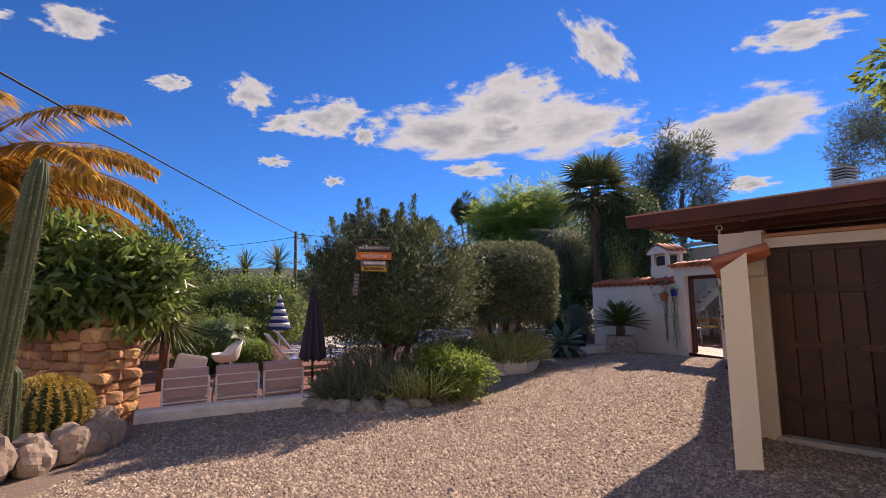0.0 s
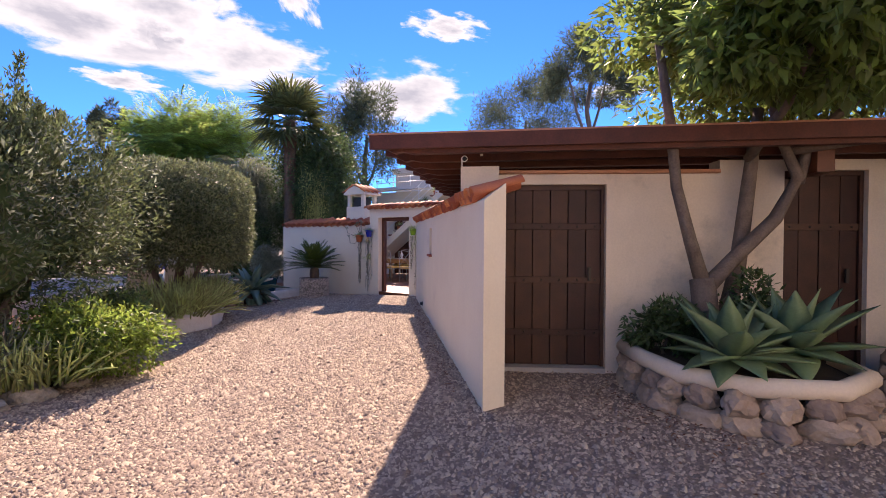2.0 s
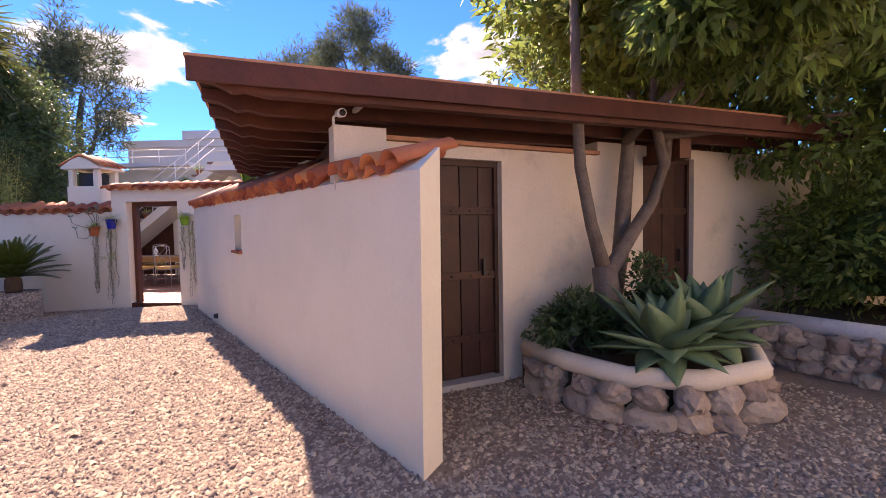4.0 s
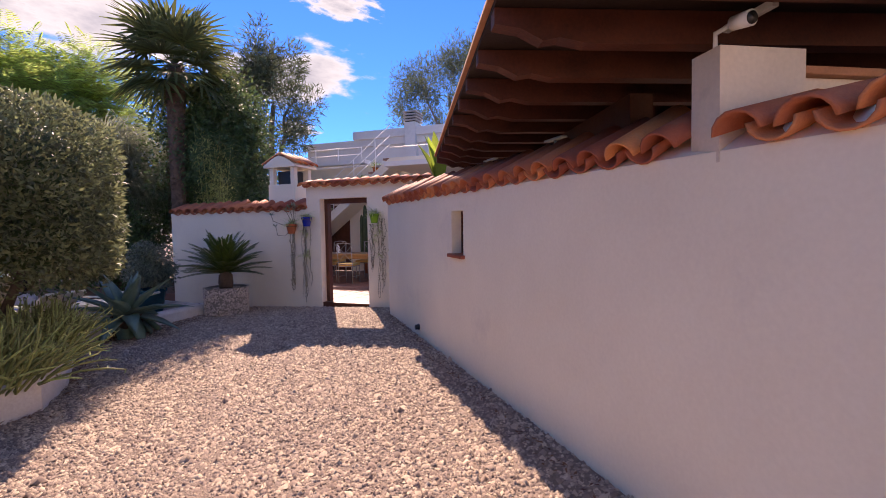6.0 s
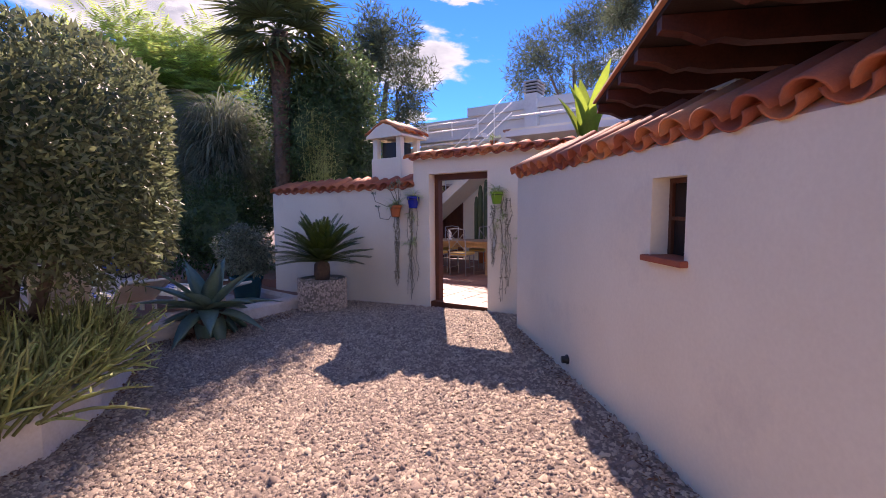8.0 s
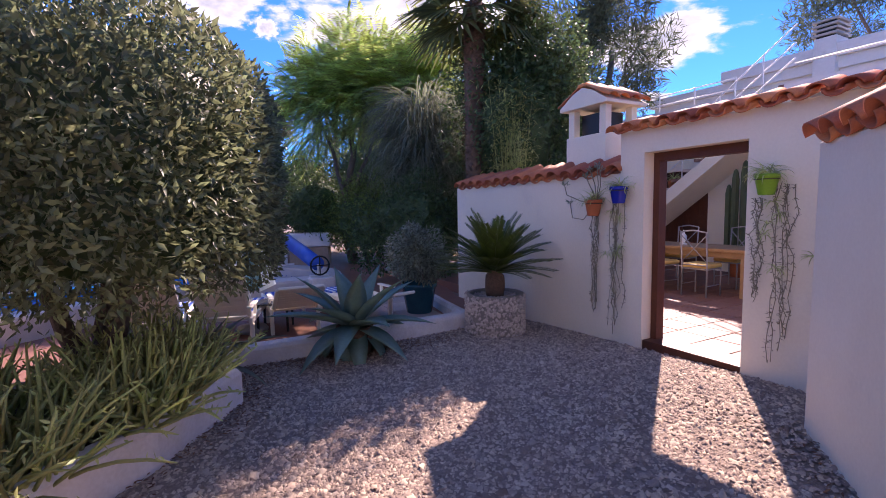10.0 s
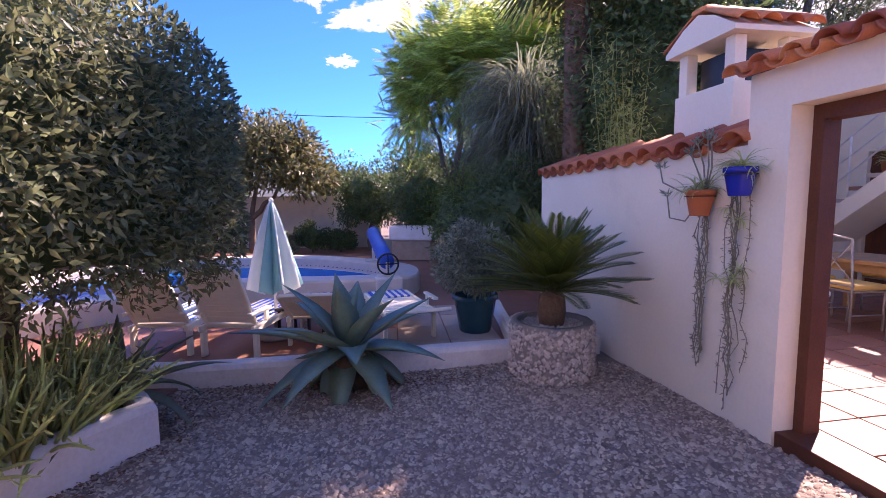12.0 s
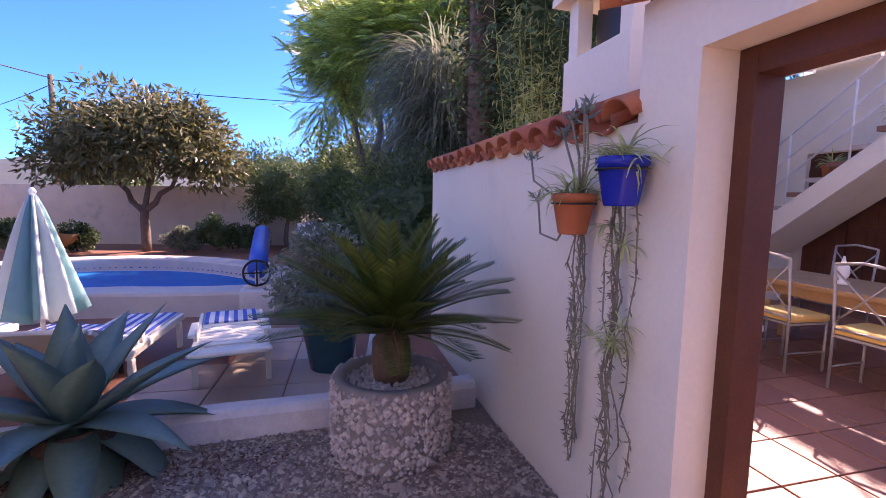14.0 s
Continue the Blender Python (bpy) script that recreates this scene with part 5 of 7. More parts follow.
# ---- succulents in the beds ----
def succulent_patch(name, at, spread, n, length, label, material=None, r=0.011, lean=0.7):
    t = thing(name, at, label, "succulent")
    runs = []
    for i in range(n):
        a, k = rng.uniform(0, 6.283), rng.random() ** 0.5
        b = Vector((spread[0] * k * math.cos(a), spread[1] * k * math.sin(a), 0))
        az = a + rng.normal(0, 0.7)
        pts = arc_leaf(az, 88 - 60 * lean * k * rng.random(), rng.uniform(-25, 45), length * rng.uniform(0.6, 1.15), 4, b)
        runs.append((pts, [r, r * 1.1, r, r * 0.9, r * 0.35]))
    tagged(tubes("stem", runs, material or L_succ, t, sides=5), kind="stuff")
    base, way = [], []
    for pts, _ in runs:
        for j in range(5):
            base.append(pts[-1] + (pts[-2] - pts[-1]) * rng.random() * 1.8)
            way.append(Vector(rng.normal(0, 1, 3)) + Vector((0, 0, 0.8)))
    leaves("leaf_tip", np.array(base), np.array(way), rng.normal(size=(len(base), 3)), 0.055, 0.016, material or L_succ, t)
    return t


succulent_patch("pencil_succulent", (1.2, 10.5, 0.08), (0.6, 0.45), 460, 0.62, "spreading pale green pencil-stemmed succulent in the planter", lean=1.2)
succulent_patch("pencil_succulent", (1.8, 11.35, 0.1), (0.32, 0.55), 460, 0.6, "spreading pale green pencil-stemmed succulent in the planter", lean=1.3)
succulent_patch("pencil_succulent", (-0.45, 7.5, -0.02), (0.55, 0.3), 300, 0.48, "pale green pencil-stemmed succulent hanging over the rocks", lean=1.3)
succulent_patch("pencil_succulent", (-1.4, 7.4, -0.02), (0.5, 0.25), 260, 0.45, "grey-green pencil-stemmed succulent hanging over the rocks", L_olive, lean=1.3)
succulent_patch("pencil_succulent", (-1.0, 7.75, 0.0), (0.7, 0.4), 420, 0.6, "grey-green pencil-stemmed succulent in the bed", L_olive, lean=1.0)
leafy_tree("pittosporum_bush", (0.0, 7.8, -0.05), "low glossy bright-green bush edging the gravel", (0, 0, 0.32), (0.75, 0.6, 0.42), 50, 11000, 0.06, L_bright, [(wiggly((0, 0, 0), (0, 0, 0.3), 4, 0.02), taper(0.03, 0.02, 5))], "shrub", low=-0.7, core=0.55)
leafy_tree("pittosporum_bush", (0.3, 8.9, 0.0), "low glossy green bush edging the gravel", (0, 0, 0.3), (0.45, 0.5, 0.45), 30, 6500, 0.06, L_magnolia, [(wiggly((0, 0, 0), (0, 0, 0.3), 4, 0.02), taper(0.03, 0.02, 5))], "shrub", low=-0.7, core=0.55)
agave("aloe", (-1.85, 7.7, 0.0), 0.5, 22, "spiky green aloe in the bed", L_agave2, 0.07, 85, 15)
agave("agave", (1.85, 12.0, 0.12), 0.75, 18, "grey-green agave with drooping long leaves", L_olive, 0.11, 70, 0, bend=70)

# agave by the kerb, in its pot
def agave_pot():
    t = thing("plant_pot", (3.16, 13.08, -0.14), "brown clay pot under the large agave", "pot")
    lathe("pot", [(0.17, 0), (0.18, 0.02), (0.22, 0.24), (0.205, 0.25), (0.205, 0.31), (0.17, 0.31), (0.16, 0.26), (0.02, 0.25)], M_palmbark, t)


agave_pot()
agave("agave", (3.16, 13.08, 0.16), 0.86, 30, "large blue-green agave with broad arching leaves", L_agave, 0.235, 86, -42, bend=42)
agave("agave", (4.14, 3.05, 0.44), 0.58, 26, "soft green foxtail agave in the stone planter", L_agave2, 0.23, 84, -8, bend=18)
agave("agave", (4.55, 2.75, 0.5), 0.58, 26, "soft green foxtail agave in the stone planter", L_agave2, 0.22, 84, -4, bend=16)


def stone_planter():
    pts = [(4.42, 4.15), (4.1, 3.75), (3.85, 3.3), (3.95, 2.8), (4.35, 2.4), (4.9, 2.35), (5.3, 2.65)]
    t = thing("stone_planter", (0, 0, 0), "low round planter of mortared field stones", "planter", kind="structure")
    for i, (a, b) in enumerate(zip(pts, pts[1:])):
        a, b = Vector(a), Vector(b)
        k = max(2, int((b - a).length / 0.2))
        for j in range(k):
            p = a.lerp(b, (j + 0.5) / k)
            for z in (0.02, 0.18):
                ob = new("stone", ROCKS[int(rng.integers(6))])
                ob.parent = t
                ob.matrix_local = pose(p.x + rng.normal(0, 0.02), p.y + rng.normal(0, 0.02), z, rng.uniform(-15, 15), rng.uniform(-15, 15), rng.uniform(0, 360)) @ Matrix.Diagonal((rng.uniform(0.24, 0.42), rng.uniform(0.2, 0.3), rng.uniform(0.17, 0.28), 1))
    pts3 = [Vector((*p, 0.31)) for p in pts]
    tubes("rim", [(pts3, 0.075)], M_white_old, t, "white-washed rounded rim", sides=10)
    return t


stone_planter()
tagged(prism("planter_earth", [(4.45, 4.2), (4.15, 3.75), (3.95, 3.3), (4.05, 2.85), (4.4, 2.5), (4.9, 2.45), (5.3, 2.7), (5.75, 3.1)], -0.2, 0.3, M_soil), "dark soil in the stone planter", "soil", kind="structure")
leafy_tree("planter_shrub", (4.45, 3.75, 0.3), "small dark leafy plants at the tree's foot", (0, 0, 0.2), (0.3, 0.35, 0.3), 20, 2200, 0.07, L_dark, [(wiggly((0, 0, 0), (0, 0, 0.2), 3, 0.02), taper(0.02, 0.01, 4))], "shrub", core=0)
leafy_tree("planter_shrub", (4.95, 3.2, 0.3), "small dark leafy plants at the tree's foot", (0, 0, 0.35), (0.35, 0.35, 0.5), 20, 2600, 0.07, L_dark, [(wiggly((0, 0, 0), (0, 0, 0.2), 3, 0.02), taper(0.02, 0.01, 4))], "shrub", core=0)


def stone_bed_wall():
    t = thing("stone_bed_wall", (0, 0, 0), "low field-stone bed wall with a pale rim in shade", "stone wall", kind="structure")
    a, b = Vector((6.1, 2.35)), Vector((4.6, 0.3))
    for i in range(14):
        p = a.lerp(b, i / 13)
        for z in (0.02, 0.16, 0.3):
            ob = new("stone", ROCKS[int(rng.integers(6))])
            ob.parent = t
            ob.matrix_local = pose(p.x + rng.normal(0, 0.02), p.y, z, 0, 0, rng.uniform(0, 360)) @ Matrix.Diagonal((0.28, 0.26, 0.22, 1))
    tubes("rim", [([(a.x, a.y, 0.42), (b.x, b.y, 0.42)], 0.08)], M_kerb, t, sides=8)


stone_bed_wall()
tagged(prism("bed_earth", [(6.1, 2.4), (4.7, 0.35), (5.5, -0.8), (8.2, 1.0)], -0.2, 0.36, M_soil), "dark soil behind the stone bed wall", "soil", kind="structure")


# ---- cycad in its pebble pot ----
def cycad_pot():
    t = thing("pebble_planter", (4.92, 13.61, -0.125), "round concrete planter faced with pale pebbles", "planter")
    lathe("drum", [(0.36, 0), (0.375, 0.02), (0.375, 0.48), (0.36, 0.5), (0.3, 0.5), (0.28, 0.44), (0.02, 0.44)], mat("pebble_mortar", (0.33, 0.29, 0.25), (0.24, 0.21, 0.18), 0.95, 10, 80, 0.5), t, steps=40)
    n = 2300
    a, z = rng.uniform(0, 6.283, n), rng.uniform(0.01, 0.49, n)
    oct_ = np.array([[1, 0, 0], [-1, 0, 0], [0, 1, 0], [0, -1, 0], [0, 0, 1], [0, 0, -1]], float)
    f = np.array([[0, 2, 4], [2, 1, 4], [1, 3, 4], [3, 0, 4], [2, 0, 5], [1, 2, 5], [3, 1, 5], [0, 3, 5]])
    r = 0.0185 * rng.uniform(0.7, 1.35, n)
    c = np.stack([0.375 * np.cos(a), 0.375 * np.sin(a), z], 1)
    top = n // 5
    rr = 0.3 * np.sqrt(rng.random(top))
    c[:top] = np.stack([rr * np.cos(a[:top]), rr * np.sin(a[:top]), np.full(top, 0.455)], 1)
    verts = (c[:, None] + oct_[None] * r[:, None, None] * rng.uniform(0.7, 1.3, (n, 1, 3))).reshape(-1, 3)
    faces = (np.arange(n)[:, None, None] * 6 + f[None]).reshape(-1, 3)
    peb = fast("pebble_facing", verts, faces, mat("pale_pebbles", (0.66, 0.57, 0.5), (0.5, 0.42, 0.36), 0.8, 12, 150, 0.2, island=0.25), t, "pale pebble facing")
    tagged(peb, kind="stuff")


cycad_pot()


def cycad(at, n=60, R=0.8):
    t = thing("cycad", at, "dark green sago cycad with stiff arching fronds", "cycad")
    tubes("trunk", [([(0, 0, -0.02), (0, 0, 0.12), (0, 0, 0.26), (0, 0, 0.34)], [0.11, 0.13, 0.12, 0.05])], M_palmbark, t, sides=12)
    for i in range(n):
        az = i * 2.39996 + rng.normal(0, 0.08)
        el = 80 - 71 * (i / (n - 1)) + rng.normal(0, 4)
        ln = R * rng.uniform(0.88, 1.08)
        pts = arc_leaf(az, el, rng.uniform(16, 34), ln, 8, (0, 0, 0.29))
        rib = tubes("frond", [(pts, taper(0.008, 0.002, 9))], L_cycad, t, sides=4)
        base, way, up, l2 = [], [], [], []
        m = 44
        for j in range(m):
            f = 0.14 + 0.86 * j / (m - 1)
            x = f * 8
            k = min(7, int(x))
            p = pts[k].lerp(pts[k + 1], x - k)
            d = (pts[k + 1] - pts[k]).normalized()
            s = d.cross(Vector((0, 0, 1))).normalized()
            u = s.cross(d)
            for sg in (1, -1):
                base.append(p)
                way.append(s * sg + d * 0.9 + u * 0.45)
                up.append(u)
                l2.append(0.04 + 0.11 * math.sin(math.pi * min(0.95, 0.1 + 0.85 * f)) ** 0.7)
        leaves("leaflet_blade", np.array(base), np.array(way), np.array(up), np.array(l2), 0.014, L_cycad, rib)
    return t


cycad((4.92, 13.61, 0.335))

# ---- wall pots ----
def wall_pot(name, s, z, r, material, label, trail=1.1, spider=True, y=-0.02):
    t = thing(name, (0, 0, 0), label, "hanging pot")
    t.matrix_world = MG @ pose(s, y - r - 0.01, z)
    lathe("pot", [(r * 0.62, 0), (r * 0.66, 0.01), (r * 0.92, r * 1.5), (r, r * 1.55), (r, r * 1.85), (r * 0.88, r * 1.85), (r * 0.85, r * 1.6), (0.01, r * 1.55)], material, t, steps=24)
    lathe("wall_ring", [(r * 0.96, r * 1.35), (r * 1.02, r * 1.36), (r * 1.02, r * 1.42), (r * 0.96, r * 1.43)], M_iron, t, steps=20)
    if spider:
        runs = [(arc_leaf(rng.uniform(0, 6.283), rng.uniform(15, 80), rng.uniform(60, 130), rng.uniform(0.13, 0.26), 5, (rng.normal(0, r * 0.35), rng.normal(0, r * 0.35), r * 1.7)), [0.007, 0.011, 0.011, 0.009, 0.006, 0.001], (0, 0, 1)) for _ in range(70)]
        strips("foliage", runs, L_succ, t)
    return t


def trailing(name, s, z, length, n, label, spread=0.05, y=-0.05):
    t = thing(name, (0, 0, 0), label, "trailing plant")
    t.matrix_world = MG @ pose(s, y, z)
    runs, base, way = [], [], []
    for i in range(n):
        x = rng.normal(0, spread)
        ln = length * rng.uniform(0.75, 1.0)
        pts = [Vector((x + 0.018 * math.sin(j * 0.9 + i) + 0.012 * rng.normal(), -0.012 + 0.012 * rng.normal(), -ln * j / 11)) for j in range(12)]
        runs.append((pts, 0.0035))
        for j in range(70):
            f = rng.random() * 10.99
            p = pts[int(f)].lerp(pts[int(f) + 1], f % 1)
            base.append(p)
            way.append(Vector((rng.normal(), -abs(rng.normal()) * 0.6, rng.normal())))
    for run in runs:
        tubes("stem", [run], L_dry, t, sides=4)
    leaves("foliage", np.array(base), np.array(way), rng.normal(size=(len(base), 3)), 0.035, 0.008, L_dry, t)
    if spread > 0.03:
        for k in range(6):
            c = Vector((rng.normal(0, 0.09), -0.03, -rng.uniform(0.1, 0.75) * length * 0.6))
            runs = [(arc_leaf(rng.uniform(0, 6.283), rng.uniform(-20, 70), 80, 0.11, 4, c), [0.005, 0.008, 0.008, 0.005, 0.001], (0, 0, 1)) for _ in range(18)]
            strips("plantlet", runs, L_succ, t)
    return t


wall_pot("hanging_pot", GS - 0.6, 1.345, 0.1, M_clay, "orange clay wall pot with a spidery plant", y=0.0)
wall_pot("hanging_pot", GS - 0.23, 1.48, 0.098, M_cobalt, "cobalt blue wall pot with a spider plant")
wall_pot("hanging_pot", GS + GW + 0.2, 1.52, 0.09, M_limepot, "lime green wall pot beside the gate")
trailing("trailing_plant", GS - 0.62, 1.4, 1.35, 7, "dry stems trailing down the wall from the clay pot", 0.025)
trailing("trailing_plant", GS - 0.32, 1.52, 1.5, 8, "dry spider plant runners trailing down the wall", 0.06, y=-0.06)
trailing("trailing_plant", GS + GW + 0.12, 1.5, 1.0, 4, "thin stems trailing beside the gate", 0.02, y=-0.06)
trailing("trailing_plant", GS + GW + 0.3, 1.6, 1.5, 6, "ivy stems trailing beside the gate", 0.05, y=-0.06)


def dead_stems():
    t = thing("epiphyte_stems", (0, 0, 0), "wiry bent stems with budded tips over the clay pot", "plant")
    t.matrix_world = MG @ pose(GS - 0.56, -0.1, 1.5)
    runs, base, way = [], [], []
    for ends in ([(0, 0, 0), (-0.25, 0, 0.02), (-0.48, 0, 0.1), (-0.52, 0, 0.22)], [(0, 0, 0), (-0.2, 0, -0.2), (-0.38, 0, -0.18), (-0.42, 0, 0.0)], [(0, 0, 0), (-0.03, 0, 0.2), (-0.1, 0, 0.36)], [(0, 0, 0), (0.02, 0, 0.2), (0.0, 0, 0.4)], [(0, 0, 0), (0.05, 0, 0.18), (0.07, -0.03, 0.36)], [(0.0, 0, 0), (-0.08, 0, 0.15), (-0.17, 0, 0.3)]):
        runs.append((ends, 0.006))
        p = Vector(ends[-1])
        for j in range(14):
            base.append(p + Vector(rng.normal(0, 0.012, 3)))
            way.append(Vector((rng.normal(), rng.normal(), 0.4 + rng.random())))
    for run in runs:
        tubes("stem", [run], L_dry, t, sides=5)
    for k in range(0, len(base), 14):
        tagged(leaves("bud_tip", np.array(base[k:k + 14]), np.array(way[k:k + 14]), rng.normal(size=(14, 3)), 0.06, 0.016, L_olive, t), kind="stuff")


dead_stems()

# ---- terrace furniture ----
def lounger(at, rz, back=62, label="", towel=False, material=None, draped=True, towel_from=0.14):
    """A slatted plastic sun lounger; its foot end points along local +y, the head towards -y."""
    material = material or M_plastic
    t = thing("sun_lounger", at, label, "sun lounger", "sun loungers on the terrace", rz)
    for x in (-0.31, 0.27):
        part("side_rail", boxes((x, x + 0.04, -0.05, 1.3, 0.27, 0.34), bevel=0.012), material, t)
        part("armrest", boxes((x - 0.01, x + 0.05, -0.1, 0.32, 0.46, 0.49), bevel=0.012), material, t)
        for y in (-0.02, 1.12):
            part("leg", boxes((x, x + 0.045, y, y + 0.07, 0, 0.27), bevel=0.01), material, t)
        part("arm_post", boxes((x + 0.005, x + 0.035, 0.22, 0.28, 0.34, 0.46), bevel=0.006), material, t)
    for i in range(11):
        part("slat", boxes((-0.27, 0.27, 0.12 + i * 0.108, 0.21 + i * 0.108, 0.3, 0.325), bevel=0.006), material, t)
    b = part("backrest", boxes((-0.29, 0.29, -0.02, 0.02, 0.0, 0.06), (-0.29, -0.24, -0.02, 0.02, 0.06, 0.72), (0.24, 0.29, -0.02, 0.02, 0.06, 0.72), bevel=0.012), material, t)
    b.matrix_local = pose(0, 0.08, 0.3, 90 - back)
    for i in range(8):
        part("back_slat", boxes((-0.24, 0.24, -0.012, 0.012, 0.075 + i * 0.077, 0.149 + i * 0.077), bevel=0.006), material, b)
    bm = bmesh.new()
    box(bm, -0.27, 0.27, -0.02, 0.02, 0.69, 0.77, bevel=0.018)
    part("headrest", bm, material, b)
    if towel:
        tw = part("towel", boxes((-0.25, 0.25, towel_from, 1.3, 0.326, 0.345), bevel=0.006), M_whiteplastic, t, "blue and white striped towel")
        for i in range(6):
            part("stripe", boxes((-0.251 + i * 0.09, -0.211 + i * 0.09, towel_from - 0.002, 1.302, 0.327, 0.3475)), M_bluecloth, tw)
        if draped:
            part("back_towel", boxes((-0.25, 0.25, 0.02, 0.035, 0.1, 0.76), bevel=0.004), M_bluecloth, b, "blue towel over the backrest")
    return t


lounger((1.66, 13.5, TZ), 4, 62, "cream plastic sun lounger with a striped towel on its seat", True, draped=False)
lounger((0.92, 13.42, TZ), 12, 55, "cream plastic sun lounger with a striped towel on its seat", True, draped=False)
lounger((2.36, 14.05, TZ), 18, 30, "cream plastic sun lounger with a striped towel on its seat", True, draped=False)
lounger((3.36, 14.4, TZ), 30, 14, "reclined cream plastic sun lounger with a striped towel at its foot", True, draped=False, towel_from=0.85)
lounger((-3.55, 10.3, TZ), -60, 50, "white sun lounger with a striped cover by the pool", True, M_whiteplastic)
lounger((-3.75, 11.3, TZ), -60, 50, "white sun lounger with a striped cover by the pool", True, M_whiteplastic)


def parasol(name, at, height, r, materials, label, skirt=0.45, gores=8, base=True):
    """A closed parasol: pleated gores hanging from the top of its pole."""
    t = thing(name, at, label, "parasol")
    tubes("pole", [([(0, 0, 0), (0, 0, height)], 0.02)], M_whitemetal if materials[0] is not M_darkcloth else M_iron, t)
    lathe("finial", [(0.02, height), (0.03, height + 0.03), (0.01, height + 0.06)], materials[-1], t, steps=10)
    z0 = height * skirt
    steps, rows = gores * 8, 9
    for g in range(gores):
        verts, faces = [], []
        for i in range(rows):
            f = i / (rows - 1)
            z = height - (height - z0) * f
            base_r = 0.025 + r * f ** 0.85
            for k in range(9):
                a = 2 * math.pi * (g + k / 8) / gores
                fold = 0.72 + 0.28 * math.cos(2 * math.pi * k / 8) + 0.05 * math.sin(5 * a + 3 * f)
                rr = base_r * fold
                verts.append((rr * math.cos(a), rr * math.sin(a), z + 0.04 * f * math.cos(2 * math.pi * k / 8)))
        for i in range(rows - 1):
            for k in range(8):
                faces.append((i * 9 + k, i * 9 + k + 1, (i + 1) * 9 + k + 1, (i + 1) * 9 + k))
        ob = raw("canopy_panel", verts, faces, materials[g % len(materials)], t, smooth=True)
        mod = ob.modifiers.new("cloth", "SOLIDIFY")
        mod.thickness = 0.006
    if base:
        lathe("base", [(0.2, 0), (0.21, 0.03), (0.18, 0.07), (0.04, 0.09), (0.035, 0.2), (0.02, 0.2)], M_concrete, t, steps=20)
    return t


parasol("parasol", (1.76, 14.25, TZ), 1.6, 0.3, [M_teal, M_pale, M_pale], "closed parasol with teal and white panels", 0.36)
parasol("parasol", (-2.12, 7.68, TZ), 1.78, 0.2, [M_darkcloth], "closed dark purple parasol beside the sofas", 0.36)


def striped_parasol():
    t = thing("parasol", (-4.35, 12.0, TZ), "closed blue and white striped parasol", "parasol")
    tubes("pole", [([(0, 0, 0), (0, 0, 1.75)], 0.02)], M_whitemetal, t)
    n = 10
    for i in range(n):
        f0, f1 = i / n, (i + 1) / n
        r0, r1, z0, z1 = 0.03 + 0.27 * f0, 0.03 + 0.27 * f1, 1.72 - 0.85 * f0, 1.72 - 0.85 * f1
        lathe("canopy_band", [(r1, z1), (r0, z0)], M_navy if i % 2 else M_whiteplastic, t, steps=16)


striped_parasol()


def sofa(at, rz, label):
    t = thing("garden_sofa", at, label, "sofa", "sofas on the terrace", rz)
    w, d = 0.62, 0.66
    for x in (-w / 2, w / 2 - 0.03):
        for y in (-d / 2, d / 2 - 0.03):
            part("leg", boxes((x, x + 0.03, y, y + 0.03, 0, 0.3 if y > 0 else 0.52), bevel=0.004), M_whitemetal, t)
    for z in (0.16, 0.36, 0.5):
        part("back_bar", boxes((-w / 2, w / 2, -d / 2 - 0.009, -d / 2 + 0.009, z, z + 0.018), bevel=0.004), M_whitemetal, t)
    part("seat_frame", boxes((-w / 2, w / 2, -d / 2 + 0.03, d / 2, 0.2, 0.23), bevel=0.004), M_whitemetal, t)
    part("seat_cushion", boxes((-w / 2 + 0.02, w / 2 - 0.02, -d / 2 + 0.08, d / 2, 0.232, 0.38), bevel=0.04), M_sofa, t)
    part("back_cushion", boxes((-w / 2 + 0.01, w / 2 - 0.01, -d / 2 + 0.03, -d / 2 + 0.19, 0.12, 0.64), bevel=0.045), M_sofa, t)
    return t


for x, y in ((-3.86, 7.08), (-3.27, 7.44), (-2.7, 7.8)):
    sofa((x, y, TZ), 32, "low garden sofa with white frame and rose cushions")


def cushion(at, size, rz, label, material):
    t = part("cushion", boxes((-size / 2, size / 2, -0.06, 0.06, 0, size), bevel=0.055), material)
    t.matrix_world = pose(*at, -20, 12, rz)
    tagged(t, label, "cushion")


cushion((-3.95, 7.2, 0.24), 0.44, 20, "cream scatter cushion on the garden sofa", M_cream)


def tub_chair():
    t = thing("tub_chair", (-4.45, 9.5, TZ), "white moulded tub chair on slim legs", "chair", rz=40)
    verts, faces = [], []
    n, rows = 24, 7
    for i in range(rows):
        f = i / (rows - 1)
        for k in range(n):
            a = 2 * math.pi * k / n
            rise = 0.17 + 0.24 * max(0.0, math.cos(a)) ** 0.7
            r = 0.16 + 0.15 * f ** 0.6
            verts.append((r * math.cos(a) * 0.95, r * math.sin(a), 0.38 + rise * f ** 1.4))
    for i in range(rows - 1):
        for k in range(n):
            k2 = (k + 1) % n
            faces.append((i * n + k, i * n + k2, (i + 1) * n + k2, (i + 1) * n + k))
    faces.append(tuple(range(n))[::-1])
    s = raw("seat", verts, faces, M_whiteplastic, t, smooth=True)
    s.modifiers.new("shell", "SOLIDIFY").thickness = 0.014
    for a in (45, 135, 225, 315):
        c, sn = math.cos(radians(a)), math.sin(radians(a))
        tubes("leg", [([(0.12 * c, 0.12 * sn, 0.38), (0.22 * c, 0.22 * sn, 0)], 0.012)], M_whitemetal, t, sides=6)


tub_chair()


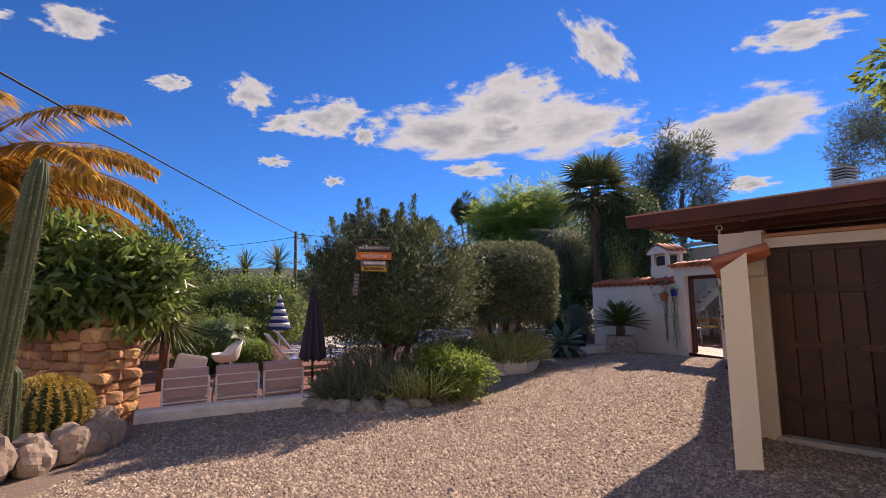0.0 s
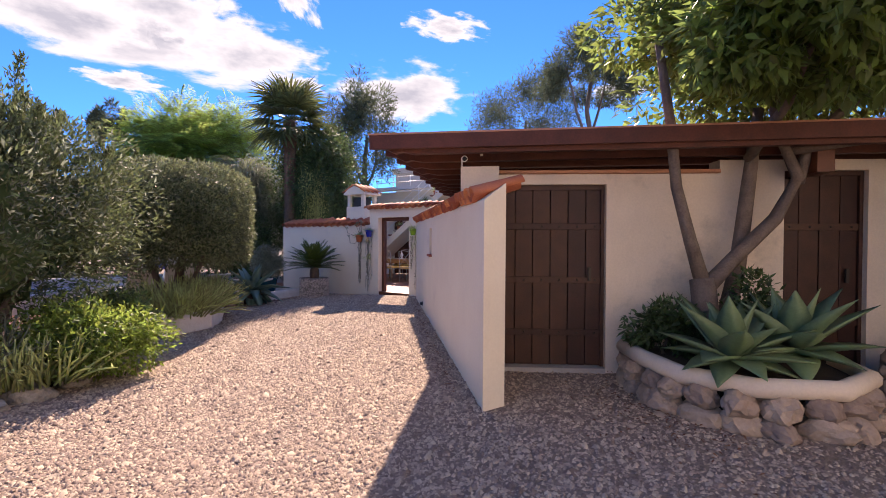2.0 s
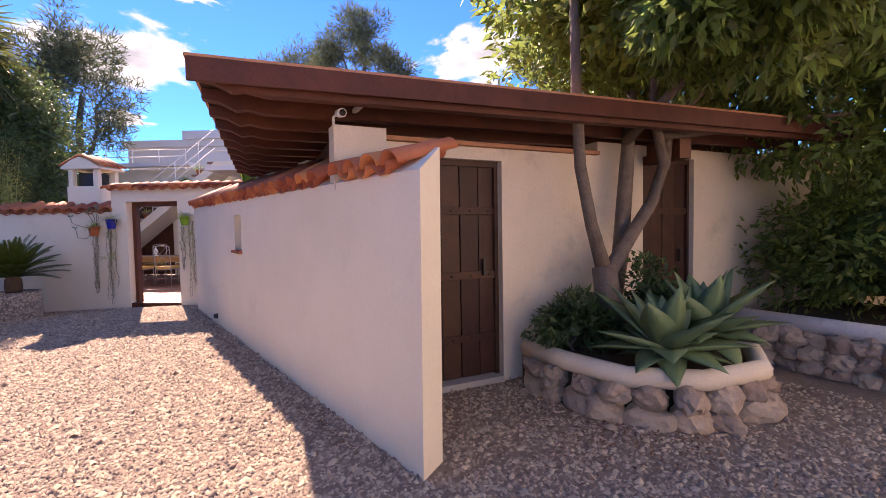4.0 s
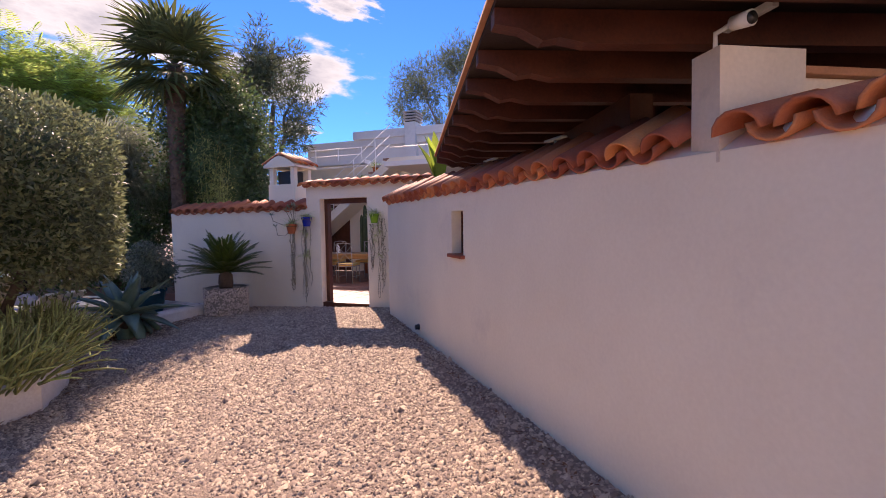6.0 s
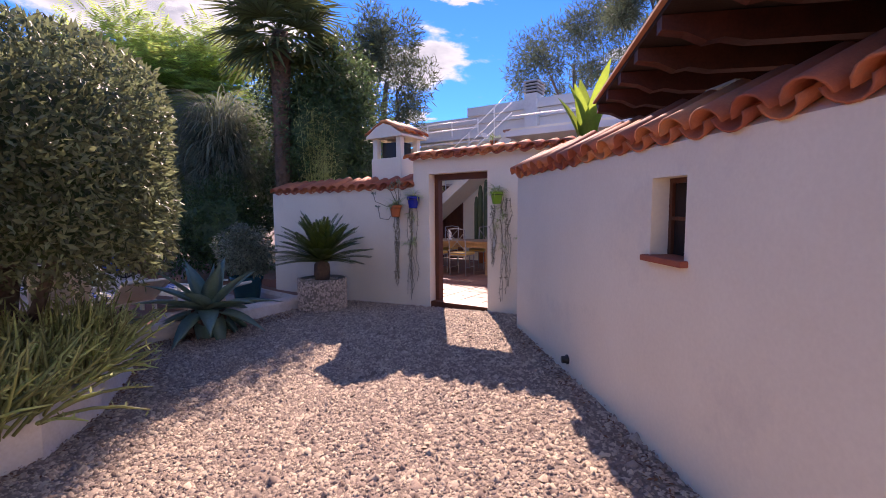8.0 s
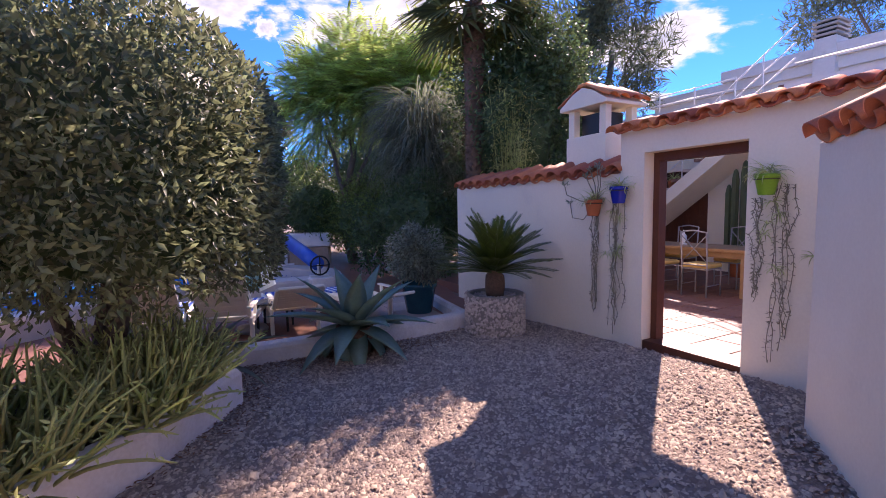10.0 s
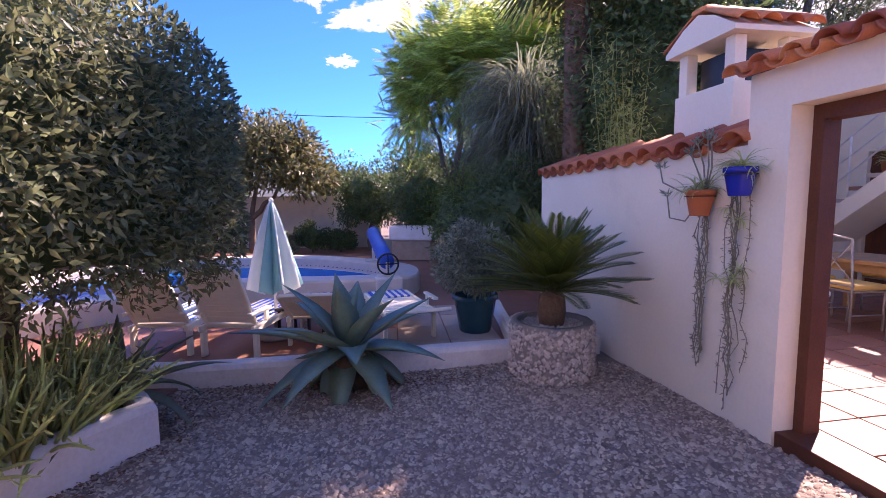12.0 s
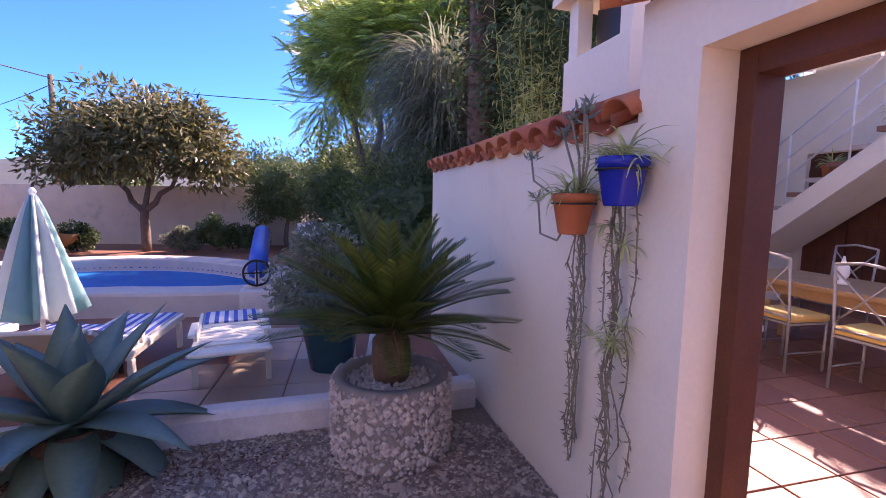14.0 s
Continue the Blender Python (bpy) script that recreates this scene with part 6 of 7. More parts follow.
def side_table(at):
    t = thing("side_table", at, "small slatted table beside the lounger", "table")
    for i in range(5):
        part("slat", boxes((-0.22 + i * 0.09, -0.14 + i * 0.09, -0.22, 0.22, 0.36, 0.38), bevel=0.004), M_iron, t)
    for x in (-0.2, 0.17):
        for y in (-0.2, 0.17):
            part("leg", boxes((x, x + 0.03, y, y + 0.03, 0, 0.36), bevel=0.004), M_iron, t)


side_table((2.06, 14.3, TZ))


def pool_roller():
    t = thing("pool_cover_roller", (2.32, 16.85, 0.2), "rolled blue pool cover on a wheeled stand", "pool cover", rz=115)
    tubes("cover_roll", [([(0, 0, 0.26), (0.6, 0, 0.36), (2.2, 0, 0.62)], [0.13, 0.14, 0.14])], M_rollerblue, t, sides=16)
    part("stand", boxes((-0.1, -0.04, -0.18, 0.18, 0.02, 0.06), (-0.1, -0.04, -0.03, 0.03, 0.06, 0.26), bevel=0.005), M_whitemetal, t)
    part("stand", boxes((2.24, 2.3, -0.18, 0.18, 0.02, 0.06), (2.24, 2.3, -0.03, 0.03, 0.06, 0.62), bevel=0.005), M_whitemetal, t)
    bm = bmesh.new()
    for k in range(20):
        a, b = 2 * math.pi * k / 20, 2 * math.pi * (k + 1) / 20
        q = [bm.verts.new((-0.14 + dx, r * math.cos(c), 0.24 + r * math.sin(c))) for dx in (0, 0.02) for c in (a, b) for r in (0.16, 0.19)]
        bmesh.ops.convex_hull(bm, input=q)
    part("hand_wheel", bm, M_black, t)
    part("spokes", boxes((-0.135, -0.125, -0.17, 0.17, 0.23, 0.25), (-0.135, -0.125, -0.01, 0.01, 0.07, 0.41)), M_black, t)
    part("foot_block", boxes((-0.3, 0.0, -0.22, 0.22, -0.32, 0.018), bevel=0.02), M_kerb, t, "white painted foot block")


pool_roller()


def stone_bench():
    t = thing("stone_well", (1.5, 22.0, TZ), "small stone-faced block with a white top beyond the pool", "garden block")
    part("body", boxes((-0.55, 0.55, -0.35, 0.35, 0, 0.55), bevel=0.02), M_rock, t)
    part("top", boxes((-0.62, 0.62, -0.42, 0.42, 0.552, 0.95), bevel=0.06), M_whiteplastic, t, "white cover")


stone_bench()


def potted(at, r, h, material, label, plant_label, leafmat, crown_r, n, size):
    t = thing("plant_pot", at, label, "pot")
    lathe("pot", [(r * 0.7, 0), (r * 0.74, 0.01), (r, h * 0.86), (r * 1.08, h * 0.88), (r * 1.08, h), (r * 0.94, h), (r * 0.9, h * 0.9), (0.01, h * 0.88)], material, t)
    p = thing("potted_shrub", (at[0], at[1], at[2] + h * 0.86), plant_label, "shrub")
    tubes("stem", [([(0, 0, 0), (0.02, 0, crown_r * 1.2)], [0.02, 0.012])], M_bark, p)
    crown("crown", (0, 0, crown_r * 1.1), (crown_r, crown_r, crown_r), 26, n, size, size * 0.4, leafmat, p, low=-0.8, spread=0.4)


potted((4.06, 14.9, TZ), 0.26, 0.46, M_tealpot, "teal glazed pot on the terrace", "grey-green shrub in a teal pot", L_olive, 0.46, 6500, 0.06)

# pale slabs of the terrace by the loungers, each a piece of its own
slab_me = bpy.data.meshes.new("slab")
_bm = boxes((-0.293, 0.293, -0.293, 0.293, -0.03, 0.0), bevel=0.006)
_bm.to_mesh(slab_me)
_bm.free()
slab_me.materials.append(M_slab)
for i in range(-2, 8):
    for j in range(0, 6):
        p = Vector((1.9, 13.55)) + Vector((0.957, 0.29)) * (i * 0.6) + Vector((-0.29, 0.957)) * (j * 0.6)
        g = (p.x - G0.x) * GN.x + (p.y - G0.y) * GN.y
        k = inside(np.array([p.x]), np.array([p.y]), [(2.5, 13.3), (4.55, 14.05), (4.45, 14.6), (4.2, 16.2), (3.0, 16.0)])[0]
        if k and g < -0.45:
            ob = new("slab", slab_me)
            ob.parent = terrace
            ob.matrix_world = pose(p.x, p.y, TZ + 0.004, rng.normal(0, 0.2), rng.normal(0, 0.2), 16.9)

# ---- the welcome boards ----
def text(parent, body, size, at, material, name="lettering"):
    c = bpy.data.curves.new(name, "FONT")
    c.body, c.size, c.align_x, c.align_y, c.extrude = body, size, "CENTER", "CENTER", 0.002
    tmp = new("tmp_text", c)
    dg = bpy.context.evaluated_depsgraph_get()
    me = bpy.data.meshes.new_from_object(tmp.evaluated_get(dg))
    bpy.data.objects.remove(tmp)
    me.materials.clear()
    me.materials.append(material)
    ob = new(name, me)
    ob.parent = parent
    ob.matrix_local = pose(*at, 90)
    return ob


def welcome_sign():
    t = thing("welcome_sign", (-1.06, 7.35, 0), "stacked wooden welcome boards hung in the tree", "sign", rz=3)
    rows = ((2.3, 0.5, 0.09, M_sign_dark, "willkommen", 0.1, M_letter, 0.0), (2.17, 0.56, 0.12, M_sign_orange, "welcome", 0.115, M_letter, 0.01), (2.055, 0.42, 0.08, M_sign_grey, "", 0.08, M_letter, 0.0), (1.965, 0.4, 0.08, M_sign_yellow, "", 0.07, M_sign_dark, 0.0))
    for z, w, h, m, s, size, lm, tilt in rows:
        b = part("board", boxes((-w / 2, w / 2, -0.012, 0.012, -h / 2, h / 2), bevel=0.005), m, t)
        b.matrix_local = pose(0, 0, z, 0, 1.5, 0)
        if s:
            text(b, s, size, (0, -0.014, 0.005), lm)
        else:
            part("lettering", boxes(*[(x, x + 0.026, -0.016, -0.0125, -0.02, 0.02 if k % 3 else 0.028) for k, x in enumerate(np.arange(-w / 2 + 0.05, w / 2 - 0.06, 0.034))]), lm, b)
    tubes("cord", [([(-0.17, 0, 1.95), (-0.17, 0, 2.42)], 0.004)], M_cable, t, sides=5)
    tubes("cord", [([(0.17, 0, 1.95), (0.17, 0, 2.42)], 0.004)], M_cable, t, sides=5)
    low = part("ladder_board", boxes((-0.04, 0.04, -0.01, 0.01, -0.17, 0.17), bevel=0.004), M_sign_grey, t, "small upright weathered board")
    low.matrix_local = pose(-0.28, 0.0, 1.72, 0, 4, 0)
    for z in (-0.13, -0.07, -0.01, 0.05, 0.11):
        part("rung", boxes((-0.032, 0.032, -0.014, -0.0105, z, z + 0.02)), M_sign_dark, low)
    tubes("hanging_branch", [([(-0.35, 0.02, 2.43), (0.1, 0.08, 2.45), (0.3, 0.9, 2.3), (0.1, 1.4, 1.8)], [0.012, 0.015, 0.02, 0.03])], M_bark, t, sides=8)


welcome_sign()

# ---- roof fittings ----
def camera_cctv():
    t = thing("security_camera", (0, 0, 0), "small white security camera on the wall top", "security camera")
    t.matrix_world = pose(3.2, 5.28, 2.15, 0, 0, -41)
    tubes("bracket", [([(0, 0, 0), (0, 0, 0.06), (0.02, -0.09, 0.072)], 0.01)], M_whitemetal, t)
    tubes("body", [([(0.02, -0.07, 0.072), (0.03, -0.15, 0.062)], [0.028, 0.032])], M_whiteplastic, t, sides=14)
    tubes("lens", [([(0.03, -0.146, 0.062), (0.031, -0.156, 0.061)], 0.024)], M_black, t, sides=14)
    tubes("cable", [([(0, 0, 0.02), (0.1, -0.02, 0.0), (0.16, 0.0, -0.04)], 0.005)], M_cable, t, sides=5)


camera_cctv()


def flood_lamp():
    t = thing("flood_lamp", (0, 0, 0), "slim white floodlight under the roof edge", "lamp")
    t.matrix_world = pose(3.32, 5.1, 2.4, 0, 0, -41)
    part("arm", boxes((-0.015, 0.015, -0.015, 0.015, -0.09, 0.0), (-0.015, 0.015, -0.015, 0.25, -0.1, -0.07)), M_whitemetal, t)
    part("head", boxes((-0.13, 0.13, -0.07, 0.05, 0.0, 0.035), bevel=0.012), M_whiteplastic, t)


flood_lamp()
for px_, py_ in ((4.56, 6.68), (5.17, 7.75)):
    t = thing("lamp_post", (0, 0, 0), "small grey metal bracket standing on the wall", "bracket")
    t.matrix_world = pose(px_, py_, 1.62, 0, 0, 60)
    tubes("rod", [([(0, 0, 0), (0, 0, 0.52)], 0.012)], M_concrete, t)
    part("plate", boxes((-0.13, 0.13, -0.03, 0.03, 0.52, 0.535), bevel=0.003), M_concrete, t)
t = thing("wall_lamp", (0, 0, 0), "small white shaded lamp behind the wall", "lamp")
t.matrix_world = pose(6.31, 7.85, 2.4)
lathe("shade", [(0.1, 0), (0.1, 0.02), (0.05, 0.05), (0.01, 0.06)], M_whiteplastic, t, steps=18)
tubes("stem", [([(0, 0, 0.05), (0, 0, 0.12)], 0.01)], M_concrete, t)


def banana_plant(at):
    t = thing("banana_plant", at, "sunlit yellow-green banana plant behind the wall", "banana plant")
    tubes("stem", [([(0, 0, 0), (0, 0, 2.25)], [0.1, 0.06])], L_banana, t)
    for i in range(9):
        az, el = i * 2.4, 89 - 2.2 * i
        pts = arc_leaf(az, el, 20, rng.uniform(0.95, 1.3), 8, (0, 0, 2.0))
        strips("leaf", [(pts, [0.04, 0.1, 0.17, 0.2, 0.2, 0.18, 0.15, 0.09, 0.01], (0, 0, 1))], L_banana, t, keel=0.3)


banana_plant((7.15, 10.2, 0.0))

# ---- courtyard ----
def in_court(x, y, z=0.0, rz=0):
    return MG @ pose(x, y, z, 0, 0, rz)


cf = part("floor_courtyard", boxes((-1.5, 7.5, 0.3, 7.6, -0.3, -0.01)), M_terra)
cf.matrix_world = MG
tagged(cf, "terracotta tiled courtyard floor", "floor", kind="structure")
tile_me = bpy.data.meshes.new("floor_tile")
_bm = boxes((-0.193, 0.193, -0.193, 0.193, -0.02, 0.0), bevel=0.004)
_bm.to_mesh(tile_me)
_bm.free()
tile_me.materials.append(M_terra)
for i in range(17):
    for j in range(13):
        ob = new("floor_tile", tile_me)
        ob.parent = cf
        ob.matrix_world = in_court(-0.4 + 0.4 * i, 0.52 + 0.4 * j, 0.006) @ pose(0, 0, 0, rng.normal(0, 0.15), rng.normal(0, 0.15))
bw = part("wall_courtyard", boxes((-1.6, -0.4, 6.0, 6.2, -0.3, 3.45), (0.85, 7.6, 6.0, 6.2, -0.3, 3.45), (-0.4, 0.85, 6.0, 6.2, 2.25, 3.45)), M_white)
bw.matrix_world = MG
tagged(bw, "white rendered house wall round the courtyard", "wall", kind="structure")
sw = part("wall_courtyard_side", boxes((0.0, 0.2, 0.27, 3.6, -0.3, 1.8)), M_white)
sw.matrix_world = MG
tagged(sw, "white rendered courtyard side wall", "wall", kind="structure")


def courtyard_door():
    t = thing("door_3", (0, 0, 0), "closed weathered brown wooden double door", "door", kind="structure")
    t.matrix_world = in_court(-0.4, 6.06)
    for k in range(2):
        leaf = part("door_leaf", boxes((k * 0.625 + 0.005, k * 0.625 + 0.62, 0.03, 0.06, 0, 2.24)), M_gatewood, t)
        for i in range(5):
            part("plank", boxes((k * 0.625 + 0.012 + i * 0.121, k * 0.625 + 0.127 + i * 0.121, 0.0, 0.028, 0.02, 2.22), bevel=0.005), M_gatewood, leaf)
        for z in (0.3, 1.1, 1.9):
            part("rail", boxes((k * 0.625 + 0.02, k * 0.625 + 0.6, -0.02, -0.001, z, z + 0.1), bevel=0.004), M_gatewood, leaf)


def terrace_railing():
    t = thing("terrace_railing", (0, 0, 0), "thin white metal railing round the roof terrace", "railing", kind="structure")
    t.matrix_world = in_court(-1.4, 6.1, 3.45)
    for h in (0.22, 0.44, 0.66):
        tubes("rail", [([(0, 0, h), (2.7, 0, h)], 0.014)], M_whitemetal, t, sides=6)
    for k in range(4):
        tubes("post", [([(k * 0.9, 0, 0), (k * 0.9, 0, 0.68)], 0.016)], M_whitemetal, t, sides=6)


terrace_railing()
courtyard_door()


def staircase():
    t = thing("staircase", (0, 0, 0), "white outside staircase with thin white railings", "staircase", kind="structure")
    t.matrix_world = in_court(-0.55, 4.9, 0.45)
    n, rise, run = 14, 0.185, 0.25
    for i in range(n):
        z = 0.45 + i * rise
        part("step", boxes((i * run, (i + 1) * run + 0.02, 0, 0.9, z + rise - 0.06, z + rise), bevel=0.006), M_terra if i % 2 else M_slab, t)
    bm = bmesh.new()
    prof = [(0, 0.45), (n * run, 0.45 + n * rise), (n * run, 0.17 + n * rise), (0.2, 0.28)]
    for y in (-0.03,):
        va = [bm.verts.new((x, y, z)) for x, z in prof]
        vb = [bm.verts.new((x, y + 0.95, z)) for x, z in prof]
        bm.faces.new(va)
        bm.faces.new(vb[::-1])
        for k in range(4):
            bm.faces.new((va[k], vb[k], vb[(k + 1) % 4], va[(k + 1) % 4]))
    part("soffit", bm, M_white, t)
    for k, h in enumerate((0.3, 0.55, 0.85)):
        tubes("rail", [([(0, 0.0, 0.55 + h), (n * run, 0.0, 0.55 + n * rise + h)], 0.014)], M_whitemetal, t, sides=6)
    for i in range(0, n + 1, 3):
        tubes("baluster", [([(i * run, 0, 0.45 + i * rise), (i * run, 0, 1.42 + i * rise)], 0.014)], M_whitemetal, t, sides=6)
    part("landing", boxes((n * run, n * run + 2.6, -0.03, 1.45, 0.3 + n * rise, 0.45 + n * rise)), M_white, t)
    for h in (0.3,):
        tubes("rail", [([(n * run, 0.0, 0.45 + n * rise + h), (n * run + 2.6, 0.0, 0.45 + n * rise + h)], 0.014)], M_whitemetal, t, sides=6)
    part("stair_base", boxes((-0.6, 0.2, 0.0, 0.9, -0.55, 0.45)), M_white, t)


staircase()


def step_pot(i, label):
    x, z = -0.55 + (i + 0.5) * 0.25, 0.9 + (i + 1) * 0.185
    t = thing("plant_pot", (0, 0, 0), label, "pot")
    t.matrix_world = in_court(x, 5.15, z)
    lathe("pot", [(0.07, 0), (0.08, 0.01), (0.1, 0.14), (0.11, 0.14), (0.11, 0.17), (0.02, 0.165)], M_clay, t, steps=18)
    runs = [(arc_leaf(rng.uniform(0, 6.283), rng.uniform(20, 85), rng.uniform(40, 120), rng.uniform(0.18, 0.34), 5, (0, 0, 0.16)), [0.008, 0.014, 0.014, 0.012, 0.008, 0.001], (0, 0, 1)) for _ in range(60)]
    strips("foliage", runs, L_bright if i % 2 else L_succ, t)


for i in (4, 7, 9, 11):
    step_pot(i, "clay pot with a leafy green plant on the stairs")


def dining_table():
    t = thing("dining_table", (0, 0, 0), "pale wooden dining table in the courtyard", "table")
    t.matrix_world = in_court(2.2, 3.5, 0.006)
    part("tabletop", boxes((-1.1, 1.1, -0.42, 0.42, 0.7, 0.75), bevel=0.01), M_pine, t)
    part("apron", boxes((-1.0, 1.0, -0.34, -0.31, 0.6, 0.699), (-1.0, 1.0, 0.31, 0.34, 0.6, 0.699)), M_pine, t)
    for x in (-1.04, 0.95):
        for y in (-0.37, 0.28):
            part("leg", boxes((x, x + 0.09, y, y + 0.09, 0, 0.7), bevel=0.006), M_pine, t)


dining_table()


def iron_chair():
    t = thing("dining_chair", (0, 0, 0), "wrought-iron chair with a yellow seat cushion", "chair", "chairs round the courtyard table")
    for x in (-0.2, 0.2):
        tubes("back_post", [([(x, -0.2, 0), (x, -0.2, 0.5), (x * 1.02, -0.25, 1.02)], 0.012)], M_greyiron, t, sides=6)
        tubes("front_leg", [([(x, 0.2, 0), (x, 0.2, 0.44)], 0.012)], M_greyiron, t, sides=6)
    tubes("top_rail", [([(-0.204, -0.25, 1.02), (0, -0.26, 1.05), (0.204, -0.25, 1.02)], 0.012)], M_greyiron, t, sides=6)
    for bar in [([(-0.2, -0.205, 0.55), (0.2, -0.24, 0.97)], 0.008), ([(0.2, -0.205, 0.55), (-0.2, -0.24, 0.97)], 0.008), ([(-0.2, -0.2, 0.5), (0.2, -0.2, 0.5)], 0.01)]:
        tubes("cross_bar", [bar], M_greyiron, t, sides=5)
    for x in (-0.2, 0.2):
        tubes("stretcher", [([(x, -0.2, 0.18), (x, 0.2, 0.18)], 0.008)], M_greyiron, t, sides=5)
    part("seat_frame", boxes((-0.21, 0.21, -0.21, 0.21, 0.43, 0.45), bevel=0.004), M_greyiron, t)
    part("seat_cushion", boxes((-0.22, 0.22, -0.2, 0.22, 0.452, 0.52), bevel=0.03), M_yellow, t)
    return t


def round_stool():
    t = thing("round_stool", (0, 0, 0), "small round white stool in the sun", "stool")
    t.matrix_world = in_court(2.1, 2.15, 0.006)
    lathe("seat", [(0.19, 0.44), (0.2, 0.45), (0.2, 0.48), (0.18, 0.49)], M_whiteplastic, t, steps=24)
    for a in (45, 135, 225, 315):
        c, q = math.cos(radians(a)), math.sin(radians(a))
        tubes("leg", [([(0.13 * c, 0.13 * q, 0.44), (0.17 * c, 0.17 * q, 0)], 0.014)], M_whitemetal, t, sides=6)


round_stool()
ch = iron_chair()
spots = [(1.35, 2.95, 5), (1.95, 2.9, -4), (2.65, 2.95, 3), (1.5, 4.1, 180), (2.5, 4.1, 176), (3.5, 3.5, 90)]
ch.matrix_world = in_court(spots[0][0], spots[0][1], 0.006, spots[0][2])
for x, y, r in spots[1:]:
    copy_thing(ch, in_court(x, y, 0.006, r))


def lantern():
    t = thing("glass_lantern", (0, 0, 0), "small white lantern on the dining table", "lantern")
    t.matrix_world = in_court(2.0, 3.45, 0.757)
    lathe("base", [(0.06, 0), (0.06, 0.02), (0.02, 0.04), (0.05, 0.08), (0.05, 0.16), (0.02, 0.2), (0.008, 0.26)], M_whiteplastic, t, steps=16)


lantern()


def court_cactus():
    t = thing("candelabra_cactus", (0, 0, 0), "dark green candelabra cactus against the white wall", "cactus")
    t.matrix_world = in_court(1.95, 5.4, 0.0)
    lathe("pot", [(0.2, 0), (0.24, 0.35), (0.26, 0.36), (0.26, 0.4), (0.02, 0.38)], M_clay, t)
    for i, (x, y, h, r) in enumerate(((0, 0, 2.3, 0.085), (0.17, 0.02, 2.1, 0.075), (-0.18, 0, 2.15, 0.075), (0.32, 0.05, 1.8, 0.07), (-0.33, 0.04, 1.85, 0.07), (0.08, -0.12, 1.7, 0.06))):
        ob = ribbed("stem", [(r * 0.8, 0.38), (r, 0.6), (r, h * 0.9), (r * 0.6, h * 0.98), (0.01, h)], 6, 0.3, L_cactus, t, 4)
        ob.location = (x, y, 0)


court_cactus()


def house():
    h = thing("house", (15.7, 27.0, -0.35), "large flat-roofed white house beyond the courtyard", "house", rz=-69)
    part("wall", boxes((0, 22, 0, 9, 0, 6.0)), M_facade, h)
    part("parapet", boxes((-0.15, 22.15, -0.15, 0.15, 6.0, 6.35), (3.0, 22.15, -0.3, 0.3, 6.352, 6.75)), M_facade, h, "white roof parapet")
    for x in (1.5, 5.0, 10.0, 14.0, 18.0):
        w = part("window", boxes((x, x + 1.3, -0.02, 0.05, 3.4, 4.8)), M_glass, h)
        part("window_frame", boxes((x - 0.06, x, -0.05, 0.02, 3.35, 4.85), (x + 1.3, x + 1.36, -0.05, 0.02, 3.35, 4.85), (x, x + 1.3, -0.05, 0.02, 4.8, 4.86), (x + 0.62, x + 0.68, -0.05, -0.021, 3.4, 4.8)), M_whitemetal, w)
        part("sill", boxes((x - 0.1, x + 1.4, -0.12, 0.02, 3.28, 3.34)), M_facade, w)
    c = part("chimney", boxes((5.95, 6.55, -0.35, 0.5, 5.0, 7.0), bevel=0.02), M_facade, h)
    for k in range(4):
        part("chimney_louvre", boxes((5.9, 6.6, -0.4, 0.55, 7.05 + k * 0.14, 7.12 + k * 0.14)), M_concrete, c)
    part("chimney_core", boxes((6.0, 6.5, -0.3, 0.45, 7.0, 7.5)), M_black, c)
    return h


house()
# the first box is the canopy; the second is added to shade the floor
aw = part("awning_and_shade_slab", boxes((3.6, 7.4, 3.2, 6.0, 3.0, 3.12), (-1.4, 1.7, 5.6, 6.0, 3.5, 3.62)), M_facade)
aw.matrix_world = MG @ pose(0, 0, 0)
tagged(aw, "white flat canopy roof, with an added slab shading the courtyard", "canopy", kind="structure")

# ---- beyond the terrace ----
tagged(prism("wall_side", [(8.3, 0.9), (8.5, 0.9), (9.2, -5.0), (9.0, -5.0)], -0.3, 2.3, M_white_old), "plain rendered wall behind the shade shrubs", "wall", kind="structure")
fw = prism("wall_boundary", [(-12, 23.6), (-1.0, 25.3), (-1.0, 25.5), (-12, 23.8)], -0.3, 1.75, M_white_old)
tagged(fw, "cream rendered boundary wall beyond the pool", "wall", kind="structure")
fw2 = prism("wall_boundary_side", [(-12.2, 7.5), (-12.0, 7.5), (-12.0, 23.6), (-12.2, 23.6)], -0.3, 1.6, M_white_old)
tagged(fw2, "cream rendered boundary wall along the garden", "wall", kind="structure")
for x, y in ((-1.9, 24.8), (-0.7, 25.1)):
    t = thing("gate_pillar", (x, y, -0.12), "white gate pillar in the boundary wall", "pillar", kind="structure")
    part("shaft", boxes((-0.16, 0.16, -0.16, 0.16, 0, 1.85), bevel=0.01), M_white, t)
    part("cap", boxes((-0.22, 0.22, -0.22, 0.22, 1.852, 1.95), bevel=0.015), M_white, t)
for x, y, s, m in ((-6.0, 22.6, 0.5, L_dark), (-3.1, 23.0, 0.5, L_olive), (-2.3, 23.4, 0.65, L_dark), (-7.6, 22.3, 0.6, L_dark), (-1.4, 23.6, 0.5, L_dark), (4.9, 20.3, 0.8, L_dark), (5.2, 22.5, 1.6, L_dark), (-10.3, 20.5, 1.3, L_dark)):
    leafy_tree("border_shrub", (x, y, -0.14), "dark leafy shrub in the border beyond the pool", (0, 0, s * 0.75), (s, s * 0.8, s * 0.8), 24, 3500 if s < 1 else 8000, 0.09, m, [(wiggly((0, 0, 0), (0, 0, s * 0.6), 3, 0.02), taper(0.03, 0.02, 4))], "shrub", core=0.6)
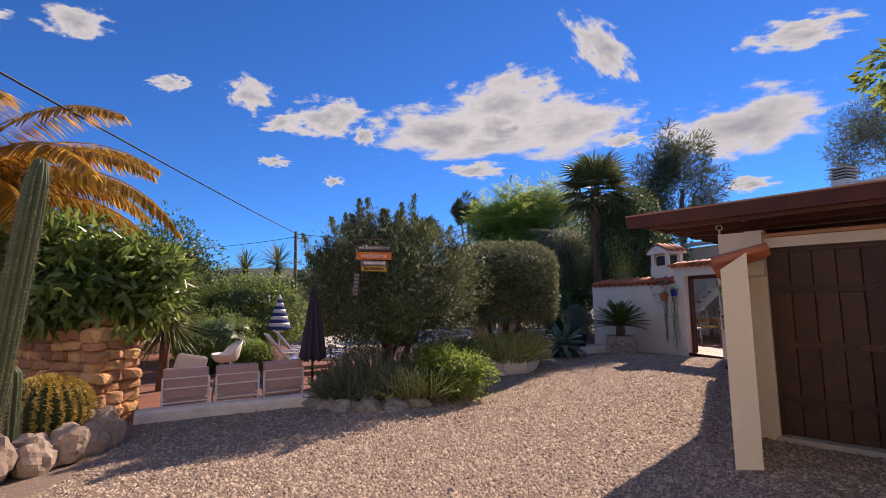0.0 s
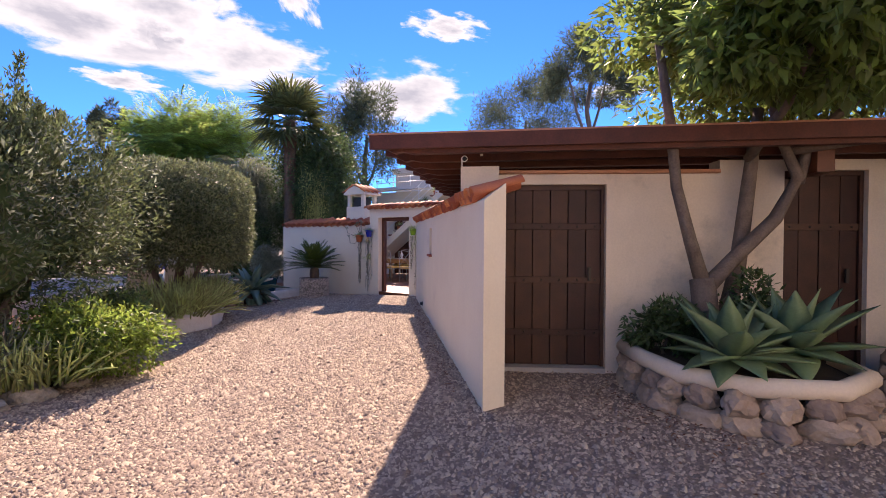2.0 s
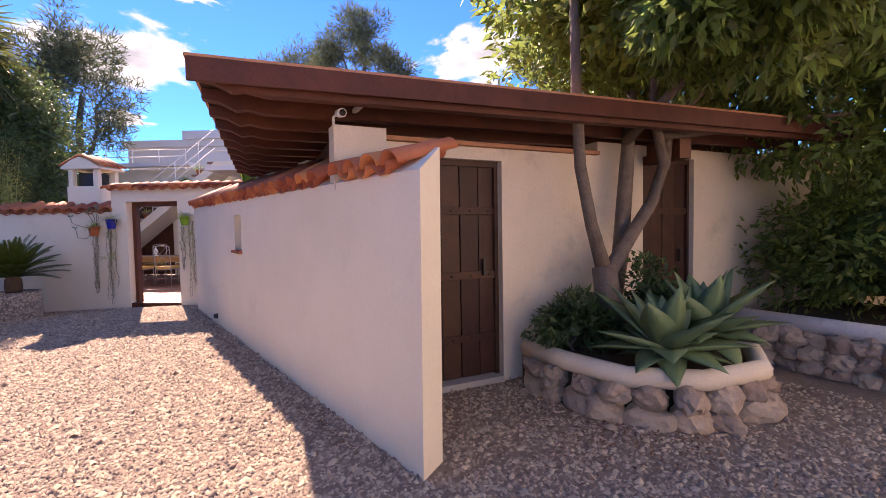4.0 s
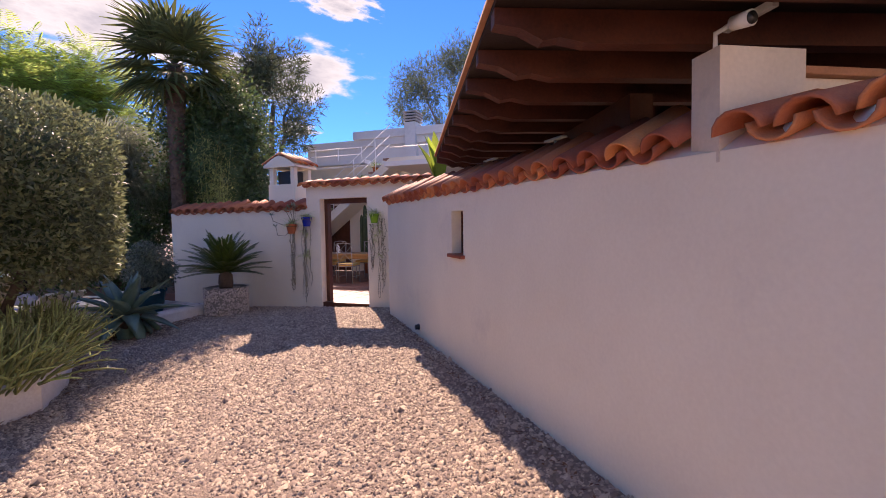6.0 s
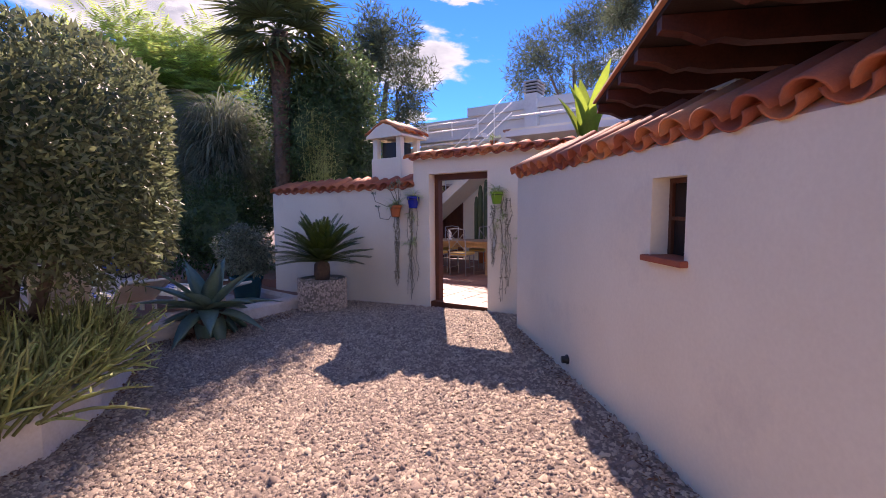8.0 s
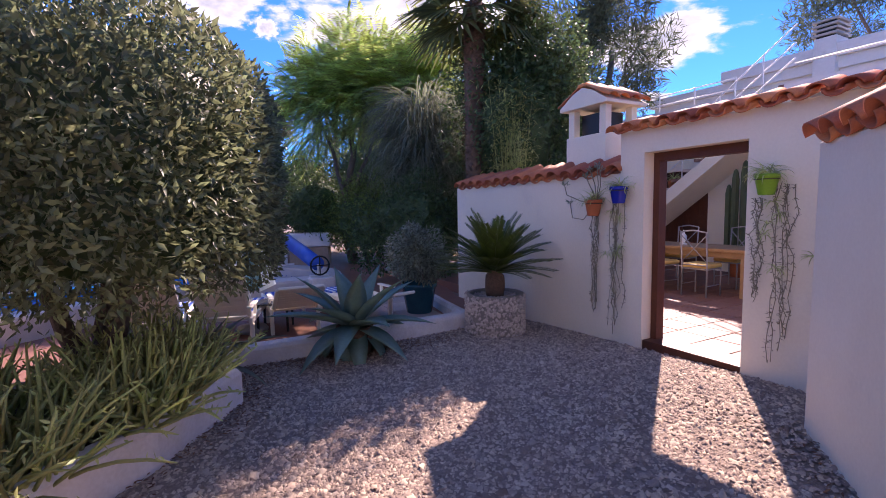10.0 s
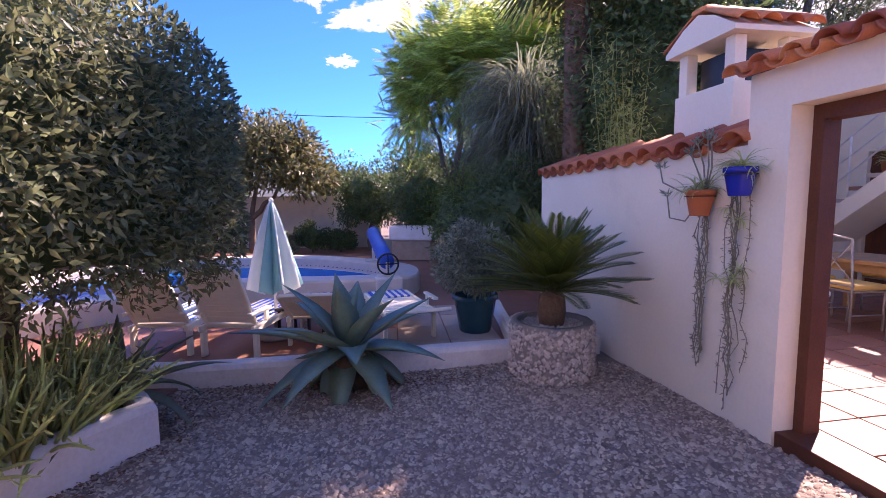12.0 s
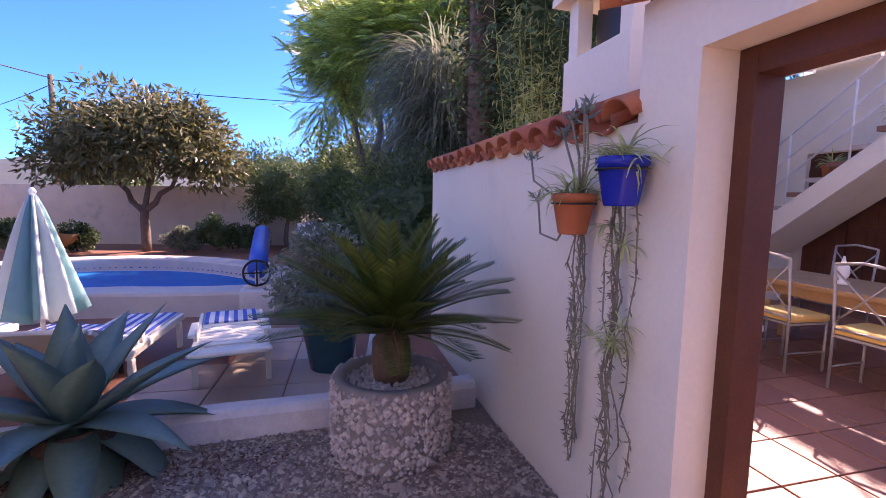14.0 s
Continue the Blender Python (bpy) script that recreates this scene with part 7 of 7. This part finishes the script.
for x, y, s in ((7.8, 21.0, 2.4), (9.5, 24.0, 3.0), (6.2, 26.0, 2.6), (-10.5, 17.0, 2.0), (-8.5, 26.5, 1.6), (3.5, 28.0, 2.6), (-3.5, 29.0, 1.6), (0.2, 28.5, 2.0)):
    leafy_tree("background_tree", (x, y, -0.1), "dense dark green tree closing the garden", (0, 0, s * 1.15), (s, s, s * 1.1), 50, 11000, 0.15, L_dark, [(wiggly((0, 0, 0), (0, 0, s), 4, 0.05), taper(0.14, 0.07, 5))], core=0.62)


def wicker_seat():
    t = thing("wicker_seat", (-6.3, 22.0, -0.12), "low round wicker seat with an orange cushion", "seat")
    lathe("bowl", [(0.25, 0.1), (0.45, 0.16), (0.68, 0.34), (0.75, 0.5), (0.72, 0.52), (0.6, 0.36), (0.3, 0.24), (0.02, 0.22)], M_pine, t, steps=28)
    lathe("cushion", [(0.4, 0.3), (0.52, 0.36), (0.5, 0.46), (0.3, 0.52), (0.02, 0.53)], M_sign_orange, t, "orange round cushion", steps=24)
    for a in (30, 150, 270):
        c, q = math.cos(radians(a)), math.sin(radians(a))
        tubes("leg", [([(0.3 * c, 0.3 * q, 0.14), (0.42 * c, 0.42 * q, 0)], 0.02)], M_pine, t, sides=6)


wicker_seat()


def utility_pole():
    t = thing("utility_pole", (-8.4, 24.55, -0.15), "thin weathered utility pole with cables", "utility pole")
    tubes("post", [([(0, 0, 0), (0, 0, 5.35)], [0.11, 0.08])], M_bark, t)
    part("insulator", boxes((-0.09, 0.09, -0.03, 0.03, 5.05, 5.11), bevel=0.01), M_black, t)


utility_pole()


def cable(a, b, sag, label, r=0.014):
    a, b = Vector(a), Vector(b)
    pts = [a.lerp(b, k / 24) + Vector((0, 0, -sag * 4 * (k / 24) * (1 - k / 24))) for k in range(25)]
    tagged(tubes("overhead_cable", [(pts, r)], M_cable, sides=5), label, "cable")


cable((-8.4, 24.55, 5.1), (-4.2, -4.0, 4.3), 0.12, "black overhead cable from the utility pole", 0.018)
cable((-8.4, 24.55, 5.05), (14.0, 31.5, 5.8), 0.6, "black overhead cable from the utility pole")
cable((-8.4, 24.55, 4.9), (-30, 36.0, 6.0), 0.5, "black overhead cable from the utility pole")


def hills():
    verts, faces = [], []
    n = 90
    for i in range(n + 1):
        a = radians(60 + 110 * i / n)
        for j, r in enumerate((330, 430, 520)):
            h = (0, 1, 1.15)[j] * (26 + 20 * noise.noise((i * 0.08, 3.1, 0)) + 5 * noise.noise((i * 0.4, 1.0, j)))
            verts.append((r * math.cos(a), r * math.sin(a), -1 + max(0, h)))
    for i in range(n):
        for j in range(2):
            faces.append((i * 3 + j, i * 3 + j + 1, (i + 1) * 3 + j + 1, (i + 1) * 3 + j))
    tagged(raw("backdrop_hills", verts, faces, M_hill, smooth=True), "hazy wooded hills on the horizon", "hills", kind="structure")


hills()


# fallen leaves along the planter, the kerb and the bed
def leaf_litter():
    pts = []
    for (x0, y0), (x1, y1), n, sp in (((1.45, 10.2), (2.15, 11.6), 900, 0.16), ((2.1, 11.6), (2.2, 12.6), 700, 0.2), ((1.9, 12.65), (4.3, 13.4), 800, 0.12), ((-1.6, 6.95), (0.6, 8.4), 500, 0.15), ((2.75, 4.9), (5.9, 10.2), 350, 0.05), ((3.5, 3.0), (4.2, 4.0), 400, 0.3)):
        f = rng.random(n)
        pts.append(np.stack([x0 + (x1 - x0) * f + rng.normal(0, sp, n), y0 + (y1 - y0) * f + rng.normal(0, sp, n)], 1))
    p = np.concatenate(pts)
    z = np.array([gz(x, y) for x, y in p]) + 0.022
    base = np.column_stack([p, z])
    a = rng.uniform(0, 6.283, len(p))
    way = np.column_stack([np.cos(a), np.sin(a), rng.normal(0, 0.2, len(p))])
    up = np.column_stack([rng.normal(0, 0.3, (len(p), 2)), np.ones(len(p))])
    ob = leaves("leaf_litter", base, way, up, rng.uniform(0.025, 0.05, len(p)), 0.014, mat("dead_leaf", (0.24, 0.1, 0.05), (0.14, 0.06, 0.035), 0.8, 5, 60, 0, island=0.4))
    tagged(ob, "dry brown fallen leaves on the gravel", "leaf litter", kind="stuff")


leaf_litter()


# ---- clouds: soft sheets of vapour far off ----
def cloud_material(seed):
    m = bpy.data.materials.new("cloud")
    m.use_nodes = True
    N, L = m.node_tree.nodes, m.node_tree.links
    N.remove(N["Principled BSDF"])
    co = N.new("ShaderNodeTexCoord")
    n1 = N.new("ShaderNodeTexNoise")
    n1.noise_dimensions = "4D"
    n1.inputs["W"].default_value = seed * 3.7
    n1.inputs["Scale"].default_value, n1.inputs["Detail"].default_value, n1.inputs["Roughness"].default_value = 2.3, 9, 0.58
    L.new(co.outputs["Object"], n1.inputs["Vector"])
    ln = N.new("ShaderNodeVectorMath")
    ln.operation = "LENGTH"
    L.new(co.outputs["Object"], ln.inputs[0])
    s = N.new("ShaderNodeMath")
    s.operation = "MULTIPLY_ADD"
    s.inputs[1].default_value, s.inputs[2].default_value = -0.5, 0.06
    L.new(ln.outputs["Value"], s.inputs[0])
    d = N.new("ShaderNodeMath")
    d.operation = "ADD"
    L.new(s.outputs[0], d.inputs[0])
    L.new(n1.outputs["Fac"], d.inputs[1])
    al = N.new("ShaderNodeMapRange")
    al.interpolation_type = "SMOOTHSTEP"
    al.inputs[1].default_value, al.inputs[2].default_value = 0.15, 0.34
    L.new(d.outputs[0], al.inputs[0])
    th = N.new("ShaderNodeMapRange")
    th.inputs[1].default_value, th.inputs[2].default_value = 0.3, 0.62
    L.new(d.outputs[0], th.inputs[0])
    mx = N.new("ShaderNodeMix")
    mx.data_type = "RGBA"
    mx.inputs[6].default_value, mx.inputs[7].default_value = (0.9, 0.98, 1.05, 1), (0.5, 0.57, 0.68, 1)
    L.new(th.outputs[0], mx.inputs[0])
    em, tr, ms = N.new("ShaderNodeEmission"), N.new("ShaderNodeBsdfTransparent"), N.new("ShaderNodeMixShader")
    em.inputs["Strength"].default_value = CLOUD
    L.new(mx.outputs[2], em.inputs["Color"])
    L.new(al.outputs[0], ms.inputs[0])
    L.new(tr.outputs[0], ms.inputs[1])
    L.new(em.outputs[0], ms.inputs[2])
    L.new(ms.outputs[0], N["Material Output"].inputs[0])
    return m


CLOUD = 0.35


def cloud(az, el, w, h, seed, roll=0):
    """A sheet of vapour at az degrees from +y to the right, el degrees up, w and h degrees across."""
    R = 1500.0 + 30 * seed
    a, e = radians(az), radians(el)
    c = Vector((math.sin(a) * math.cos(e), math.cos(a) * math.cos(e), math.sin(e))) * R
    bm = bmesh.new()
    bmesh.ops.create_grid(bm, x_segments=1, y_segments=1, size=1.0)
    ob = part("backdrop_cloud", bm, cloud_material(seed))
    turn = look(c, (0, 0, 0)) @ pose(0, 0, 0, 0, 0, roll)
    ob.matrix_world = turn @ Matrix.Diagonal((R * math.tan(radians(w / 2)) * 1.22, R * math.tan(radians(h / 2)) * 1.22, 1, 1))
    tagged(ob, "white fair-weather cloud sheet with its own glow", "cloud", kind="structure")


for row in ((-2.5, 20.5, 15, 6.5, 1, 3), (6.5, 23.8, 13, 7, 2, -8), (14.5, 20.8, 15, 6.5, 3, 2), (18.5, 28.0, 4.5, 10, 4, -38), (33.5, 17.6, 17, 7.5, 5, 4), (20.5, 17.9, 5, 2, 6, 0),
            (-16, 21.6, 9, 4.6, 7, -8), (-25, 23.2, 5, 4, 8, 0), (-21, 20.6, 7, 2, 9, -10), (2.7, 15.8, 7, 2.2, 10, 0), (-41.5, 26.3, 6, 3.2, 11, -10), (-33.2, 22.9, 4, 1.8, 12, -8),
            (38, 24.8, 9, 3, 13, 8), (-22.2, 16.2, 3.6, 1.4, 14, 0), (-15.2, 14.3, 2.6, 1.2, 15, 0), (32.5, 11.5, 5, 2, 16, 0), (-49, 25, 5, 2, 17, 0), (-11.5, 19.8, 3, 2.4, 18, 0), (58, 17, 8, 2, 19, 0), (6.5, 20.4, 31, 7.5, 20, 0)):
    cloud(*row)
# added unseen clouds round the rest of the sky; their glow lifts the fill
for k in range(30):
    cloud(72 + 7.6 * k, (20, 31, 24, 46, 27, 62)[k % 6], 15 + 3 * (k % 4), 7 + 2 * (k % 3), 30 + k, 6 * (k % 5) - 12)
